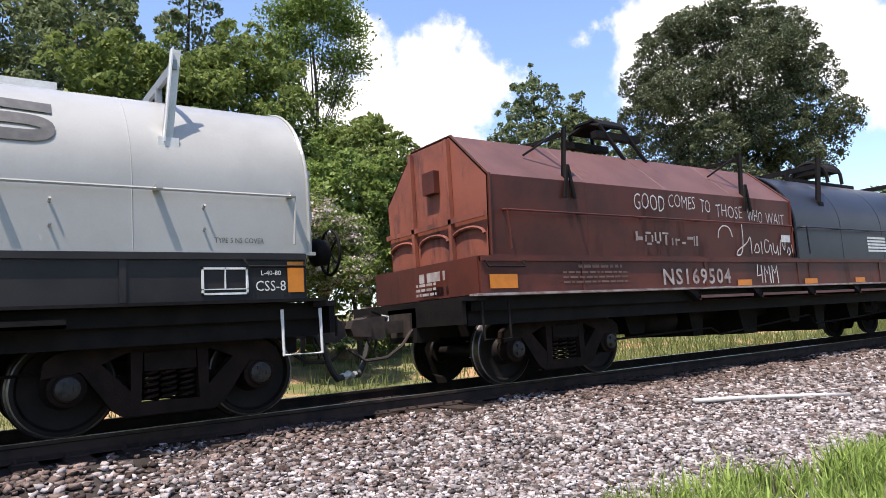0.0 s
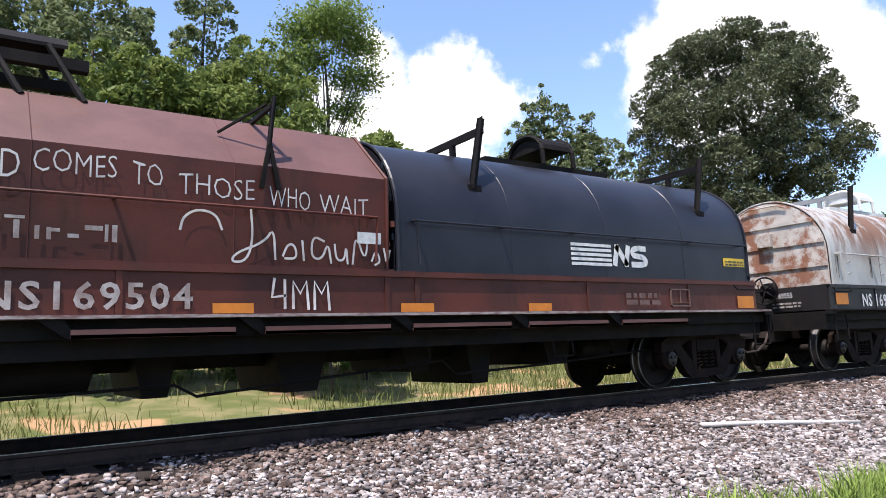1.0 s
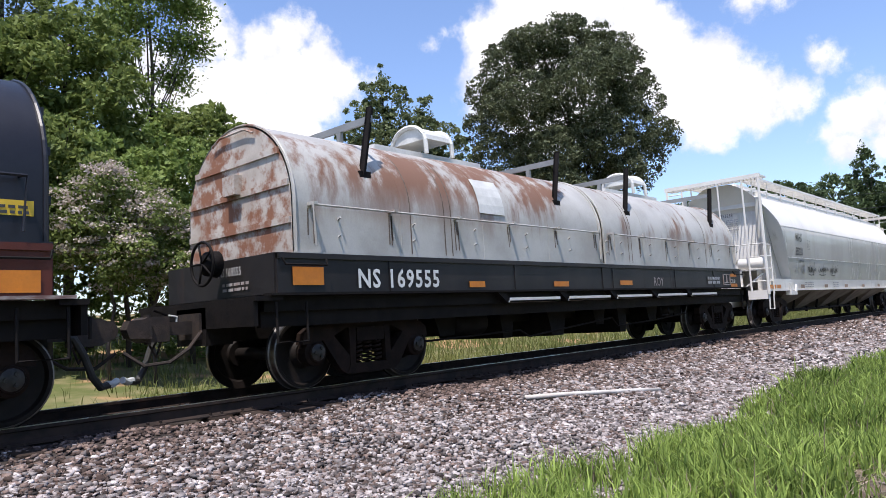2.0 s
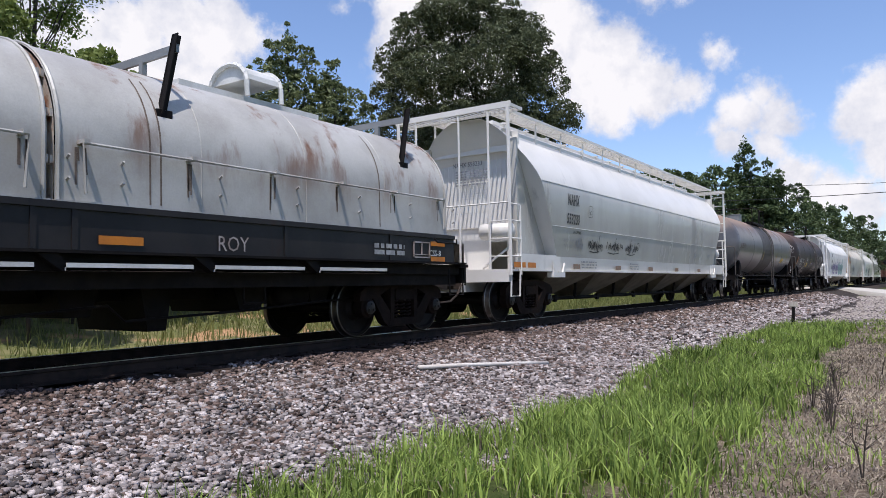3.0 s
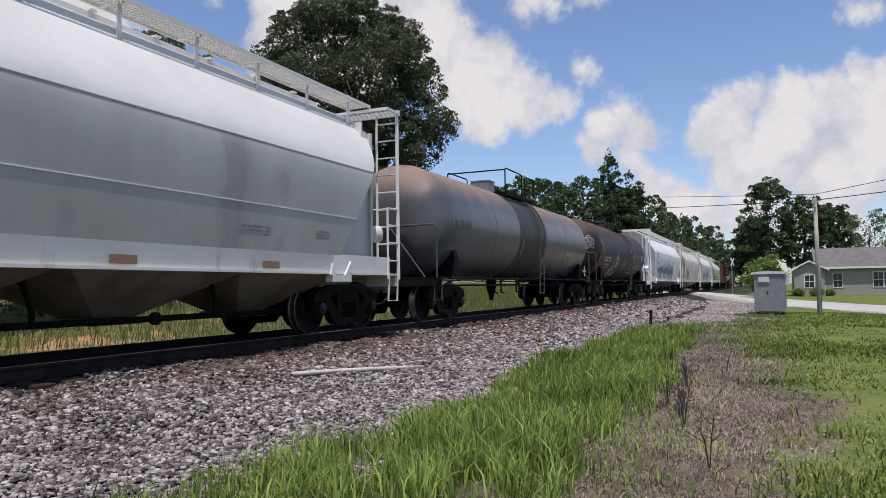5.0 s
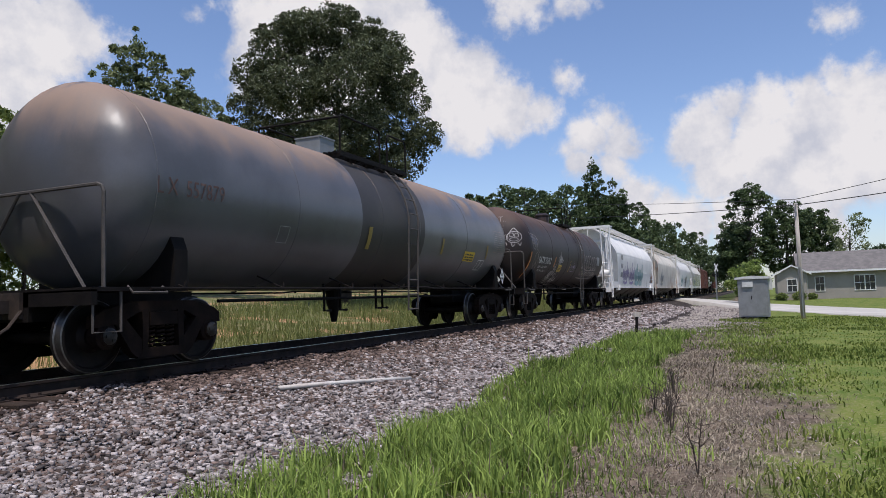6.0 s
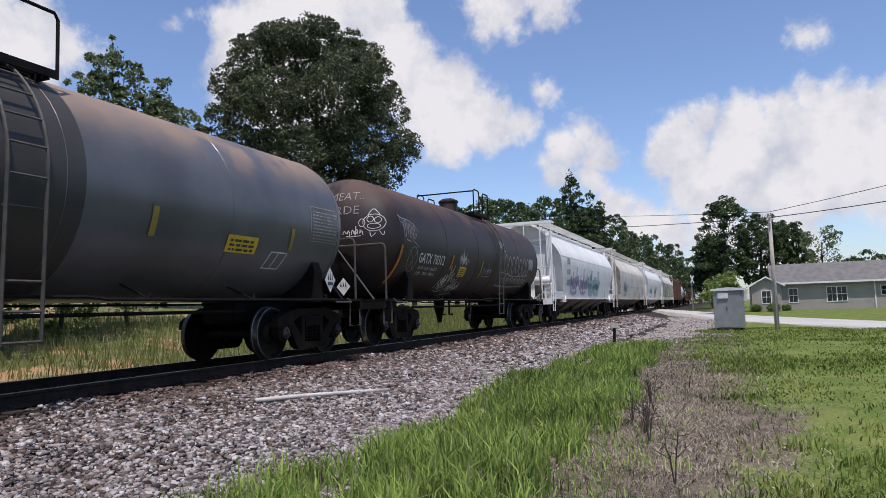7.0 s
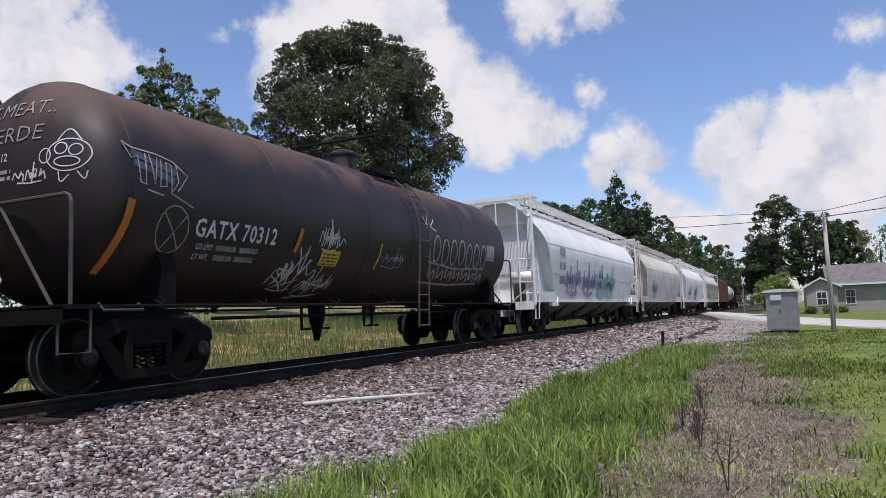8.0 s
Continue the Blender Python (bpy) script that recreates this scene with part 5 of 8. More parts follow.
    letter("CSS-8", side, 6.22, 1.29, 0.14, M["white_paint"], c, d=0.016)
    patch(arch_side(1.25, 2.35, 1.15), -3.75, -3.1, 2.42, 3.0, M["pale_metal"], c, "shield_plate", "white shield-shaped plate", d=0.012, slant=0.05)
    # grime run down from the rail brackets
    rnd = random.Random(22)
    arch_c = arch_side(1.25, 2.35, 1.15)
    for u0, u1 in ((-7.3, -0.04), (0.04, 6.88)):
        for k in range(6):
            u = u0 + 0.25 + (u1 - u0 - 0.5) * k / 5
            for q in range(3):
                uu = u + rnd.uniform(-0.05, 0.07)
                strokes([[(uu, 2.24), (uu + rnd.uniform(-0.01, 0.02), 2.24 - rnd.uniform(0.12, 0.45))]], arch_c, rnd.uniform(0.012, 0.03), M["grime"], c, "rust_streak", "brown rust run")
        for k in range(3):
            u = u0 + rnd.uniform(1.0, 6.2)
            strokes([[(u, 3.2), (u + 0.01, 2.4), (u + 0.02, 1.72)]], arch_c, 0.022, M["grime"], c, "plate_joint", "dark joint between cover sheets", d=0.003)
    brake_wheel(c, -7.95, -0.25, 1.62, M["steel"])
    brake_wheel(a, 7.85, -0.55, 1.78, M["steel"], 1)


def hopper_section():
    half = [(1.36, 1.08), (1.38, 1.40), (1.47, 2.0), (1.52, 2.6), (1.535, 2.85), (1.525, 3.02), (1.485, 3.18), (1.41, 3.34), (1.32, 3.50), (1.21, 3.66), (1.06, 3.88), (0.85, 4.10), (0.60, 4.28), (0.35, 4.40)]
    return half


def hopper_car(xc, half, paint, label, detail=True):
    """Covered hopper: curved sides, sloped ends over open platforms, five bays, roof walk, ladders."""
    car = empty("hopper_car", pose(xc, TRACK, 0), label, "railcar", "cars of the train")
    CARS.append((car, xc))
    prof = hopper_section()
    cut = lambda z: 0.62 + max(0.0, 4.0 - max(z, 1.35)) * 0.60  # the slanting end of the side sheets
    bm = bmesh.new()
    left, right = [], []
    for s in (-1, 1):
        for y, z in (prof if s < 0 else prof[::-1]):
            left.append(bm.verts.new((-half + cut(z), s * y, z)))
            right.append(bm.verts.new((half - cut(z), s * y, z)))
    # side order runs from the near sill over the roof to the far sill
    for i in range(len(left) - 1):
        bm.faces.new((left[i], right[i], right[i + 1], left[i + 1]))
    bm.faces.new(left)
    bm.faces.new(right[::-1])
    bmesh.ops.recalc_face_normals(bm, faces=list(bm.faces))
    body = soft(part("body", bm, paint, car, "smooth curved side sheets", True), 30)
    # sheets below the upper seam take the darker coat, side shade in its colour
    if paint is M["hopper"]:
        body.data.materials.append(M["hopper_grimy_shaded"])
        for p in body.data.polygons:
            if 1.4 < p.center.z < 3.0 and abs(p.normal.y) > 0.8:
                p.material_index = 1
    for s in (-1, 1):
        for z, y in ((2.08, 1.482), (3.02, 1.53)):
            bm = bmesh.new()
            box(bm, -half + cut(z) + 0.02, half - cut(z) - 0.02, s * y - 0.004, s * y + 0.006, z - 0.007, z + 0.007)
            part("seam", bm, paint, body)
        bm = bmesh.new()
        a, b = (-1.40, -1.30) if s < 0 else (1.30, 1.40)
        box(bm, -half + 0.35, half - 0.35, a, b, 1.06, 1.10)
        box(bm, -half + 0.35, -half + cut(1.4) + 0.2, a + 0.02, b - 0.02, 1.10, 1.42)
        box(bm, half - cut(1.4) - 0.2, half - 0.35, a + 0.02, b - 0.02, 1.10, 1.42)
        part("side_sill", bm, paint, car)
        bm = bmesh.new()
        box(bm, -half + 0.7, half - 0.7, s * 0.87 - 0.03, s * 0.87 + 0.03, 4.05, 4.13)
        part("roof_edge", bm, paint, car)
    for w in (-1, 1):
        # end bulkhead, corner web and slope
        bm = bmesh.new()
        x = w * half
        xi = lambda d: w * (half - d)
        box(bm, min(xi(0.95), xi(1.0)), max(xi(0.95), xi(1.0)), -1.12, 1.12, 2.05, 4.10)
        bulk = part("end_bulkhead", bm, paint, car, "plain end sheet with faint ribs")
        bm = bmesh.new()
        box(bm, min(xi(0.80), xi(0.94)), max(xi(0.80), xi(0.94)), -1.12, 1.12, 3.66, 3.92)
        part("end_beam", bm, paint, bulk)
        if detail:
            for k in range(-9, 10):
                rib = shared("rib", "end_rib", lambda q: box(q, -0.006, 0.006, -0.014, 0.014, 2.4, 3.62), paint, bulk)
                rib.location = (xi(0.946), k * 0.115, 0)
        for s in (-1, 1):
            bm = bmesh.new()
            prism(bm, [(xi(0.75), 1.10), (xi(2.3), 1.10), (xi(2.2), 1.42), (xi(0.95), 3.75), (xi(0.75), 3.75)], s * 1.10, s * 1.14, "y")
            prism(bm, [(xi(0.70), 1.10), (xi(0.78), 1.10), (xi(0.78), 3.9), (xi(0.70), 3.9)], s * 1.02, s * 1.2, "y")
            # the near hopper's web has its shade put into the paint colour
            part("corner_web", bm, M["hopper_grimy_shaded"] if paint is M["hopper"] else paint, car, "plain web plate under the sloping end")
        bm = bmesh.new()
        box(bm, min(x, xi(1.2)), max(x, xi(1.2)), -1.38, 1.38, 1.06, 1.10)
        box(bm, min(x, xi(0.08)), max(x, xi(0.08)), -1.36, 1.36, 0.84, 1.06)
        box(bm, min(xi(-0.05), xi(2.5)), max(xi(-0.05), xi(2.5)), -0.3, 0.3, 0.64, 1.06)
        part("end_platform", bm, paint if detail else M["steel"], car, "open platform over the coupler")
        # ladders and rails at the corners: full height at two of them, low steps at the others
        for s in (-1, 1):
            y = s * 1.40
            bm = bmesh.new()
            tube(bm, [(xi(0.02), y, 0.98), (xi(0.02), y, 4.42)], 0.04, 6)
            tube(bm, [(xi(0.03), s * 0.92, 1.1), (xi(0.03), s * 0.92, 4.42)], 0.028, 6)
            tube(bm, [(xi(0.46), y, 0.98), (xi(0.46), y, 2.42)], 0.024, 6)
            for z in np.arange(1.36, 4.35 if w * s < 0 else 2.3, 0.36):
                tube(bm, [(xi(0.03), y, z), (xi(0.03), s * 0.92, z)], 0.017, 5)
            for z in (1.36, 1.72, 2.08, 2.42):
                tube(bm, [(xi(0.02), y, z), (xi(0.46), y, z)], 0.017, 5)
            tube(bm, [(xi(0.05), y, 1.06), (xi(0.05), y - s * 0.02, 0.55), (xi(0.42), y - s * 0.02, 0.55), (xi(0.42), y, 1.06)], 0.02, 6)
            part("ladder", bm, paint, car, "tube ladder with step irons")
        bm = bmesh.new()
        tube(bm, [(xi(0.03), -0.2, 1.1), (xi(0.03), -0.2, 4.42)], 0.024, 6)
        part("end_post", bm, paint, car)
        bm = bmesh.new()
        for a, b in ((-1.12, -0.78), (-0.34, 0.34), (0.78, 1.12)):
            box(bm, min(xi(1.04), xi(1.0)), max(xi(1.04), xi(1.0)), a, b, 1.10, 2.05)
        for a, b in ((-0.78, -0.34), (0.34, 0.78)):
            box(bm, min(xi(1.04), xi(1.0)), max(xi(1.04), xi(1.0)), a, b, 1.72, 2.05)
        part("lower_end_plate", bm, paint, bulk, "plate with two open access holes")
        bm = bmesh.new()
        tube(bm, [(xi(0.03), -1.4, 2.45), (xi(0.03), 1.4, 2.45)], 0.018, 6)
        part("end_rail", bm, paint, car)
        bm = bmesh.new()
        box(bm, min(x, xi(0.05)), max(x, xi(0.05)), -1.46, 1.46, 4.38, 4.50)
        box(bm, min(xi(0.50), xi(0.54)), max(xi(0.50), xi(0.54)), -1.46, 1.46, 4.40, 4.46)
        for sy in (-1.44, 1.44):
            box(bm, min(xi(0.05), xi(0.50)), max(xi(0.05), xi(0.50)), sy - 0.02, sy + 0.02, 4.40, 4.46)
        walkway = part("end_walk", bm, paint, car, "grating platform at roof height")
        if detail:
            for k in range(26):
                slat = shared("slat", "walk_slat", lambda q: box(q, -0.225, 0.225, -0.014, 0.014, 4.435, 4.46), paint, walkway)
                slat.location = (xi(0.275), -1.38 + k * 0.11, 0)
        coupling(car, w * (half + 0.02), w)
        if detail:
            bm = bmesh.new()
            y0 = -1.0
            lathe(bm, [(0, 0.05), (0.05, 0.17), (0.75, 0.17), (0.8, 0.05)], (xi(0.45), y0 - 0.25, 1.9), (xi(0.45), y0 + 0.9, 1.9), 18)
            tube(bm, [(xi(0.6), y0 - 0.1, 1.6), (xi(0.5), y0 + 0.3, 1.3), (xi(0.45), y0 + 0.5, 1.12)], 0.025, 6)
            part("air_reservoir", bm, paint, car, "white brake cylinder on the platform", True)
            if w < 0:
                brake_wheel(car, xi(-0.02), 0.86, 1.9, paint)
            bm = bmesh.new()
            prism(bm, [(xi(1.9), 1.05), (xi(2.5), 1.05), (xi(2.5), 0.93), (xi(1.9), 0.93)], -1.44, -1.28, "y")
            prism(bm, [(xi(1.95), 1.05), (xi(2.1), 1.05), (xi(1.9), 1.3)], -1.44, -1.40, "y")
            prism(bm, [(xi(2.4), 1.05), (xi(2.55), 1.05), (xi(2.5), 1.25)], -1.44, -1.40, "y")
            part("jacking_pad", bm, paint, car)
    # roof walk: slats on brackets, with an edge rail
    for side_ in (-1, 1):
        bm = bmesh.new()
        for y in (1.04, 0.56):
            box(bm, -half + 0.5, half - 0.5, side_ * y - 0.014, side_ * y + 0.014, 4.475, 4.54)
        for y in (0.62, 0.69, 0.76, 0.83, 0.90, 0.97):
            box(bm, -half + 0.5, half - 0.5, side_ * y - 0.007, side_ * y + 0.007, 4.50, 4.53)
        for x in np.arange(-half + 0.55, half - 0.5, 0.075 if detail else 0.3):
            box(bm, x - 0.008, x + 0.008, side_ * 0.80 - 0.23, side_ * 0.80 + 0.23, 4.505, 4.525)
        for x in np.arange(-half + 0.8, half - 0.7, 1.35):
            box(bm, x - 0.035, x + 0.035, side_ * 0.94 - 0.008, side_ * 0.94 + 0.008, 4.0, 4.475)
            box(bm, x - 0.02, x + 0.02, side_ * 0.80 - 0.22, side_ * 0.80 + 0.22, 4.455, 4.475)
        part("roof_walk", bm, paint, car, "open grating running board along the roof")
    bm = bmesh.new()
    box(bm, -half + 1.3, half - 1.3, -0.3, 0.3, 4.38, 4.50)
    for x in np.arange(-half + 1.8, half - 1.5, 1.1):
        box(bm, x - 0.05, x + 0.05, -0.36, 0.36, 4.5, 4.53)
    part("roof_hatch", bm, paint, car, "long trough hatch")
    # bays
    wbay = 3.0
    for c in (-5.75, -3.0, 0.0, 3.0, 5.75):
        bm = bmesh.new()
        top = [(c - wbay / 2 + 0.06, -1.32), (c + wbay / 2 - 0.06, -1.32), (c + wbay / 2 - 0.06, 1.32), (c - wbay / 2 + 0.06, 1.32)]
        low = [(c - 0.32, -0.34), (c + 0.32, -0.34), (c + 0.32, 0.34), (c - 0.32, 0.34)]
        va = [bm.verts.new((*p, 1.08)) for p in top]
        vb = [bm.verts.new((*p, 0.46)) for p in low]
        for i in range(4):
            bm.faces.new((va[i], va[(i + 1) % 4], vb[(i + 1) % 4], vb[i]))
        bm.faces.new(va[::-1])
        bm.faces.new(vb)
        box(bm, c - 0.40, c + 0.40, -0.40, 0.40, 0.36, 0.46)
        bmesh.ops.recalc_face_normals(bm, faces=list(bm.faces))
        h = part("hopper_bay", bm, M["bay"], car, "dusty tapered discharge bay")
        bm = bmesh.new()
        tube(bm, [(c + wbay / 2 - 0.1, -0.7, 1.0), (c + wbay / 2 + 0.15, -0.56, 0.62), (c + wbay / 2 + 0.2, -0.5, 0.42)], 0.04, 6)
        tube(bm, [(c - wbay / 2, -0.48, 0.42), (c + wbay / 2, -0.48, 0.42)], 0.045, 8)
        lathe(bm, [(0, 0.03), (0.01, 0.09), (0.09, 0.09), (0.1, 0.03)], (c + 0.55, -0.44, 0.42), (c + 0.55, -1.0, 0.42), 12)
        part("gate_gear", bm, M["steel"], h)
    bm = bmesh.new()
    box(bm, -half + 1.2, half - 1.2, -0.16, 0.16, 0.92, 1.08)
    part("centre_sill", bm, M["steel"], car)
    truck(car, -half + 1.45, detail)
    truck(car, half - 1.45, detail)
    return car


def hopper_side(u, v, d=0.005):
    """The near side sheet as a surface to letter."""
    prof = hopper_section()
    zs, ys = [z for _, z in prof], [y for y, _ in prof]
    return (u, -float(np.interp(v, zs, ys)) - d - 0.008, v)


def build_hoppers():
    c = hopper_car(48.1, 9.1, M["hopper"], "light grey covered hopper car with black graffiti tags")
    letter("NAHX", hopper_side, -6.56, 2.60, 0.36, M["dark_paint"], c, weight=0.008, stretch=0.57, label="black stencilled reporting mark")
    letter("553233", hopper_side, -6.56, 2.17, 0.33, M["dark_paint"], c, weight=0.008, stretch=0.64, label="black stencilled car number")
    letter("QUICKLIME", hopper_side, -6.19, 1.95, 0.10, M["dark_paint"], c, stretch=0.9)
    letter("LD LMT  215700", hopper_side, -6.66, 1.74, 0.10, M["grey_paint"], c, stretch=0.8)
    letter("LT WT   70300", hopper_side, -6.66, 1.62, 0.10, M["grey_paint"], c, stretch=0.8)
    letter("C", hopper_side, -5.26, 2.45, 0.14, M["dark_paint"], c)
    strokes([[(-5.33, 2.39), (-5.10, 2.39), (-5.10, 2.66), (-5.33, 2.66), (-5.33, 2.39)]], hopper_side, 0.012, M["dark_paint"], c, "stencil_frame")
    for u, w, seed in ((-5.2, 0.85, 5), (-4.02, 1.1, 6), (-2.6, 0.9, 9)):
        strokes(tag_scribble(u, 1.60, w, 0.28, seed, 8), hopper_side, 0.026, M["dark_paint"], c, label="black spray-paint tag", d=0.006)
    strokes([[(-1.68 + 0.1 * math.cos(a), 1.80 + 0.11 * math.sin(a)) for a in np.linspace(0, 6.3, 20)]], hopper_side, 0.02, M["dark_paint"], c)
    strokes(tag_scribble(-6.0, 1.5, 0.5, 0.42, 12, 6), hopper_side, 0.014, M["grey_paint"], c)
    sill = flat_side(-1.385)
    for x, w in ((-8.95, 0.5), (-8.35, 0.36), (-6.06, 0.4), (-3.35, 0.4), (-0.66, 0.4), (2.0, 0.4), (4.75, 0.4)):
        patch(sill, x, x + w, 1.13, 1.24, M["orange" if x < -8 else "old_orange"], c, "reflector", "orange reflective marker" if x < -8 else "faded brownish reflective marker", d=0.02)
    bars(sill, -5.59, 1.15, 0.95, 0.2, 3, M["grey_paint"], c, d=0.02)
    bars(sill, -2.22, 1.15, 0.7, 0.2, 3, M["grey_paint"], c, d=0.02, seed=5)
    bars(hopper_side, 4.2, 1.62, 0.7, 0.16, 3, M["grey_paint"], c, seed=6)
    bars(hopper_side, 6.1, 1.65, 0.4, 0.16, 3, M["grey_paint"], c, seed=7)
    endf = end_face(-8.2)
    letter("NAHX 553233", endf, -0.5, 3.42, 0.15, M["dark_paint"], c, stretch=0.85, d=0.06)
    bars(endf, -0.42, 3.0, 0.85, 0.36, 6, M["grey_paint"], c, d=0.06)
    for i, (mt, lb, cols) in enumerate((("hopper_white", "white covered hopper car with faded purple and teal graffiti", ("purple", "teal")), ("hopper_tan", "cream covered hopper car with rusty streaks", ("grey_paint",)), ("hopper_white", "white covered hopper car with pale graffiti", ("teal", "grey_paint")), ("hopper", "grey-white covered hopper car", ("grey_paint",)))):
        h = hopper_car(101.2 + 19.2 * i, 9.0, M[mt], lb, i == 0)
        for k, cl in enumerate(cols):
            for q in range(2 if i == 0 else 1):
                strokes(tag_scribble(-5.4 + 4.6 * k + 2.4 * q * (1 - 0.3 * k), 1.5, 2.0, 0.85, 30 + i * 7 + k * 3 + q, 7), hopper_side, 0.16 + 0.12 * k, M[cl], h, label="faded spray-paint lettering", d=0.006 + 0.004 * k + 0.002 * q)
        if i == 0:
            for k in range(3):
                bars(hopper_side, -6.3, 2.7 - k * 0.5, 0.7, 0.3, 1, M["grey_paint"], h, seed=k, gap=0.1)


def tank_car(xc, half, r, zc, trucks, paint, label, band=None, deck=(0.2, 1.68), lad=1.0, dome=0.5):
    """Tank car: a shell with dished heads, saddles, side rails, a roof platform with railings and ladders."""
    car = empty("tank_car", pose(xc, TRACK, 0), label, "railcar", "cars of the train")
    CARS.append((car, xc))
    head = 0.72
    bm = bmesh.new()
    prof = [(head * (1 - math.cos(a)), max(0.002, r * math.sin(a) ** 0.85)) for a in np.linspace(0.02, math.pi / 2, 12)]
    n = 24
    body = [(head + (2 * half - 2 * head) * k / n, r) for k in range(1, n)]
    full = prof + body + [(2 * half - t, q) for t, q in prof[::-1]]
    lathe(bm, full, (-half, 0, zc), (half, 0, zc), 48)
    shell = part("tank", bm, paint, car, "", True)
    if band:
        shell.data.materials.append(M["tank_band"])
    for p in shell.data.polygons:
        cc = p.center
        if band and abs(cc.x - band[0]) < band[1]:
            p.material_index = 1
    for x in (-half + head, -half * 0.5, -0.9, 0.9, half * 0.5, half - head):
        bm = bmesh.new()
        ring = [(x, (r + 0.002) * math.sin(a), zc + (r + 0.002) * math.cos(a)) for a in np.linspace(0, 2 * math.pi, 49)]
        tube(bm, ring, 0.005, 4, caps=False)
        part("weld_seam", bm, paint, shell)
    # frame ends, saddles, side rails
    for w in (-1, 1):
        bm = bmesh.new()
        xe = w * (half + 0.25)
        xi_ = w * (trucks - 1.3)
        box(bm, min(xe, xi_), max(xe, xi_), -0.35, 0.35, 0.66, 1.02)
        box(bm, min(xe, xe - w * 0.9), max(xe, xe - w * 0.9), -1.40, 1.40, 1.00, 1.05)
        box(bm, min(xe, xe - w * 0.08), max(xe, xe - w * 0.08), -1.40, 1.40, 0.84, 1.02)
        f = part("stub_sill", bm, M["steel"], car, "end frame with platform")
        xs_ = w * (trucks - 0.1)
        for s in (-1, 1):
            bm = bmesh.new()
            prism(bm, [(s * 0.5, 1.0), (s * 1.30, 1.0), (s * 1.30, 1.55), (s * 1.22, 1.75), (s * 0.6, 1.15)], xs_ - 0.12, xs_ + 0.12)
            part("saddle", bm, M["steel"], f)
        # hand rail across the end, with a slanting brace, and a step at each corner
        x1 = w * (half + 0.05)
        bm = bmesh.new()
        tube(bm, [(x1, -1.36, 1.05), (x1, -1.36, 2.18), (x1, -1.33, 2.25), (x1, -1.26, 2.28), (x1, 1.26, 2.28), (x1, 1.33, 2.25), (x1, 1.36, 2.18), (x1, 1.36, 1.05)], 0.024, 6)
        for s in (-1, 1):
            tube(bm, [(x1, s * 1.05, 1.05), (x1, s * 0.1, 2.28)], 0.022, 6)
        part("hand_rail", bm, M["grey_tube"], f, "grey tube rail across the end")
        x2 = w * (half + 0.2)
        for s in (-1, 1):
            bm = bmesh.new()
            tube(bm, [(x2, s * 1.36, 1.05), (x2, s * 1.36, 0.52), (x2 - w * 0.4, s * 1.36, 0.52), (x2 - w * 0.4, s * 1.36, 1.05)], 0.018, 6)
            tube(bm, [(x2 - w * 0.5, s * 1.36, 1.06), (x2 - w * 0.5, s * 1.45, 0.98), (x2 - w * 1.05, s * 1.45, 0.98), (x2 - w * 1.05, s * 1.36, 1.06)], 0.016, 6)
            part("grab_iron", bm, M["grey_tube"], f, "grey tube step and grab iron")
        coupling(car, w * (half + 0.25), w)
    for s in (-1, 1):
        bm = bmesh.new()
        y = s * 1.42
        tube(bm, [(-half + 0.6, y, 1.03), (-0.5, y, 1.03), (0.0, y, 1.06), (1.2, y, 1.06), (1.5, y, 1.03), (half - 0.6, y, 1.03)], 0.022, 6)
        for x in np.linspace(-half + 1.2, half - 1.2, 7):
            prism(bm, [(x - 0.04, 1.02), (x + 0.04, 1.02), (x, 1.13)], y - 0.01, y + 0.01, "y")
            tube(bm, [(x, y, 1.03), (x, s * 0.9, 1.25)], 0.014, 5)
        part("side_rail", bm, M["steel"], car, "thin rail along the underside of the tank")
    # roof platform and railings
    z = zc + r
    x0, x1 = deck
    for s in (-1, 1):
        bm = bmesh.new()
        for k in range(5):
            y = s * (0.5 + 0.11 * k)
            box(bm, x0, x1, y - 0.03, y + 0.03, z - 0.13, z - 0.10)
        box(bm, x0, x1, s * 0.98 - 0.015, s * 0.98 + 0.015, z - 0.20, z - 0.10)
        for x in np.linspace(x0 + 0.1, x1 - 0.1, 5):
            box(bm, x - 0.025, x + 0.025, s * 0.7 - 0.25, s * 0.7 + 0.25, z - 0.22, z - 0.13)
        plat = part("roof_platform", bm, M["steel"], car, "grated platform beside the dome")
    for s in (-1, 1):
        bm = bmesh.new()
        xr = lad - 0.25
        tube(bm, [(x0, s * 0.98, z - 0.2), (x0, s * 0.98, z + 0.58), (x0 + 0.08, s * 0.98, z + 0.63), (xr - 0.08, s * 0.98, z + 0.63), (xr, s * 0.98, z + 0.58), (xr, s * 0.98, z - 0.2)], 0.022, 6)
        tube(bm, [(lad + 0.1, s * 0.98, z - 0.2), (lad + 0.1, s * 0.98, z + 0.54), (lad + 0.18, s * 0.98, z + 0.61), (x1 - 0.05, s * 0.98, z + 0.61), (x1, s * 0.98, z + 0.54), (x1, s * 0.98, z - 0.2)], 0.022, 6)
        part("railing", bm, M["steel"], plat, "thin tube guard rail")
    bm = bmesh.new()
    tube(bm, [(x0, -0.98, z + 0.58), (x0, 0.98, z + 0.58)], 0.024, 6)
    part("end_railing", bm, M["steel"], plat)
    bm = bmesh.new()
    if band:
        box(bm, dome - 0.27, dome + 0.27, -0.3, 0.3, z - 0.06, z + 0.32)
        box(bm, dome - 0.29, dome + 0.29, -0.32, 0.32, z + 0.32, z + 0.35)
    else:
        lathe(bm, [(0, 0.30), (0.32, 0.30), (0.36, 0.33), (0.40, 0.33), (0.48, 0.2)], (dome, 0, z - 0.05), (dome, 0, z + 1), 20)
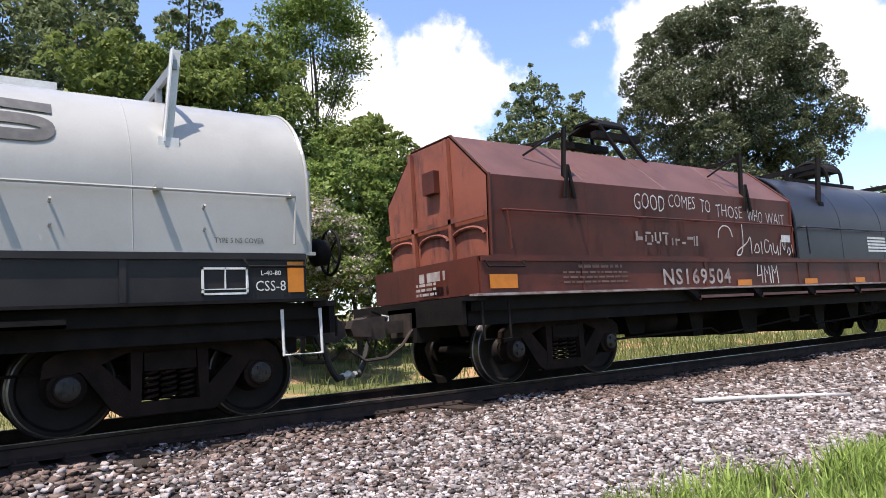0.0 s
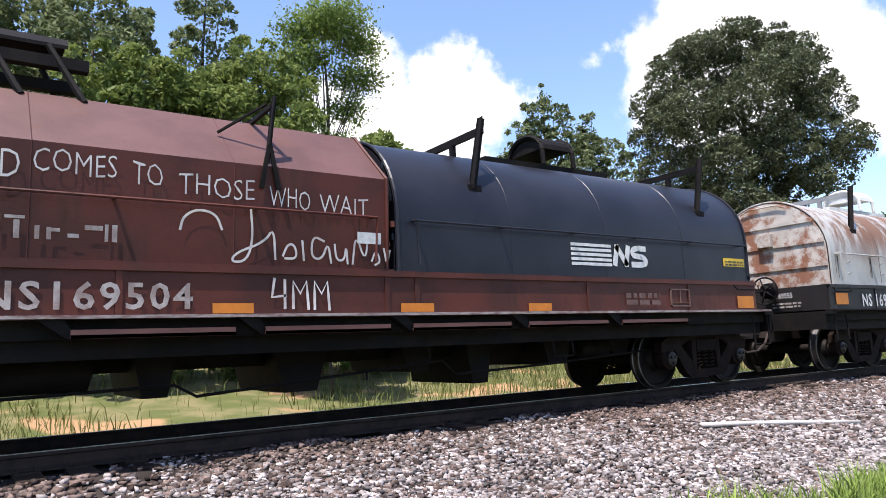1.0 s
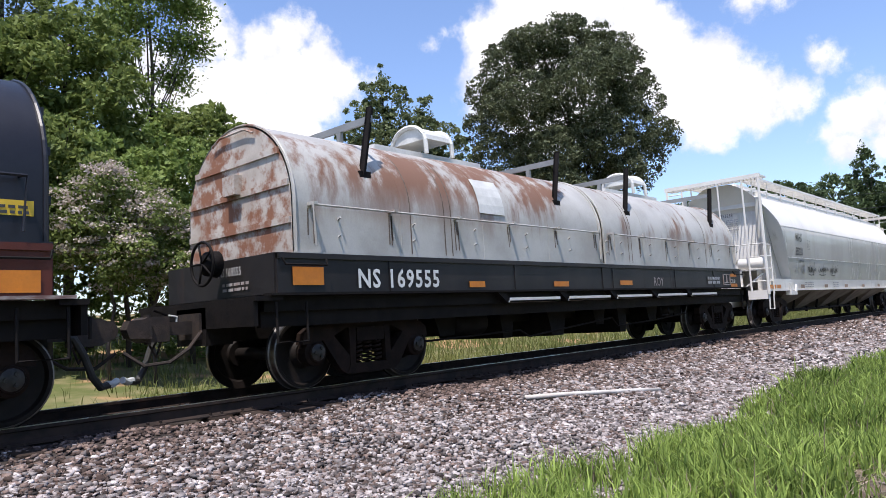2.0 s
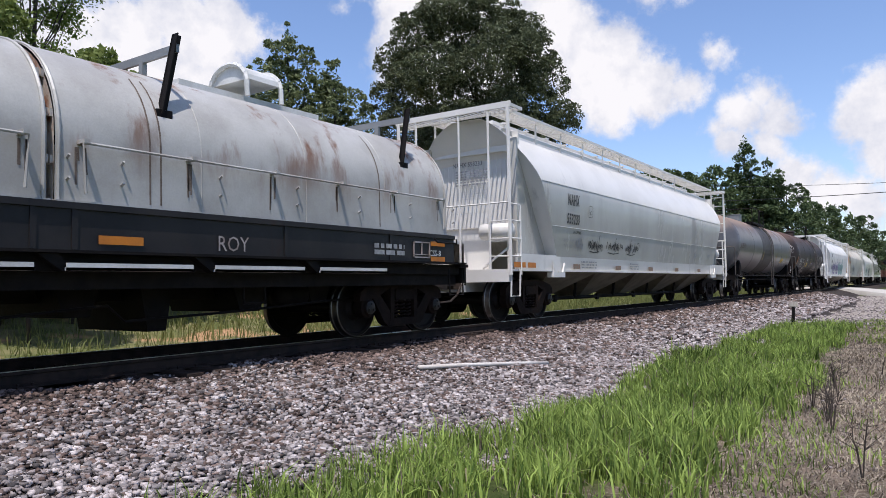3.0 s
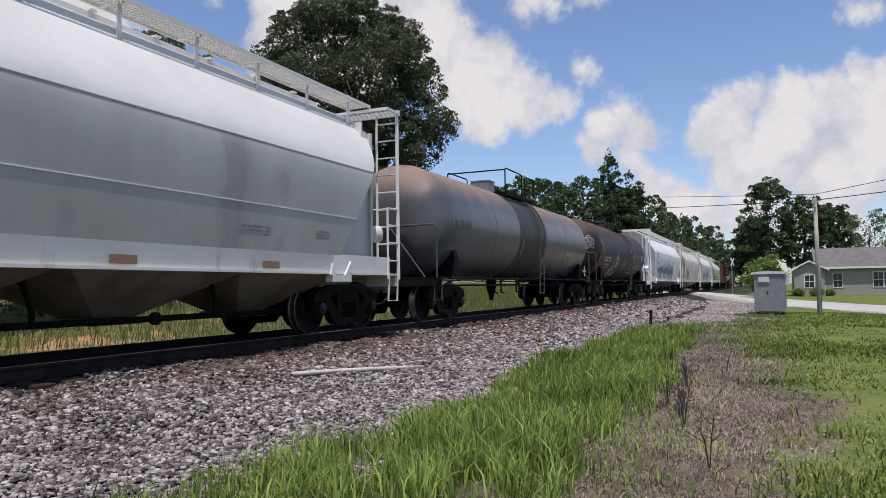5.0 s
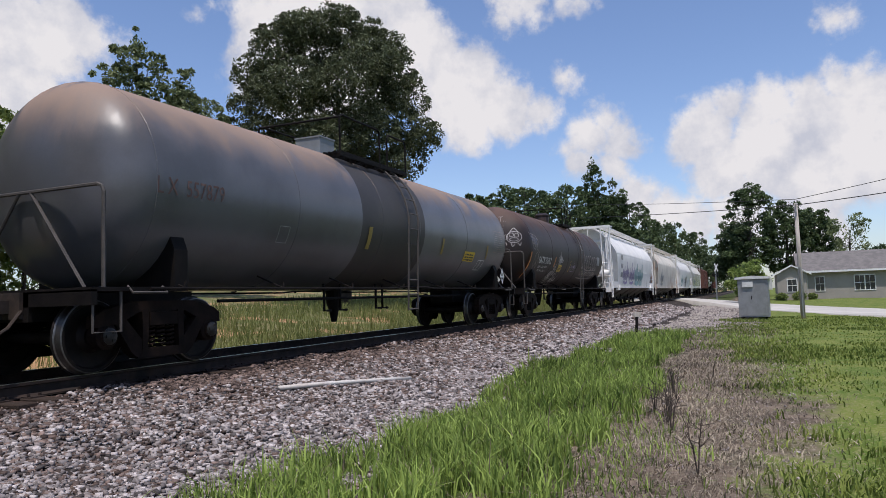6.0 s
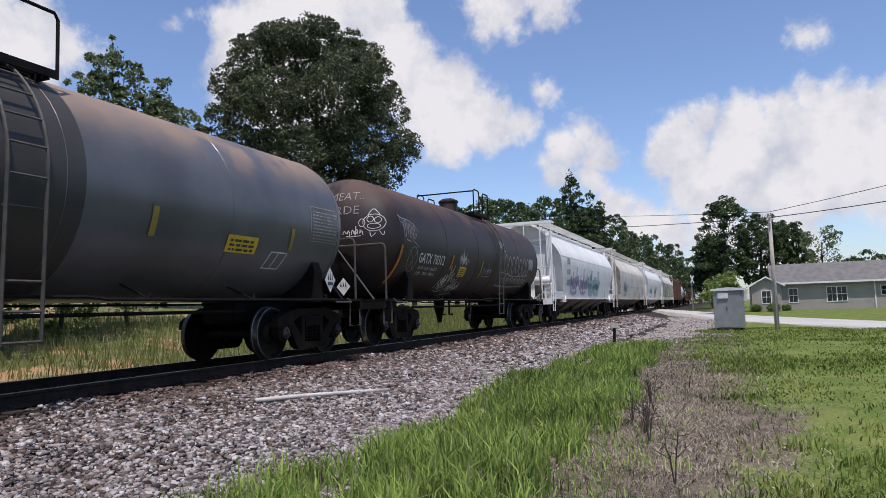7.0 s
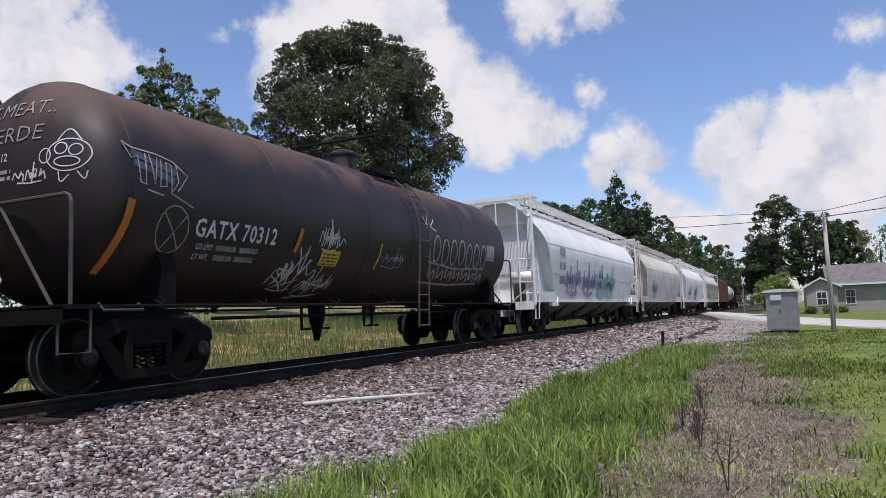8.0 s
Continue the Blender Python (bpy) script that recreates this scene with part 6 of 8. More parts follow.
    soft(part("dome", bm, M["galv"] if band else paint, car, "square grey valve housing" if band else "round valve housing", True))
    bm = bmesh.new()
    for x in (lad, lad + 0.47):
        pts = [(x, -1.46, 0.55), (x, -1.48, 1.2)] + [(x, -(r + 0.10) * math.cos(a), zc + (r + 0.10) * math.sin(a)) for a in np.linspace(-0.1, 1.0, 12)]
        tube(bm, pts, 0.022, 6)
    for z_ in np.arange(0.58, 1.5, 0.32):
        tube(bm, [(lad, -1.47, z_), (lad + 0.47, -1.47, z_)], 0.016, 5)
    for a in np.arange(-0.3, 1.0, 0.22):
        tube(bm, [(lad, -(r + 0.1) * math.cos(a), zc + (r + 0.1) * math.sin(a)), (lad + 0.47, -(r + 0.1) * math.cos(a), zc + (r + 0.1) * math.sin(a))], 0.016, 5)
    part("ladder", bm, M["grey_tube"], car, "curved ladder up the tank side")
    bm = bmesh.new()
    tube(bm, [(-trucks + 1.5, -0.7, 0.86), (trucks - 1.5, -0.7, 0.86)], 0.03, 6)
    lathe(bm, [(0, 0.18), (0.3, 0.16), (0.5, 0.10), (0.72, 0.06)], (-0.6, 0, zc - r + 0.05), (-0.6, 0, 0), 14)
    for x in (-1.9, -1.3, 0.2, 0.5):
        tube(bm, [(x, -0.6, 1.15), (x, -0.6, 0.62), (x + 0.25, -0.6, 0.62)], 0.03, 6)
    part("outlet_valve", bm, M["steel"], car, "bottom outlet and piping")
    truck(car, -trucks)
    truck(car, trucks)
    return car


def build_tanks():
    r, zc = 1.43, 2.46
    t = tank_car(66.9, 7.7, r, zc, 6.55, M["tank"], "weathered grey tank car with a dark spill band and rusty crown", band=(-0.3, 1.22), deck=(-1.8, 1.12), lad=0.1, dome=-1.2)
    s = round_side(r, zc)
    patch(s, 3.80, 4.55, -0.72, -0.44, M["yellow"], t, "placard", "yellow warning plate", d=0.012)
    bars(s, 3.87, -0.69, 0.6, 0.22, 3, M["dark_paint"], t, d=0.016)
    patch(s, -1.47, -1.33, -0.66, -0.2, M["old_yellow"], t, "reflector", "yellow reflective strip", d=0.012)
    patch(s, 2.22, 2.33, -0.6, -0.2, M["old_yellow"], t, "reflector", d=0.012)
    patch(s, 5.42, 5.52, -0.6, -0.2, M["old_yellow"], t, "reflector", d=0.012)
    bars(s, 6.08, -0.33, 0.82, 0.55, 9, M["dull_white"], t, gap=0.62, d=0.012, seed=8)
    strokes([[(6.03, -0.37), (6.94, -0.37), (6.94, 0.26), (6.03, 0.26), (6.03, -0.37)]], s, 0.016, M["dull_white"], t, "stencil_frame")
    strokes([[(4.91, -0.96), (5.36, -0.96), (5.45, -0.65), (5.0, -0.65), (4.91, -0.96)], [(5.13, -0.94), (5.2, -0.67)]], s, 0.025, M["white_paint"], t, "test_stencil")
    strokes([[(-4.33, -0.70), (-4.06, -0.70), (-4.06, -0.42), (-4.33, -0.42), (-4.33, -0.70)]], s, 0.015, M["grey_paint"], t, "stencil_frame")
    letter("L X  557879", s, -7.0, -0.2, 0.32, M["faint"], t, name="faded_lettering", label="rusty orange faded car number", stretch=0.8)
    for i in range(1):
        bm = bmesh.new()
        u, v = 6.66, 1.40
        q = [(u - 0.19, v), (u, v - 0.24), (u + 0.19, v), (u, v + 0.24)]
        bm.faces.new([bm.verts.new((a, -1.42, b)) for a, b in q])
        pl = part("hazard_placard", bm, M["white_paint"], t, "diamond hazard placard, white with a black emblem")
        bm = bmesh.new()
        for k in range(3):
            prism(bm, [(u - 0.09 + 0.07 * k, v + 0.0), (u - 0.05 + 0.07 * k, v), (u - 0.07 + 0.07 * k, v + 0.16 - 0.03 * abs(k - 1))], -1.426, -1.422, "y")
        box(bm, u - 0.09, u + 0.09, -1.426, -1.422, v - 0.1, v - 0.04)
        part("emblem", bm, M["dark_paint"], pl)
    g = tank_car(83.1, 7.0, 1.46, 2.50, 5.72, M["tank_brown"], "brown-black tank car covered in white graffiti")
    s = round_side(1.46, 2.50)
    letter("GATX 70312", s, -5.25, -0.56, 0.35, M["white_paint"], g, weight=0.007, stretch=0.79, label="white stencilled car number")
    letter("LD LMT  191500 LB   86850 KG", s, -5.15, -0.74, 0.12, M["white_paint"], g, stretch=0.78)
    letter("LT WT    71500 LB   33450 KG", s, -5.15, -0.89, 0.12, M["white_paint"], g, stretch=0.78)
    circ = lambda cu, cv, ru, rv, n=16: [(cu + ru * math.cos(a), cv + rv * math.sin(a)) for a in np.linspace(0, 6.283, n)]
    strokes([[(-6.50, -1.2), (-6.44, -0.85), (-6.36, -0.5), (-6.32, -0.2)]], s, 0.11, M["orange"], g, "reflector", "curved orange reflective strip", d=0.014)
    strokes([[(-3.05, -0.65), (-2.96, -0.25)]], s, 0.09, M["orange"], g, "reflector", d=0.014)
    strokes([[(-0.46, -0.82), (-0.40, -0.3)]], s, 0.04, M["yellow"], g, "reflector", d=0.014)
    patch(s, -2.30, -1.75, -0.84, -0.55, M["yellow"], g, "placard", "yellow warning plate", d=0.012)
    bars(s, -2.25, -0.82, 0.45, 0.24, 4, M["dark_paint"], g, d=0.016)
    strokes([circ(-5.62, -0.52, 0.26, 0.32), [(-5.8, -0.3), (-5.6, -0.55), (-5.42, -0.3)], [(-5.6, -0.55), (-5.75, -0.8)], [(-5.6, -0.55), (-5.45, -0.78)]], s, 0.018, M["dull_white"], g, label="white marker doodle")
    tag = [[(-6.42, 0.5), (-6.3, 0.44), (-5.92, 0.42), (-5.66, 0.36), (-5.44, 0.2), (-5.58, 0.02), (-5.62, -0.02)], [(-6.42, 0.5), (-6.32, 0.3), (-6.22, 0.34), (-6.2, 0.02), (-6.12, 0.0), (-6.1, 0.4)], [(-6.04, 0.4), (-5.98, 0.02), (-5.92, 0.38)], [(-5.86, 0.36), (-5.9, 0.0), (-5.8, 0.02), (-5.78, 0.34), (-5.7, 0.3), (-5.72, -0.06)], [(-5.62, 0.32), (-5.6, 0.1), (-5.72, -0.06), (-5.5, -0.14), (-5.34, -0.2)], [(-6.1, -0.06), (-5.85, -0.1)]]
    for line in tag:
        strokes([line], s, 0.02, M["dull_white"], g, label="white and blue spray tag")
    strokes([[(-6.3, 0.38), (-5.62, 0.22)], [(-6.28, 0.26), (-5.66, 0.1)]], s, 0.09, M["tag_blue"], g, label="dull blue spray fill", d=0.004)
    spikes = [[(-3.2, -1.3), (-3.0, -0.8), (-2.9, -1.0), (-2.7, -0.62), (-2.65, -0.95), (-2.5, -0.75)], [(-3.25, -0.95), (-2.85, -1.0), (-3.1, -1.35), (-2.6, -1.15)], [(-2.9, -0.55), (-2.75, -0.85)], [(-3.3, -1.1), (-3.05, -1.22), (-2.8, -1.45)]]
    strokes(spikes, s, 0.028, M["chalk"], g, label="angular white spray tag")
    strokes([[(-2.35, -0.5), (-2.3, -0.18), (-2.22, -0.45), (-2.12, -0.1), (-2.05, -0.45), (-1.92, -0.15), (-1.9, -0.5)], [(-2.3, -0.35), (-1.85, -0.3)], [(-2.45, -1.5), (-2.25, -1.05), (-2.15, -1.35), (-1.95, -1.0), (-1.9, -1.4), (-1.6, -1.1)], [(-2.4, -1.2), (-1.7, -1.3)], [(-2.5, -1.65), (-1.6, -1.5)]], s, 0.032, M["chalk"], g, label="spiky white spray tag")
    for u, v, w, h, seed in ((-3.3, -1.32, 0.85, 0.6, 51), (-2.45, -1.5, 0.85, 0.5, 52), (-2.4, -0.5, 0.6, 0.36, 53)):
        strokes(tag_scribble(u, v, w, h, seed, 4), s, 0.026, M["chalk"], g, label="jagged white spray tag", d=0.008)
    strokes(tag_scribble(-0.35, -0.72, 1.1, 0.3, 45, 6), s, 0.018, M["purple"], g, label="faint purple tag")
    rnd = random.Random(46)
    for k in range(7):
        cu = 1.95 + k * 0.46
        strokes([circ(cu + 0.1, -0.28 + rnd.uniform(-0.05, 0.05), 0.17, 0.30, 14)], s, 0.055, M["dull_white"], g, label="faded white bubble letter")
        strokes([rounded([(cu - 0.12, -0.62), (cu + 0.05, -0.98), (cu + 0.2, -0.66), (cu + 0.36, -0.98)], 2)], s, 0.07, M["dull_white"], g, label="faded white bubble letter", d=0.008)
    strokes([[(1.7, -0.55), (3.2, -0.66), (5.0, -0.58)]], s, 0.05, M["dull_white"], g, d=0.01)
    strokes([[(1.66, -1.06), (3.2, -1.10), (4.9, -1.02)]], s, 0.06, M["dull_white"], g, d=0.01)
    strokes([[(1.45, 0.45), (1.55, 0.2), (1.65, 0.5), (1.75, 0.25), (1.95, 0.42)], [(1.5, 0.3), (2.0, 0.15)]], s, 0.03, M["chalk"], g, label="small white tag")
    patch(s, 5.0, 5.55, -0.35, 0.05, M["grey_paint"], g, "placard", "small grey data plate", d=0.012)

    def hd(u, v, d=0.012):
        """The left head of the tank: u to the near side, v up."""
        q = min(0.999, math.hypot(u, v) / 1.46) ** (1 / 0.85)
        return (-7.0 + 0.72 * (1 - math.sqrt(1 - q * q)) - d, -u, 2.50 + v)

    letter("T.MEAT..", hd, -0.35, 0.86, 0.27, M["dull_white"], g, name="graffiti", stretch=1.05, label="white hand-painted words", weight=-0.003)
    letter("VERDE", hd, -0.3, 0.52, 0.28, M["dull_white"], g, name="graffiti", stretch=1.15, weight=-0.003)
    letter("70312", hd, -0.15, 0.29, 0.14, M["white_paint"], g, stretch=0.9)
    bars(hd, -0.12, 0.06, 0.35, 0.16, 2, M["dull_white"], g)
    face = [circ(0.98, 0.30, 0.24, 0.2), circ(0.90, 0.38, 0.07, 0.07), circ(1.06, 0.36, 0.07, 0.07), circ(0.98, 0.22, 0.14, 0.06), [(0.85, 0.48), (0.95, 0.66), (1.1, 0.48)], circ(0.72, 0.3, 0.07, 0.09), [(0.9, 0.1), (0.92, -0.05), (1.02, 0.06)], [(1.1, 0.1), (1.18, -0.02), (1.2, 0.1)]]
    strokes([rounded(f, 2) for f in face], hd, 0.014, M["chalk"], g, label="white line drawing")
    strokes(tag_scribble(0.3, 0.02, 0.5, 0.16, 48, 5), hd, 0.018, M["chalk"], g, label="white tag")
    bm = bmesh.new()
    bm.faces.new([bm.verts.new((-7.32, -0.44 - a, 1.35 + b)) for a, b in ((-0.17, 0), (0, -0.2), (0.17, 0), (0, 0.2))])
    pl = part("hazard_placard", bm, M["white_paint"], g, "diamond hazard placard, white with a black emblem")
    bm = bmesh.new()
    for k in range(3):
        prism(bm, [(-0.52 + 0.06 * k, 1.35), (-0.48 + 0.06 * k, 1.35), (-0.50 + 0.06 * k, 1.47)], -7.328, -7.324)
    part("emblem", bm, M["dark_paint"], pl)
    brake_wheel(g, -7.2, 0.55, 1.5, M["steel"])


def box_car(xc, half, paint, label):
    """Far freight car of plain ribbed sides."""
    car = empty("box_car", pose(xc, TRACK, 0), label, "railcar", "cars of the train")
    CARS.append((car, xc))
    bm = bmesh.new()
    prism(bm, [(-1.5, 1.05), (-1.5, 3.9), (-1.2, 4.15), (1.2, 4.15), (1.5, 3.9), (1.5, 1.05)], -half, half)
    for x in np.linspace(-half + 0.4, half - 0.4, 13):
        for s in (-1, 1):
            box(bm, x - 0.06, x + 0.06, s * 1.5 - 0.05, s * 1.5 + 0.05, 1.08, 3.85)
    part("body", bm, paint, car, "ribbed steel sides")
    bm = bmesh.new()
    box(bm, -half - 0.2, half + 0.2, -0.3, 0.3, 0.68, 1.05)
    part("centre_sill", bm, M["steel"], car)
    for w in (-1, 1):
        coupling(car, w * half, w)
        truck(car, w * (half - 1.7), False)
    return car


build_coil_cars()
build_hoppers()
build_tanks()
box_car(178.0, 8.2, M["brown_car"], "brown-red ribbed freight car")
tank_car(196.0, 7.7, 1.43, 2.46, 6.3, M["hopper_white"], "white tank car far down the train")
box_car(214.0, 8.2, M["brown_car"], "brown-red ribbed freight car")


# trees and shrubs
def leaves(name, centres, size, material, parent=None, droop=0.25, aspect=0.6):
    """A folded leaf (two triangles' pairs) at every centre, turned at random."""
    n = len(centres)
    a, b, c = rng.uniform(0, 2 * np.pi, n), rng.normal(0, 0.7, n) - droop, rng.uniform(-0.9, 0.9, n)
    s = size * rng.uniform(0.6, 1.35, n)
    d = np.stack([np.cos(a) * np.cos(b), np.sin(a) * np.cos(b), np.sin(b)], -1)
    side = np.stack([-np.sin(a), np.cos(a), np.zeros(n)], -1)
    up = np.cross(d, side)
    side = side * np.cos(c)[:, None] + up * np.sin(c)[:, None]
    w = (s * aspect * 0.5)[:, None]
    L = s[:, None]
    p0 = centres - d * L * 0.5
    p2 = centres + d * L * 0.5
    p1 = centres + side * w
    p3 = centres - side * w
    v = np.stack([p0, p1, p2, p3], 1).reshape(-1, 3)
    f = np.arange(n * 4).reshape(n, 4)
    return raw(name, v, f, material, parent)


def cloud_points(lobes, n, shell=0.55, clump=0.0, ragged=0.07):
    """Points in the outer part of ellipsoid lobes (x, y, z, rx, ry, rz), gathered in small clumps."""
    lobes = np.array(lobes, float)
    wgt = lobes[:, 3] * lobes[:, 4] + lobes[:, 3] * lobes[:, 5]
    k = rng.choice(len(lobes), n, p=wgt / wgt.sum())
    d = rng.normal(size=(n, 3))
    d /= np.linalg.norm(d, axis=1)[:, None]
    r = rng.uniform(shell ** 3, 1, n) ** (1 / 3) * (1 + rng.normal(0, ragged, n))
    p = lobes[k, :3] + d * lobes[k, 3:] * r[:, None]
    if clump:
        m = max(1, n // 14)
        seeds = p[rng.integers(0, n, m)]
        p = seeds[rng.integers(0, m, n)] + rng.normal(0, clump, (n, 3))
    return p


def crown_points(lobes, n, radius, per=70):
    """Leaves in tufts of that radius set on the outside of the lobes, with a thin filling inside."""
    lobes = np.array(lobes, float)
    wgt = lobes[:, 3] * lobes[:, 4] + lobes[:, 3] * lobes[:, 5]
    wgt /= wgt.sum()
    fill = int(n * 0.2)
    m = max(8, (n - fill) // per)
    k = rng.choice(len(lobes), m * 4, p=wgt)
    d = rng.normal(size=(m * 4, 3))
    d /= np.linalg.norm(d, axis=1)[:, None]
    c = lobes[k, :3] + d * lobes[k, 3:] * rng.uniform(0.78, 1.0, m * 4)[:, None]
    deep = np.ones(m * 4)
    for lb in lobes:
        deep = np.minimum(deep, np.linalg.norm((c - lb[:3]) / lb[3:], axis=1))
    good = np.flatnonzero(deep > 0.72)[:m]
    c, d = c[good], d[good]
    j = rng.integers(0, len(c), n - fill)
    out = rng.normal(size=(n - fill, 3)) + d[j] * 0.7 + np.array([0, 0, 0.45])
    out /= np.linalg.norm(out, axis=1)[:, None]
    tuft = radius * rng.uniform(0.55, 1.35, len(c))
    p = c[j] + out * (tuft[j] * rng.uniform(0.25, 1.0, n - fill) ** 0.5)[:, None] * np.array([1, 1, 0.72])
    k = rng.choice(len(lobes), fill, p=wgt)
    d = rng.normal(size=(fill, 3))
    d /= np.linalg.norm(d, axis=1)[:, None]
    inner = lobes[k, :3] + d * lobes[k, 3:] * rng.uniform(0.3, 0.85, fill)[:, None]
    return np.concatenate([p, inner])


def tree(name, x, y, height, lobes, n_leaf, leaf, material, label, trunk_r=0.25, clump=0.35, shell=0.5, lean=(0, 0), bare=0.25, ragged=0.07, category="tree", aspect=0.55, limbs=14):
    """Tapered trunk, limbs reaching into the lobes, and a crown of separate leaves."""
    z = float(ground_z(x, y))
    t = empty(name, pose(x, y, z), label, category)
    bm = bmesh.new()
    rnd = random.Random(int(x * 13 + y * 7 + height))
    top = Vector((lean[0], lean[1], height * 0.9))
    pts = [Vector((0, 0, -0.2))] + [top * k + Vector((rnd.uniform(-0.15, 0.15), rnd.uniform(-0.15, 0.15), 0)) * (1 if k < 1 else 0) for k in (0.2, 0.4, 0.6, 0.8, 1.0)]
    tube(bm, pts, trunk_r, 8, 0.03)
    for i in range(limbs):
        lb = lobes[rnd.randrange(len(lobes))]
        end = Vector((lb[0] + rnd.uniform(-0.6, 0.6) * lb[3], lb[1] + rnd.uniform(-0.6, 0.6) * lb[4], lb[2] + rnd.uniform(-0.3, 0.7) * lb[5]))
        k = max(bare, min(0.85, end.z / height * 0.75))
        start = top * k
        mid = (start + end) / 2 + Vector((0, 0, -0.06 * (end - start).length))
        tube(bm, [start, mid, end], trunk_r * 0.35 * (1.1 - k), 5, 0.012, caps=False)
    part("trunk", bm, M["bark"], t, "", smooth=True)
    # feathery crowns scatter, the others gather in tufts
    pts = cloud_points(lobes, n_leaf, shell, clump, ragged) if ragged >= 0.15 else crown_points(lobes, n_leaf, clump * 2.1)
    leaves("crown", pts, leaf, material, t, aspect=aspect)
    return t


def lobes_round(h0, h1, r, n, seed, top=0.6):
    """Lobes that fill a round-headed crown from height h0 to h1."""
    rnd = random.Random(seed)
    out = [(0, 0, (h0 + h1) / 2, r * 0.74, r * 0.74, (h1 - h0) * 0.46)]
    n = int(n * 1.9)
    for i in range(n):
        u = (i + 0.5) / n
        z = h0 + (h1 - h0) * (0.12 + 0.8 * u)
        env = r * math.sqrt(max(0.05, 1 - ((z - (h0 + h1) / 2 + (0.08 * (h1 - h0))) / ((h1 - h0) * 0.56)) ** 2))
        a = i * 2.4 + rnd.uniform(-0.4, 0.4)
        q = env * rnd.uniform(0.6, 0.84)
        s = r * rnd.uniform(0.2, 0.34)
        out.append((math.cos(a) * q, math.sin(a) * q, z, s, s, s * rnd.uniform(0.7, 1.0)))
    return out


def lobes_cone(h0, h1, r, n, seed):
    rnd = random.Random(seed)
    out = []
    for i in range(n):
        u = (i + 0.5) / n
        z = h0 + (h1 - h0) * u
        env = r * (1 - u) ** 0.8 + 0.12
        a = i * 2.4 + rnd.uniform(-0.5, 0.5)
        out.append((math.cos(a) * env * 0.55, math.sin(a) * env * 0.55, z, env * 0.55, env * 0.55, (h1 - h0) / n * 1.3 + 0.15))
    return out


def polar(az, dist):
    return dist * math.sin(radians(az)), dist * math.cos(radians(az))


def build_trees():
    x, y = polar(58.7, 40)
    gz = float(ground_z(x, y))
    # masses of the crown: across the view, height, radius; some stand forward of the rest
    masses = [(-1.23, 15.6, 1.77), (-3.17, 14.6, 1.76), (1.68, 15.1, 1.63), (3.0, 13.9, 1.41), (-4.6, 13.6, 1.27), (-4.95, 11.5, 1.2), (4.0, 12.4, 1.15), (4.6, 10.1, 1.15), (-2.6, 12.0, 2.9), (0.6, 12.3, 2.9), (2.4, 10.5, 2.4), (-0.75, 9.4, 2.9), (-3.8, 9.6, 2.1), (3.4, 8.6, 1.3), (-2.7, 7.7, 1.95), (0.1, 6.8, 2.3), (0.1, 16.4, 1.17), (-2.3, 15.9, 1.2), (2.4, 15.2, 1.25)]
    rnd = random.Random(5)
    lb = [(a * 0.52, -a * 0.854, h - gz, r, r, r * 0.95) for a, h, r in masses]
    for a, h, r in masses * 2:
        q, dep = r * rnd.uniform(0.4, 0.6), -rnd.uniform(0.6, 1.15) * math.sqrt(max(1.0, 26 - a * a)) * (0.8 if h < 14 else 0.4)
        a, h = a * 0.85 + rnd.uniform(-0.9, 0.9), h - 0.4 + rnd.uniform(-0.9, 0.7)
        lb.append((a * 0.52 + dep * 0.854, -a * 0.854 + dep * 0.52, h - gz, q, q, q))
    tree("oak_tree", x, y, 16.5, lb, 150000, 0.165, M["leaf_dark"], "large dark green broadleaf tree with a dense round crown", 0.4, clump=0.21)
    x, y = polar(43.3, 46)
    tree("locust_tree", x, y, 15.6, lobes_cone(6.5, 15.9, 5.8, 26, 2), 40000, 0.25, M["leaf_blue"], "slender grey-green tree with feathery upswept branches", 0.22, clump=0.15)
    x, y = polar(46.9, 46)
    tree("locust_tree", x, y, 13.6, lobes_cone(5.5, 13.8, 5.4, 24, 4), 32000, 0.25, M["leaf_blue"], "slender grey-green tree with feathery upswept branches", 0.2, clump=0.15)
    # airy tree rising above the hedge
    x, y = polar(25.2, 26)
    lb = [(0.3, -0.2, 12.5, 1.4, 1.4, 0.6), (-0.9, 0.3, 12.0, 0.9, 0.9, 0.35), (1.3, -0.3, 11.7, 0.9, 0.9, 0.35), (-0.7, 0.2, 11.0, 1.0, 1.0, 0.35), (1.2, -0.3, 10.4, 1.0, 1.0, 0.35), (-1.1, 0.3, 9.9, 0.9, 0.9, 0.3), (0.9, 0, 9.2, 0.7, 0.7, 0.35), (-0.7, 0, 8.5, 0.6, 0.6, 0.3), (0.5, 0, 7.6, 0.8, 0.8, 0.5), (-0.3, 0, 6.4, 1.3, 1.3, 1.0)]
    tree("acacia_tree", x, y, 12.8, lb, 24000, 0.14, M["leaf_bright"], "tall airy tree with layered bright green foliage", 0.17, clump=0.22, shell=0.2, ragged=0.2)
    for az, d, h, r, mt, n, seed in ((2.5, 27, 14.5, 3.2, "leaf_blue", 34000, 11), (7.6, 25, 12.6, 2.8, "leaf_blue", 24000, 12), (15.8, 26, 14.6, 1.6, "leaf_blue", 12000, 13), (19.8, 23, 10.2, 2.4, "leaf_mid", 26000, 14), (10.5, 22, 9.3, 2.4, "leaf_mid", 24000, 15), (14.5, 22, 9.0, 2.3, "leaf_mid", 22000, 18), (-4, 25, 14, 3.0, "leaf_mid", 12000, 16), (28.8, 25, 8.0, 1.9, "leaf_mid", 16000, 17)):
        x, y = polar(az, d)
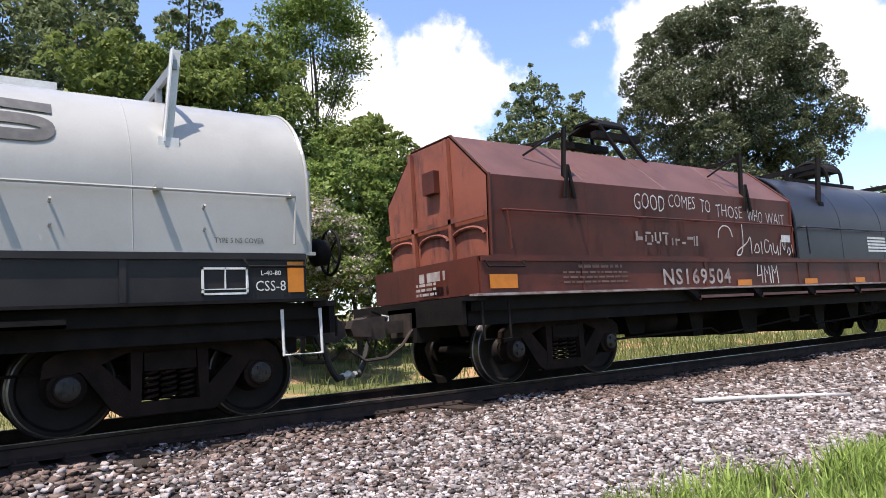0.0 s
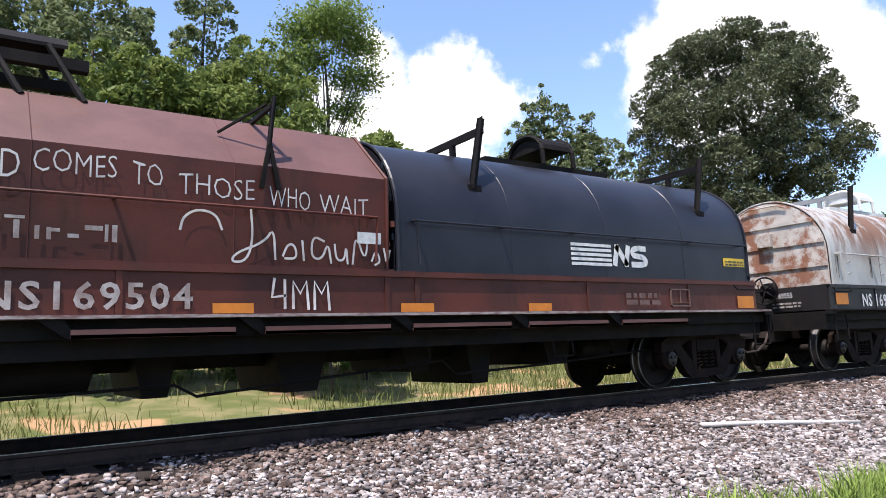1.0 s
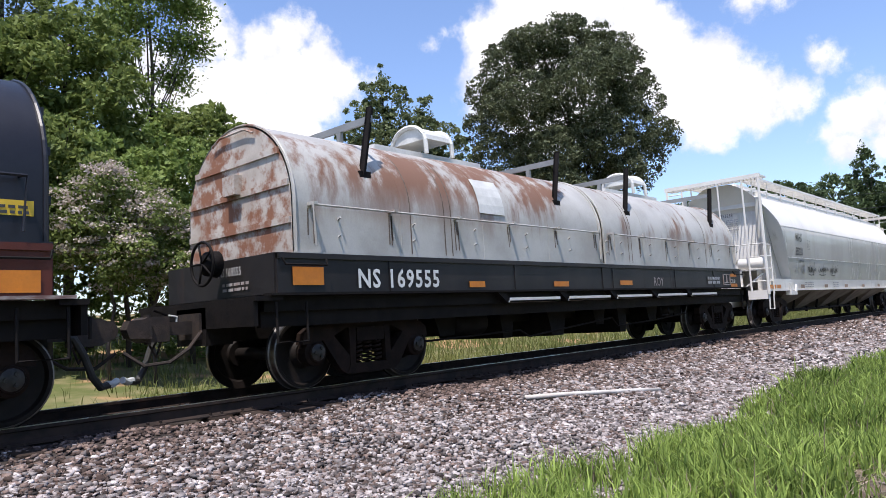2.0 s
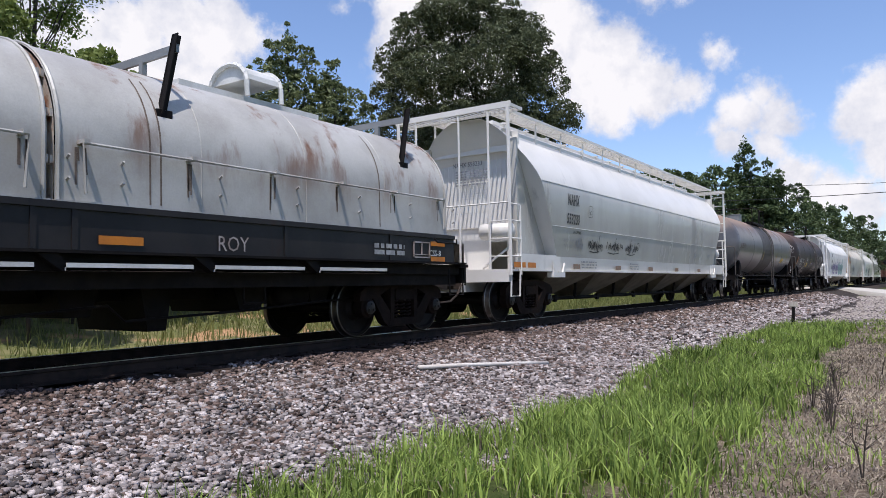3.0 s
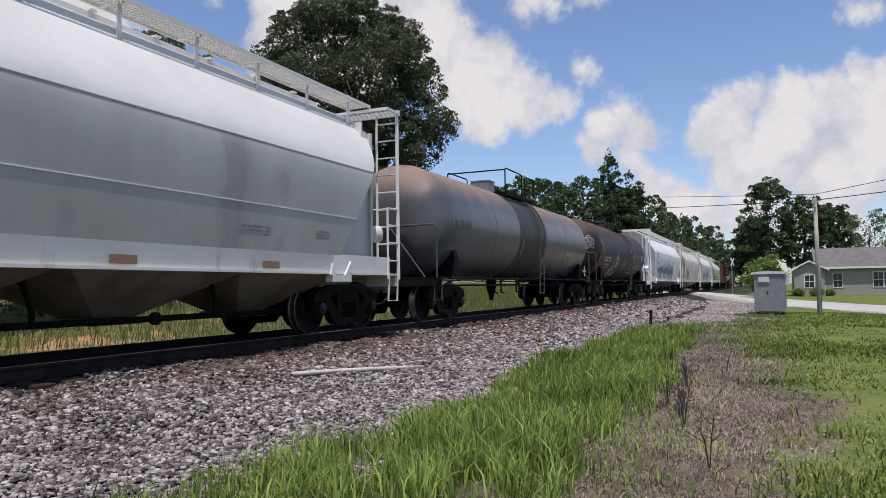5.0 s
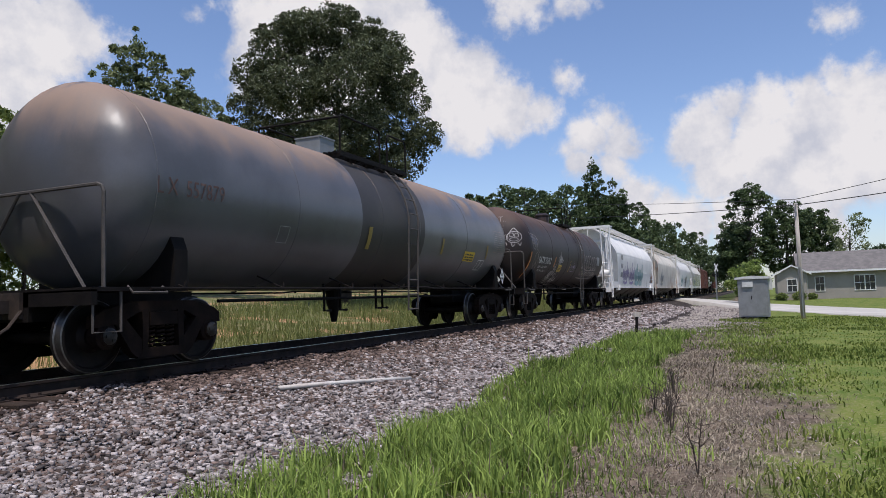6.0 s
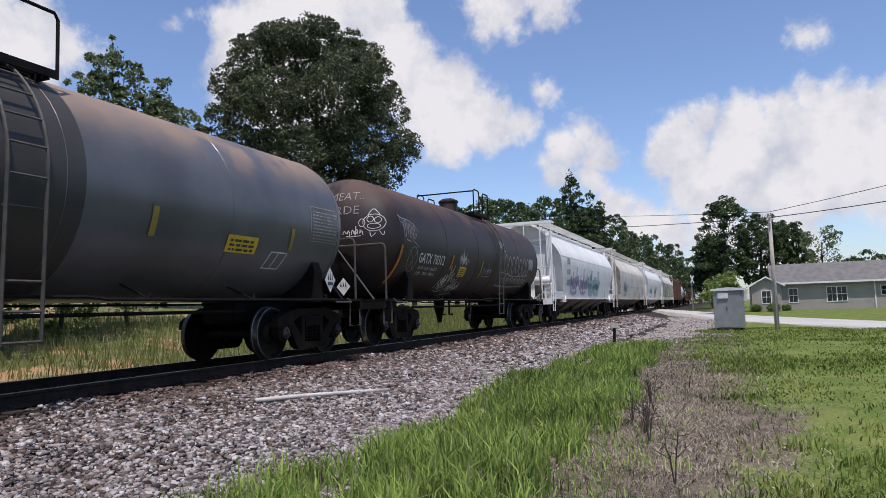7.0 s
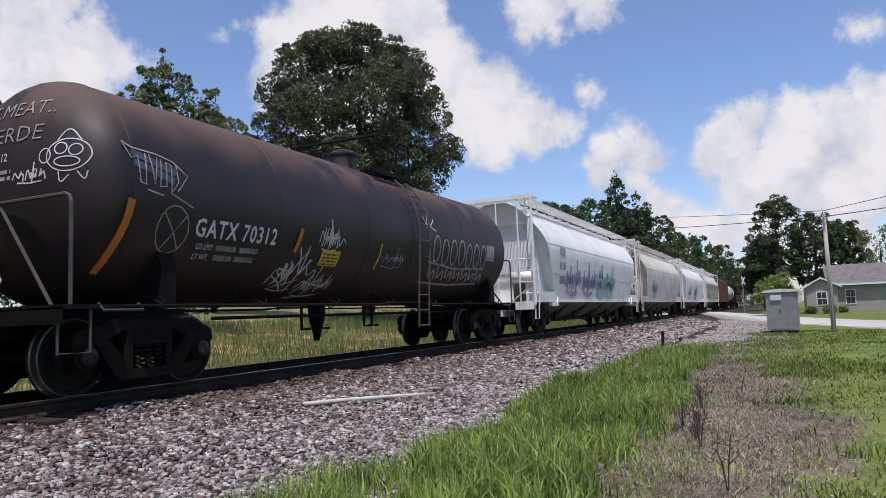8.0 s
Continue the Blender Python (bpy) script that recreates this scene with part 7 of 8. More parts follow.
        tree("woodland_tree", x, y, h, lobes_round(h * 0.25, h, r, 16, seed), n, 0.19, M[mt], "leafy green tree in the overgrown hedge", 0.18, clump=0.17, shell=0.62, category="tree")
    # hedge of shrubs on the far bank
    for az, d, h, r, mt, n, seed in ((1, 17.5, 5.8, 1.9, "leaf_mid", 13000, 21), (7, 17, 6.0, 1.8, "leaf_mid", 13000, 22), (13, 17.2, 5.8, 1.8, "leaf_mid", 13000, 23), (18.5, 17.5, 5.6, 1.7, "leaf_mid", 13000, 24), (23.5, 18, 5.4, 1.6, "leaf_bright", 11000, 25), (28, 18.5, 5.6, 1.7, "leaf_bright", 12000, 26), (32.5, 19.5, 5.9, 1.7, "leaf_mid", 10000, 27), (36, 21.5, 5.3, 1.7, "leaf_bright", 9000, 28), (40, 24, 5.2, 1.9, "leaf_mid", 9000, 29), (44.5, 28, 4.6, 2.0, "leaf_mid", 7000, 30), (-6, 17.5, 6, 2.2, "leaf_mid", 8000, 31)):
        x, y = polar(az, d)
        under = [(rr * math.sin(radians(az)), rr * math.cos(radians(az)), 0.25 * h, r * 0.55, r * 0.55, h * 0.25) for rr in (0.5, 1.1)]
        tree("shrub", x, y, h, lobes_round(h * 0.34, h, r * 1.12, 14, seed) + under, int(n * 1.4), 0.145, M[mt], "dense leafy green shrub on the grassy bank", 0.07, clump=0.13, shell=0.5, bare=0.05, category="shrub")
    for az, d, h in ((25.4, 15.6, 3.6), (22.3, 15.8, 4.2)):
        x, y = polar(az, d)
        t = tree("elder_bush", x, y, h, lobes_round(h * 0.5, h, 1.15, 9, 41), 13000, 0.09, M["leaf_mid"], "flowering bush with flat cream blossom heads", 0.04, clump=0.16, bare=0.05, category="bush")
        heads = cloud_points(lobes_round(h * 0.52, h + 0.1, 1.2, 9, 41), 190, 0.95)
        heads = heads[heads[:, 2] > h * 0.5]
        pts = np.concatenate([hd + rng.normal(0, 1, (34, 3)) * (0.12, 0.12, 0.025) for hd in heads])
        leaves("blossom", pts, 0.06, M["blossom"], t, aspect=0.9)
    # trees along the line in the distance
    for i, (az, d, h) in enumerate(((66, 62, 8.5), (69.5, 66, 10.0), (71.5, 70, 11.2), (73.5, 74, 12.2), (75.2, 80, 12.6), (76.8, 86, 14.0), (80.2, 92, 14.0), (81.6, 98, 13.2), (82.8, 104, 12.2), (83.9, 112, 12), (84.9, 122, 11.6), (85.7, 134, 11), (86.4, 150, 10.6), (87.1, 175, 10.2), (87.7, 210, 10.5), (88.3, 260, 11.5))):
        x, y = polar(az, d)
        tree("lineside_tree", x, y, h, lobes_round(0.8, h, 3.4 * d / 95 + 0.6, 12, 50 + i), 7000, 0.4, M["leaf_far"], "distant broadleaf tree in the row along the railway", 0.25, clump=0.32, category="tree")
    x, y = polar(78.9, 90)
    tree("pine_tree", x, y, 17.2, lobes_cone(6, 17.6, 4.0, 30, 61), 17000, 0.36, M["leaf_far"], "tall dark conifer above the tree row", 0.3, clump=0.22)
    x, y = polar(80.4, 92)
    tree("pine_tree", x, y, 14.6, lobes_cone(5, 15.2, 3.8, 26, 62), 15000, 0.36, M["leaf_far"], "tall dark conifer above the tree row", 0.3, clump=0.22)
    for az, d, h, r, mt, seed in ((90.2, 118, 17.4, 4.0, "leaf_far", 71), (92.6, 120, 14.6, 3.8, "leaf_far", 72), (94.5, 122, 13.4, 3.2, "leaf_far", 73), (89.2, 122, 12, 3.0, "leaf_far", 74)):
        x, y = polar(az, d)
        tree("yard_tree", x, y, h, lobes_round(2.2, h, r, 18, seed), 12000, 0.44, M[mt], "big dark green tree behind the house", 0.4, clump=0.36)
    x, y = polar(96.6, 118)
    tree("yard_tree", x, y, 10.5, lobes_round(3, 11.2, 3.3, 14, 75), 2600, 0.42, M["leaf_blue"], "thin half-bare tree behind the house", 0.25, clump=0.5)
    x, y = polar(90.0, 72)
    tree("yard_shrub", x, y, 3.8, lobes_round(0.1, 4.0, 1.7, 9, 76), 3500, 0.3, M["leaf_bright"], "bright green young tree beside the crossing", 0.08, clump=0.3, bare=0.05, category="shrub")
    for i, az in enumerate((99.5, 101.5, 104, 108, 113)):
        x, y = polar(az, 150)
        tree("far_tree", x, y, 8.5, lobes_round(0.5, 8.5, 5, 10, 80 + i), 2500, 0.7, M["leaf_far"], "distant broadleaf tree on the skyline", 0.3, clump=0.6)


def build_trees_behind():
    """The row of trees behind the viewer that the shiny car sides mirror."""
    rnd = random.Random(12)
    for i in range(15):
        x, y, h = -45 + i * 8.0 + rnd.uniform(-2, 2), -34 + rnd.uniform(-5, 5), rnd.uniform(7, 12)
        tree("garden_tree", x, y, h, lobes_round(0.6, h, 4.4, 10, 90 + i), 1500, 0.75, M["leaf_far"], "leafy tree across the lawn from the railway", 0.3, clump=0.5)


def blades(name, x, y, h, w, material, label, lean=0.35, category="grass"):
    """Grass blades, each bent over in two pieces."""
    n = len(x)
    z = ground_z(x, y)
    a = rng.uniform(0, 2 * np.pi, n)
    b = rng.uniform(0, 2 * np.pi, n)
    ln = np.abs(rng.normal(lean, lean * 0.6, n))
    base = np.stack([x, y, z - 0.02], -1)
    side = np.stack([np.cos(a), np.sin(a), np.zeros(n)], -1) * (w / 2)[:, None]
    out = np.stack([np.cos(b), np.sin(b), np.zeros(n)], -1)
    mid = base + out * (h * ln * 0.35)[:, None] + np.array([0, 0, 1]) * (h * 0.6)[:, None]
    tip = base + out * (h * ln * 1.1)[:, None] + np.array([0, 0, 1]) * (h * np.clip(1 - 0.35 * ln, 0.3, 1))[:, None]
    v = np.stack([base - side, base + side, mid + side * 0.8, mid - side * 0.8, tip], 1).reshape(-1, 3)
    o = np.arange(n)[:, None] * 5
    f = np.concatenate([o + np.array([[0, 1, 2]]), o + np.array([[0, 2, 3]]), o + np.array([[3, 2, 4]])])
    return tagged(raw(name, v, f, material), label, category, kind="stuff")


def patchy(x, y, f, seed):
    return 2.6 * (vnoise(x, y, 1.6 / f, seed) - 0.5) + 1.2 * (vnoise(x, y, 0.5 / f, seed + 40) - 0.5)


def build_grass():
    # tall green strip beside the ballast
    m = 6400
    cx = np.where(rng.uniform(0, 1, m) < 0.12, rng.uniform(-6, 2.5, m), 2.5 + 25 * rng.uniform(0, 1, m) ** 1.35)
    cy = rng.uniform(1.5, 4.45, m)
    edge = np.interp(cx, [6, 11, 17, 26], [1.75, 1.85, 2.1, 2.4]) + 0.7 * (vnoise(cx, 0 * cx, 2.6, 11) - 0.5) + 0.5 * (vnoise(cx, 0 * cx, 0.9, 12) - 0.5)
    fade = np.clip((28.5 - cx) / 5, 0, 1)
    keep = (cy > edge + rng.normal(0, 0.16, m)) & (cy < 4.22 + ballast_edge(cx) - rng.uniform(0, 0.6, m) ** 1.3) & (rng.uniform(0, 1, m) < fade) & (patchy(cx, cy, 1.2, 1) + rng.normal(0, 0.25, m) > -0.45)
    cx, cy = cx[keep], cy[keep]
    k = rng.integers(0, len(cx), 72000)
    x, y = cx[k] + rng.normal(0, 0.055, len(k)), cy[k] + rng.normal(0, 0.055, len(k))
    h = (rng.uniform(0.12, 0.36, len(x)) + 0.16 * (rng.uniform(0, 1, len(x)) < 0.15)) * np.clip(0.95 + 0.22 * patchy(x, y, 0.7, 3), 0.5, 1.4)
    blades("grass", x, y, h, rng.uniform(0.007, 0.019, len(x)) * (1 + np.clip(x, 0, 40) / 20), M["grass"], "tall bright green grass strip along the ballast")
    k = rng.uniform(0, 1, len(x)) < 0.13
    blades("dry_grass", x[k], y[k], h[k] * rng.uniform(0.5, 1.1, k.sum()), rng.uniform(0.006, 0.013, k.sum()) * (1 + np.clip(x[k], 0, 40) / 20), M["straw"], "dry stalks mixed into the tall grass", 0.6)
    # mown lawn
    n = 95000
    x = np.where(rng.uniform(0, 1, n) < 0.1, rng.uniform(-9, 3.5, n), 3.5 + 40 * rng.uniform(0, 1, n) ** 1.5)
    brink = np.interp(x, [3, 7, 11, 17, 27], [0.2, 0.1, -0.25, 0.7, 1.4]) + 0.9 * (vnoise(x, 0 * x, 3.1, 31) - 0.5) + 0.8 * (vnoise(x, 0 * x, 0.9, 32) - 0.5)
    y = brink + rng.normal(0, 0.25, n) - rng.uniform(0, 1, n) ** 1.2 * (1.9 + np.clip(x, 0, 60) * 0.36)
    keep = rng.uniform(0, 1, n) < np.clip(0.6 + 0.6 * patchy(x, y, 0.8, 5), 0.03, 1)
    x, y = x[keep], y[keep]
    blades("lawn_grass", x, y, rng.uniform(0.04, 0.13, len(x)) * np.clip(1 + 0.45 * patchy(x, y, 0.5, 15), 0.5, 2.0), rng.uniform(0.006, 0.015, len(x)) * (1 + np.clip(x, 0, 60) / 10), M["lawn"], "short mown lawn, yellowish green in patches", 0.5)
    # dead stems and thin tufts in the bare strip
    n = 36000
    x, y = 4 + 28 * rng.uniform(0, 1, n) ** 1.3, rng.normal(0.8, 0.75, n)
    k = rng.uniform(0, 1, n) < np.clip(0.94 - 0.35 * patchy(x, y, 0.8, 21), 0.4, 1)
    blades("dead_grass", x[k], y[k], rng.uniform(0.03, 0.12, k.sum()), rng.uniform(0.005, 0.011, k.sum()) * (1 + x[k] / 16), M["litter"], "brown and bleached grass litter on bare soil", 1.2)
    blades("grass_tufts", x[~k], y[~k], rng.uniform(0.05, 0.2, (~k).sum()), rng.uniform(0.006, 0.012, (~k).sum()) * (1 + x[~k] / 20), M["grass"], "thin green tufts growing in bare soil", 0.5)
    # weeds beyond the track
    n = 60000
    x = -4 + 75 * rng.uniform(0, 1, n) ** 1.2
    y = 10.9 + 13 * rng.uniform(0, 1, n) ** 1.5
    keep = rng.uniform(0, 1, n) < np.clip(0.5 + 0.7 * patchy(x, y, 0.45, 8) + (x - 14) / 30, 0.05, 1)
    x, y = x[keep], y[keep]
    blades("weeds", x, y, rng.uniform(0.12, 0.5, len(x)) * (1 + np.clip((x - 10) / 40, 0, 0.5)), rng.uniform(0.01, 0.022, len(x)) * (1 + x / 50), M["weeds"], "pale rank weeds and grass on the far verge", 0.4)


build_stones()
build_trees()
build_trees_behind()
build_grass()


# crossing, cabinet, pole, house
def build_crossing():
    line = [(30, -14.5), (38, -10.4), (47, -6.6), (58, -2.6), (68, 1.0), (76, 4.2), (84, 8.3), (92, 13), (105, 22)]
    bm = bmesh.new()
    prev = None
    for i, (x, y) in enumerate(line):
        a, b = line[max(0, i - 1)], line[min(len(line) - 1, i + 1)]
        d = Vector((b[0] - a[0], b[1] - a[1])).normalized()
        n = Vector((-d.y, d.x)) * 2.6
        row = []
        for k in range(-2, 3):
            px, py = x + n.x * k / 2, y + n.y * k / 2
            rise = max(0.0, 1 - abs(py - TRACK) / 8.0)
            z = float(ground_z(px, py)) * (1 - rise) + rise * -0.02 + 0.05
            row.append(bm.verts.new((px, py, z)))
        if prev:
            for p, q, r, s in zip(prev, prev[1:], row[1:], row):
                bm.faces.new((p, q, r, s))
        prev = row
    bmesh.ops.subdivide_edges(bm, edges=list(bm.edges), cuts=2, use_grid_fill=True)
    rim = [e for e in bm.edges if e.is_boundary]
    down = bmesh.ops.extrude_edge_only(bm, edges=rim)
    for v in down["geom"]:
        if isinstance(v, bmesh.types.BMVert):
            v.co.z -= 0.9
    tagged(part("road", bm, M["road"], smooth=True), "pale gravel road over the level crossing", "road", kind="structure")


def build_cabinet():
    x, y = 42.0, -0.16
    z = float(ground_z(x, y))
    t = empty("signal_cabinet", pose(x, y, z, 0, 0, -4), "galvanised grey railway signal cabinet with a pale roof", "cabinet")
    bm = bmesh.new()
    box(bm, -0.75, 0.75, -0.74, 0.74, 0.12, 2.16)
    bmesh.ops.bevel(bm, geom=list(bm.edges), offset=0.015, segments=1, affect="EDGES")
    part("body", bm, M["galv"], t)
    bm = bmesh.new()
    prism(bm, [(-0.86, 2.14), (0.86, 2.14), (0.86, 2.24), (0.0, 2.32), (-0.86, 2.24)], -0.86, 0.86)
    part("roof", bm, M["pale_metal"], t, "overhanging pale sheet roof")
    bm = bmesh.new()
    box(bm, -0.775, -0.75, -0.62, 0.58, 0.2, 2.08)
    d = part("door", bm, M["galv"], t)
    bm = bmesh.new()
    box(bm, -0.80, -0.775, 0.05, 0.09, 1.05, 1.25)
    part("handle", bm, M["steel"], d)
    bm = bmesh.new()
    box(bm, -0.86, -0.775, -0.02, 0.5, 1.72, 2.0)
    part("vent_hood", bm, M["pale_metal"], t, "pale louvred hood")
    bm = bmesh.new()
    box(bm, -0.3, 0.2, -0.92, -0.74, 1.55, 2.1)
    part("meter_box", bm, M["pale_metal"], t, "white box on the side")
    bm = bmesh.new()
    for sx in (-0.6, 0.6):
        for sy in (-0.6, 0.6):
            box(bm, sx - 0.06, sx + 0.06, sy - 0.06, sy + 0.06, -0.1, 0.12)
    part("feet", bm, M["steel"], t)


def build_pole():
    x, y = 40.4, -2.38
    z = float(ground_z(x, y))
    p = empty("utility_pole", pose(x, y, z, 0, 0.3, 0), "weathered grey wooden service pole carrying wires", "utility pole")
    bm = bmesh.new()
    tube(bm, [(0, 0, -0.3), (0, 0, 3), (0, 0, 5.9)], 0.12, 12, 0.085)
    part("pole", bm, M["wood_pole"], p, "", True)
    bm = bmesh.new()
    tube(bm, [(-0.14, 0, 0.1), (-0.13, 0, 2.6)], 0.03, 8)
    part("conduit", bm, M["galv"], p)
    bm = bmesh.new()
    for zz in (5.5, 5.85):
        lathe(bm, [(0, 0.02), (0.04, 0.05), (0.1, 0.05), (0.14, 0.02)], (-0.1, 0, zz), (-0.5, 0, zz), 10)
    part("insulator", bm, M["pale_metal"], p, "pale porcelain insulators")

    def wire(a, b, sag, r):
        a, b = Vector(a), Vector(b)
        bm = bmesh.new()
        pts = [a.lerp(b, k / 24) - Vector((0, 0, sag * 4 * (k / 24) * (1 - k / 24))) for k in range(25)]
        tube(bm, pts, r, 5)
        return tagged(part("overhead_wire", bm, M["hose"]), "thin black overhead wire hung from the pole", "wire", "overhead wires")
    top = (x, y, z + 5.8)
    wire(top, (100, 38, 13.0), 0.5, 0.022)
    wire((x, y, z + 6.1), (100, 34, 15.0), 0.4, 0.016)
    wire(top, (28, -22, 6.3), 0.35, 0.022)
    wire((x, y, z + 6.1), (30, -22, 8.4), 0.3, 0.016)


def build_marker():
    x, y = 24.6, 3.6
    z = float(max(ground_z(x, y), ballast_z(y)))
    p = empty("marker_post", pose(x, y, z, 2, 4, 0), "short dark stake with a small tilted plate at the ballast edge", "post")
    bm = bmesh.new()
    box(bm, -0.045, 0.045, -0.045, 0.045, -0.2, 0.85)
    part("stake", bm, M["steel"], p)
    bm = bmesh.new()
    box(bm, -0.05, 0.05, -0.13, 0.13, 0.82, 1.0)
    bmesh.ops.bevel(bm, geom=list(bm.edges), offset=0.02, segments=2, affect="EDGES")
    part("plate", bm, M["wood_pole"], p, "small pale brownish head plate")
    # pipe lying on the slope
    a, b = Vector((8.02, 5.935, 0)), Vector((10.55, 5.19, 0))
    a.z, b.z = float(ballast_z(a.y)) + 0.05, float(ballast_z(b.y)) + 0.06
    bm = bmesh.new()
    tube(bm, [a, a.lerp(b, 0.3) + Vector((0, 0, 0.012)), a.lerp(b, 0.7) + Vector((0, 0, 0.01)), b], 0.032, 10)
    tagged(part("pipe", bm, M["pipe"], smooth=True), "bleached thin pipe lying on the ballast slope", "pipe")
    # dead weed stalks
    rnd = random.Random(4)
    for k, (px, py, h) in enumerate(((14.2, 0.74, 0.42), (8.9, 0.95, 0.55), (9.9, 1.05, 0.5), (9.4, 1.05, 0.4), (11.6, 1.15, 0.5), (12.2, 1.25, 0.4), (6.8, 0.52, 0.5), (10.2, 1.3, 0.45))):
        bm = bmesh.new()
        for q in range(1 if k == 0 else 5):
            tx, ty = rnd.uniform(-0.1, 0.1), rnd.uniform(-0.1, 0.1)
            tube(bm, [(0, 0, -0.03), (tx * 0.4, ty * 0.4, h * 0.5), (tx, ty, h * rnd.uniform(0.7, 1.05))], 0.007 if k else 0.014, 5, 0.003)
            for m in range(0 if k == 0 else 4):
                zz = h * rnd.uniform(0.4, 0.9)
                tube(bm, [(tx * zz / h, ty * zz / h, zz), (tx + rnd.uniform(-0.12, 0.12), ty + rnd.uniform(-0.12, 0.12), zz + rnd.uniform(0.02, 0.12))], 0.004, 4, 0.002)
        o = part("dead_weed", bm, M["bark"])
        o.matrix_basis = pose(px, py, float(ground_z(px, py)))
        tagged(o, "dark dead weed stalks standing in bare soil", "weed", "dead weeds")


def window(parent, x, y, z, w, h):
    bm = bmesh.new()
    f = 0.07
    box(bm, x - 0.05, x, y - w / 2 - f, y - w / 2, z - f, z + h + f)
    box(bm, x - 0.05, x, y + w / 2, y + w / 2 + f, z - f, z + h + f)
    box(bm, x - 0.05, x, y - w / 2, y + w / 2, z - f, z)
    box(bm, x - 0.05, x, y - w / 2, y + w / 2, z + h, z + h + f)
    n = 2 if w > 1.2 else 1
    for k in range(1, n):
        box(bm, x - 0.04, x, y - w / 2 + w * k / n - 0.05, y - w / 2 + w * k / n + 0.05, z, z + h)
    box(bm, x - 0.035, x, y - w / 2, y + w / 2, z + h / 2 - 0.025, z + h / 2 + 0.025)
    for k in range(n):
        cy = y - w / 2 + w * (k + 0.5) / n
        box(bm, x - 0.03, x, cy - 0.012, cy + 0.012, z, z + h)
    wnd = part("window", bm, M["trim"], parent, "white-framed sash window")
    bm = bmesh.new()
    box(bm, x - 0.012, x, y - w / 2, y + w / 2, z, z + h)
    part("pane", bm, M["glass"], wnd)


def build_house():
    z = float(ground_z(80, -8)) - 0.05
    h = empty("house", pose(80, 0, z), "single-storey tan-grey house with white trim and grey shingle roof", "house")
    bm = bmesh.new()
    box(bm, 0, 9, -26, -5.0, 0, 2.75)
    part("wall", bm, M["siding"], h, "lap siding")
    bm = bmesh.new()
    prism(bm, [(-5.2, 0), (-2.5, 0), (-2.5, 2.6), (-3.85, 3.35), (-5.2, 2.6)], -1.2, 6)
    part("wall", bm, M["siding"], h, "lap siding")
    bm = bmesh.new()
    prism(bm, [(-0.5, 2.68), (4.5, 4.75), (9.5, 2.68), (9.5, 2.82), (4.5, 4.9), (-0.5, 2.82)], -26.5, -4.4, "y")
    prism(bm, [(-5.55, 2.52), (-3.85, 3.42), (-2.15, 2.52), (-2.15, 2.62), (-3.85, 3.54), (-5.55, 2.62)], -1.5, 5)
    part("roof", bm, M["shingle"], h, "grey shingles")
    bm = bmesh.new()
    box(bm, -0.56, -0.5, -26.5, -4.4, 2.66, 2.84)
    prism(bm, [(-5.6, 2.46), (-3.85, 3.38), (-2.1, 2.46), (-2.1, 2.60), (-3.85, 3.53), (-5.6, 2.60)], -1.55, -1.5)
    for y in (-5.25, -13.6):
        box(bm, -0.10, -0.02, y - 0.05, y + 0.05, 0, 2.68)
    part("trim", bm, M["trim"], h, "white fascia and downpipes")
    window(h, -1.2, -3.85, 0.85, 0.8, 1.2)
    window(h, 0, -6.4, 0.85, 0.75, 1.35)
    window(h, 0, -10.3, 0.85, 1.7, 1.4)
    window(h, 0, -14.6, 1.35, 0.9, 0.85)
    window(h, 0, -19, 0.85, 1.7, 1.4)
    for k, (x, y, s) in enumerate(((78.2, -2.8, 0.6), (78.0, -4.4, 0.7), (79.2, -5.6, 0.5))):
        t = empty("house_shrub", pose(x, y, float(ground_z(x, y))), "small rounded dark shrub against the house wall", "shrub")
        leaves("foliage", cloud_points([(0, 0, s * 0.6, s, s, s * 0.7)], 900, 0.4), 0.16, M["leaf_mid"], t)
    # bench on the lawn
    b = empty("bench", pose(54.5, -11.6, float(ground_z(54.5, -11.6)), 0, 0, 20), "small dark metal bench on the lawn", "bench")
    bm = bmesh.new()
    for y in np.linspace(-0.2, 0.2, 4):
        box(bm, -0.6, 0.6, y - 0.04, y + 0.04, 0.42, 0.45)
    part("seat", bm, M["steel"], b)
    bm = bmesh.new()
    for zz in (0.6, 0.72, 0.84):
        box(bm, -0.6, 0.6, 0.22, 0.25, zz, zz + 0.06)
    part("backrest", bm, M["steel"], b)
    for x in (-0.55, 0.55):
        bm = bmesh.new()
        tube(bm, [(x, -0.22, 0), (x, -0.22, 0.6), (x, 0.22, 0.6)], 0.02, 6)
        tube(bm, [(x, 0.2, 0), (x, 0.24, 0.9)], 0.02, 6)
        part("leg", bm, M["steel"], b)


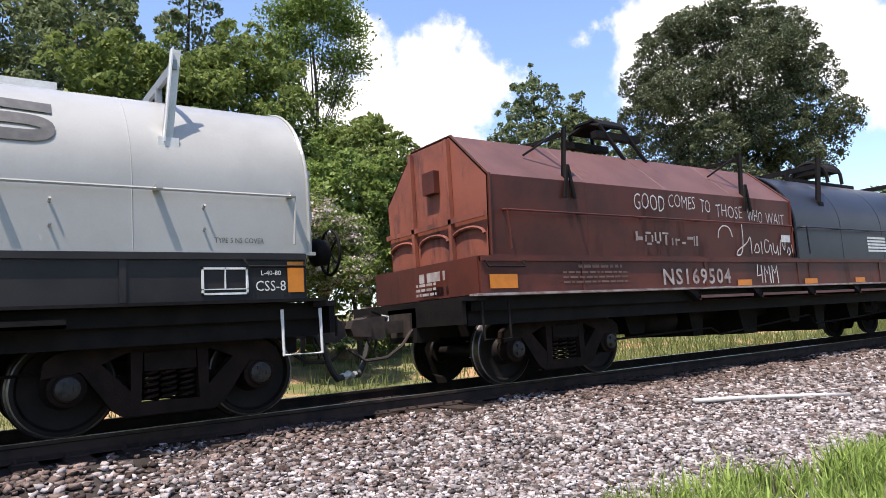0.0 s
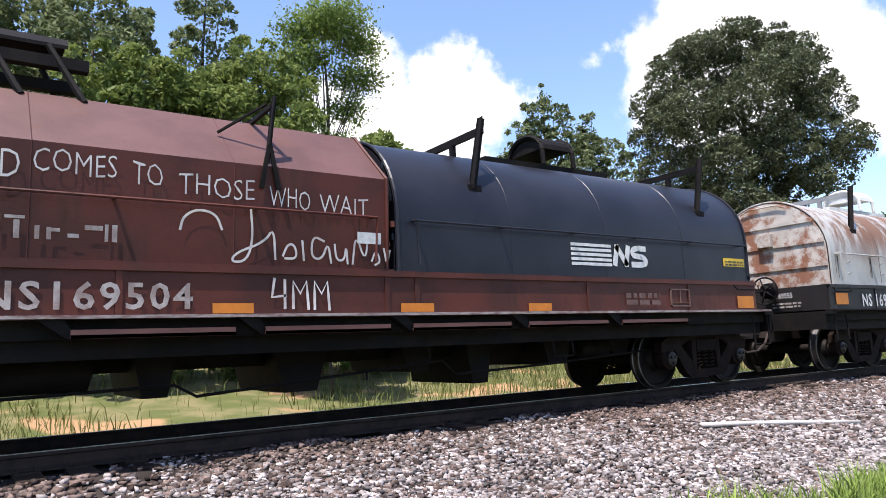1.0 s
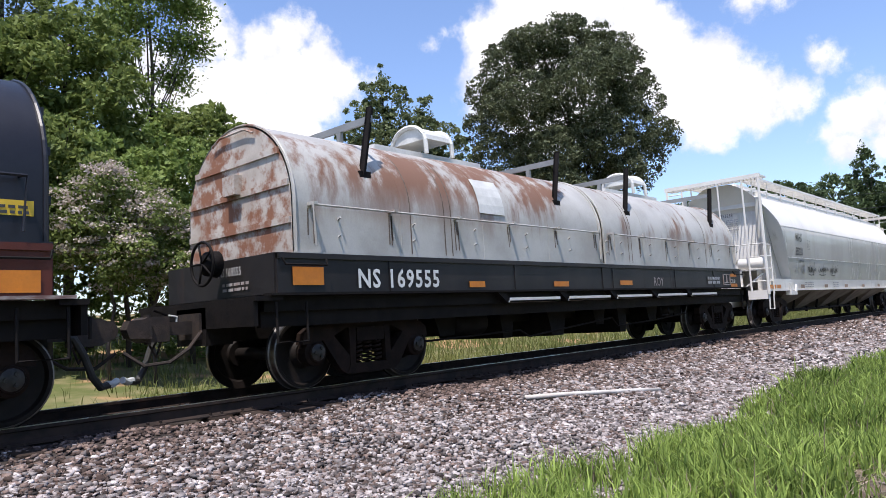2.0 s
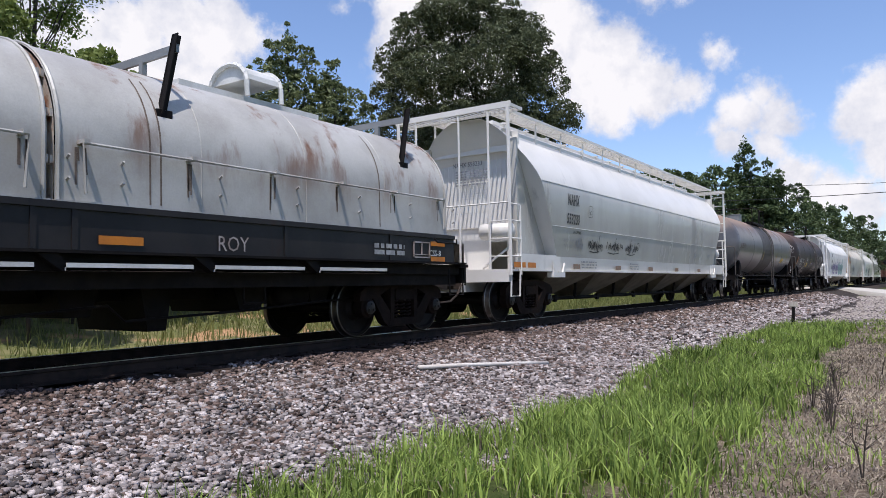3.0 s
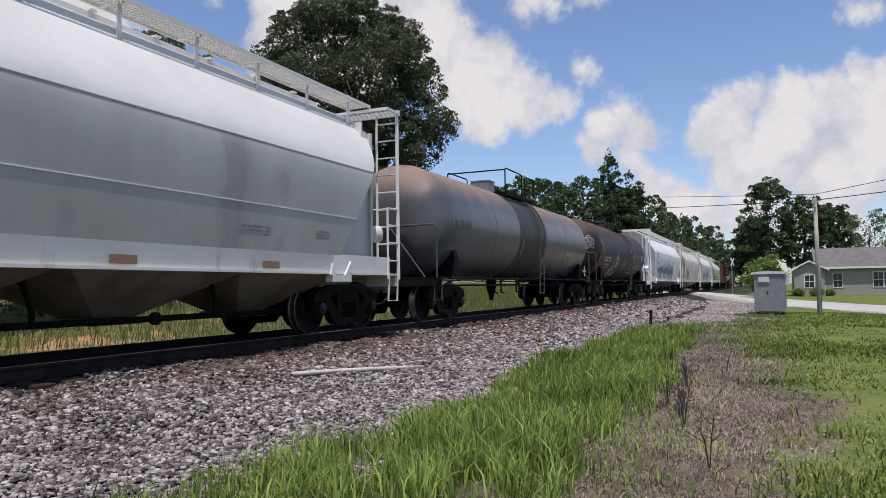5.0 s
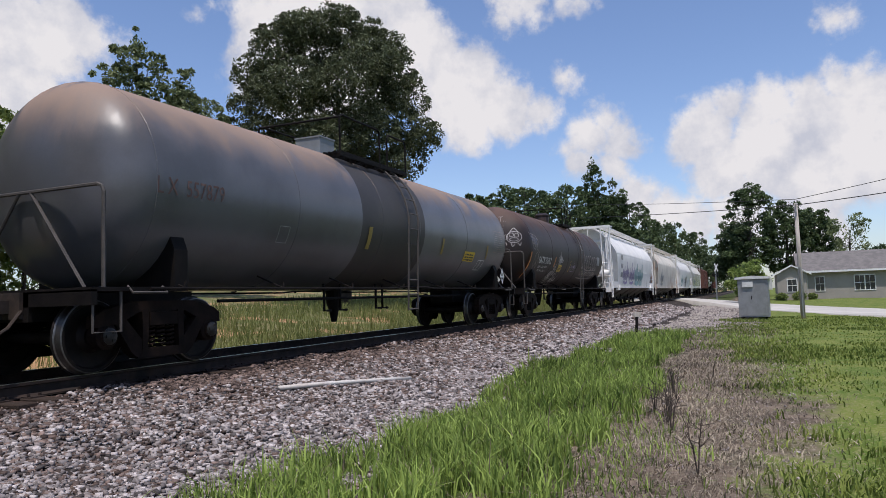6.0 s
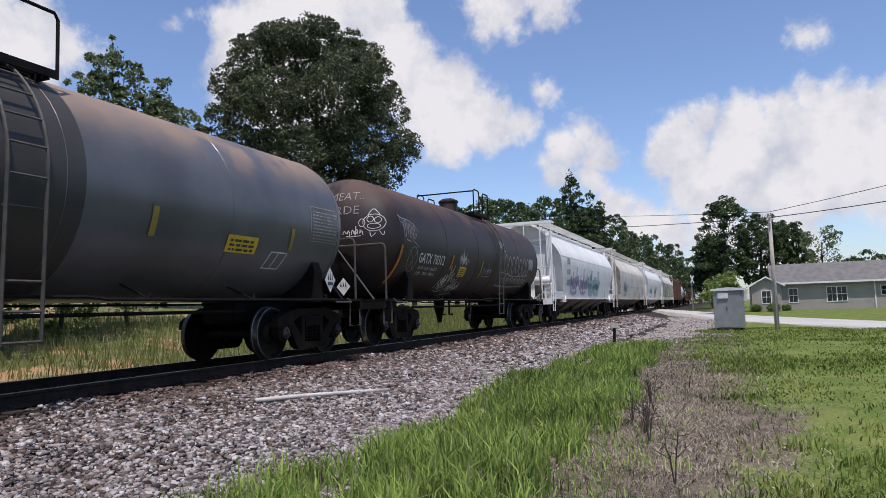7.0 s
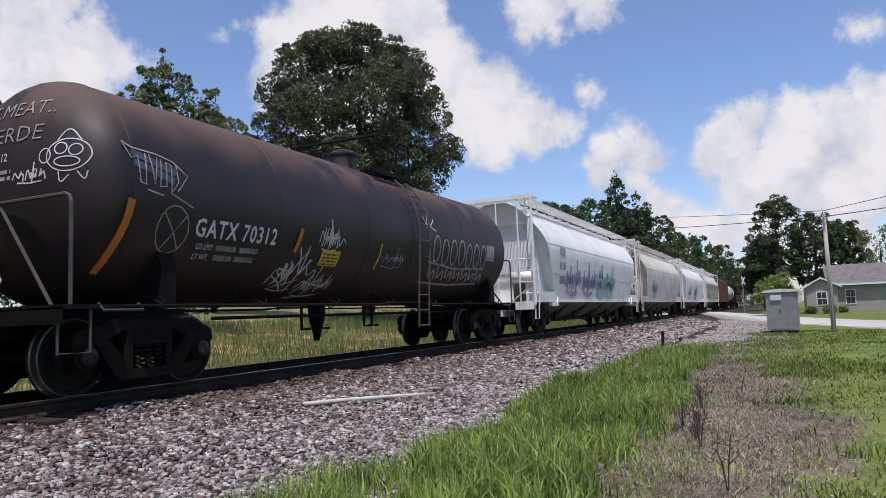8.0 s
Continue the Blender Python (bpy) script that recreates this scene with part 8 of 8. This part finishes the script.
def build_crossing_signal():
    for x, y in ((88, 3.6), (80, 13.2)):
        z = float(ground_z(x, y))
        s = empty("crossing_signal", pose(x, y, max(z, -0.4), 0, 0, 68), "level crossing signal mast with white crossbuck", "crossing signal", "signals at the crossing")
        bm = bmesh.new()
        tube(bm, [(0, 0, -0.1), (0, 0, 4.2)], 0.07, 10)
        part("mast", bm, M["galv"], s)
        bm = bmesh.new()
        for a in (0.8, -0.8):
            c, n = math.cos(a), math.sin(a)
            q = [(-0.09, 0.6 * c - 0.1 * n, 3.7 + 0.6 * n + 0.1 * c), (-0.09, 0.6 * c + 0.1 * n, 3.7 + 0.6 * n - 0.1 * c), (-0.09, -0.6 * c + 0.1 * n, 3.7 - 0.6 * n - 0.1 * c), (-0.09, -0.6 * c - 0.1 * n, 3.7 - 0.6 * n + 0.1 * c)]
            va = [bm.verts.new(p) for p in q]
            vb = [bm.verts.new((p[0] - 0.02 - (0.02 if a > 0 else 0), p[1], p[2])) for p in q]
            for i in range(4):
                bm.faces.new((va[i], va[(i + 1) % 4], vb[(i + 1) % 4], vb[i]))
            bm.faces.new(va)
            bm.faces.new(vb[::-1])
        part("crossbuck", bm, M["trim"], s, "white crossed boards")
        bm = bmesh.new()
        box(bm, -0.06, 0.06, -0.7, 0.7, 2.85, 2.95)
        for yy in (-0.5, 0.5):
            lathe(bm, [(0, 0.15), (0.06, 0.18), (0.1, 0.28), (0.12, 0.28)], (0.1, yy, 2.9), (-0.5, yy, 2.9), 16)
        part("lamp_bar", bm, M["steel"], s, "black twin lamp bar")


build_crossing()
build_cabinet()
build_pole()
build_marker()
build_house()
build_crossing_signal()


# the train rolls along the track towards -x; wheels turn with it
def motions():
    end = 8.0
    for car, x in CARS:
        walk(car, [(0.0, pose(x, TRACK, 0)), (4.0, pose(x - SPEED * 4.0, TRACK, 0)), (end, pose(x - SPEED * end, TRACK, 0))])
        for c in car.animation_data.action.layers[0].strips[0].channelbag(car.animation_data.action_slot).fcurves:
            for k in c.keyframe_points:
                k.interpolation = "LINEAR"
    times = [k / 15 for k in range(0, 121)]
    for w, dx in WHEELSETS:
        walk(w, [(t, pose(dx, 0, WHEEL_R, 0, -math.degrees(SPEED * t / WHEEL_R), 0)) for t in times])


motions()
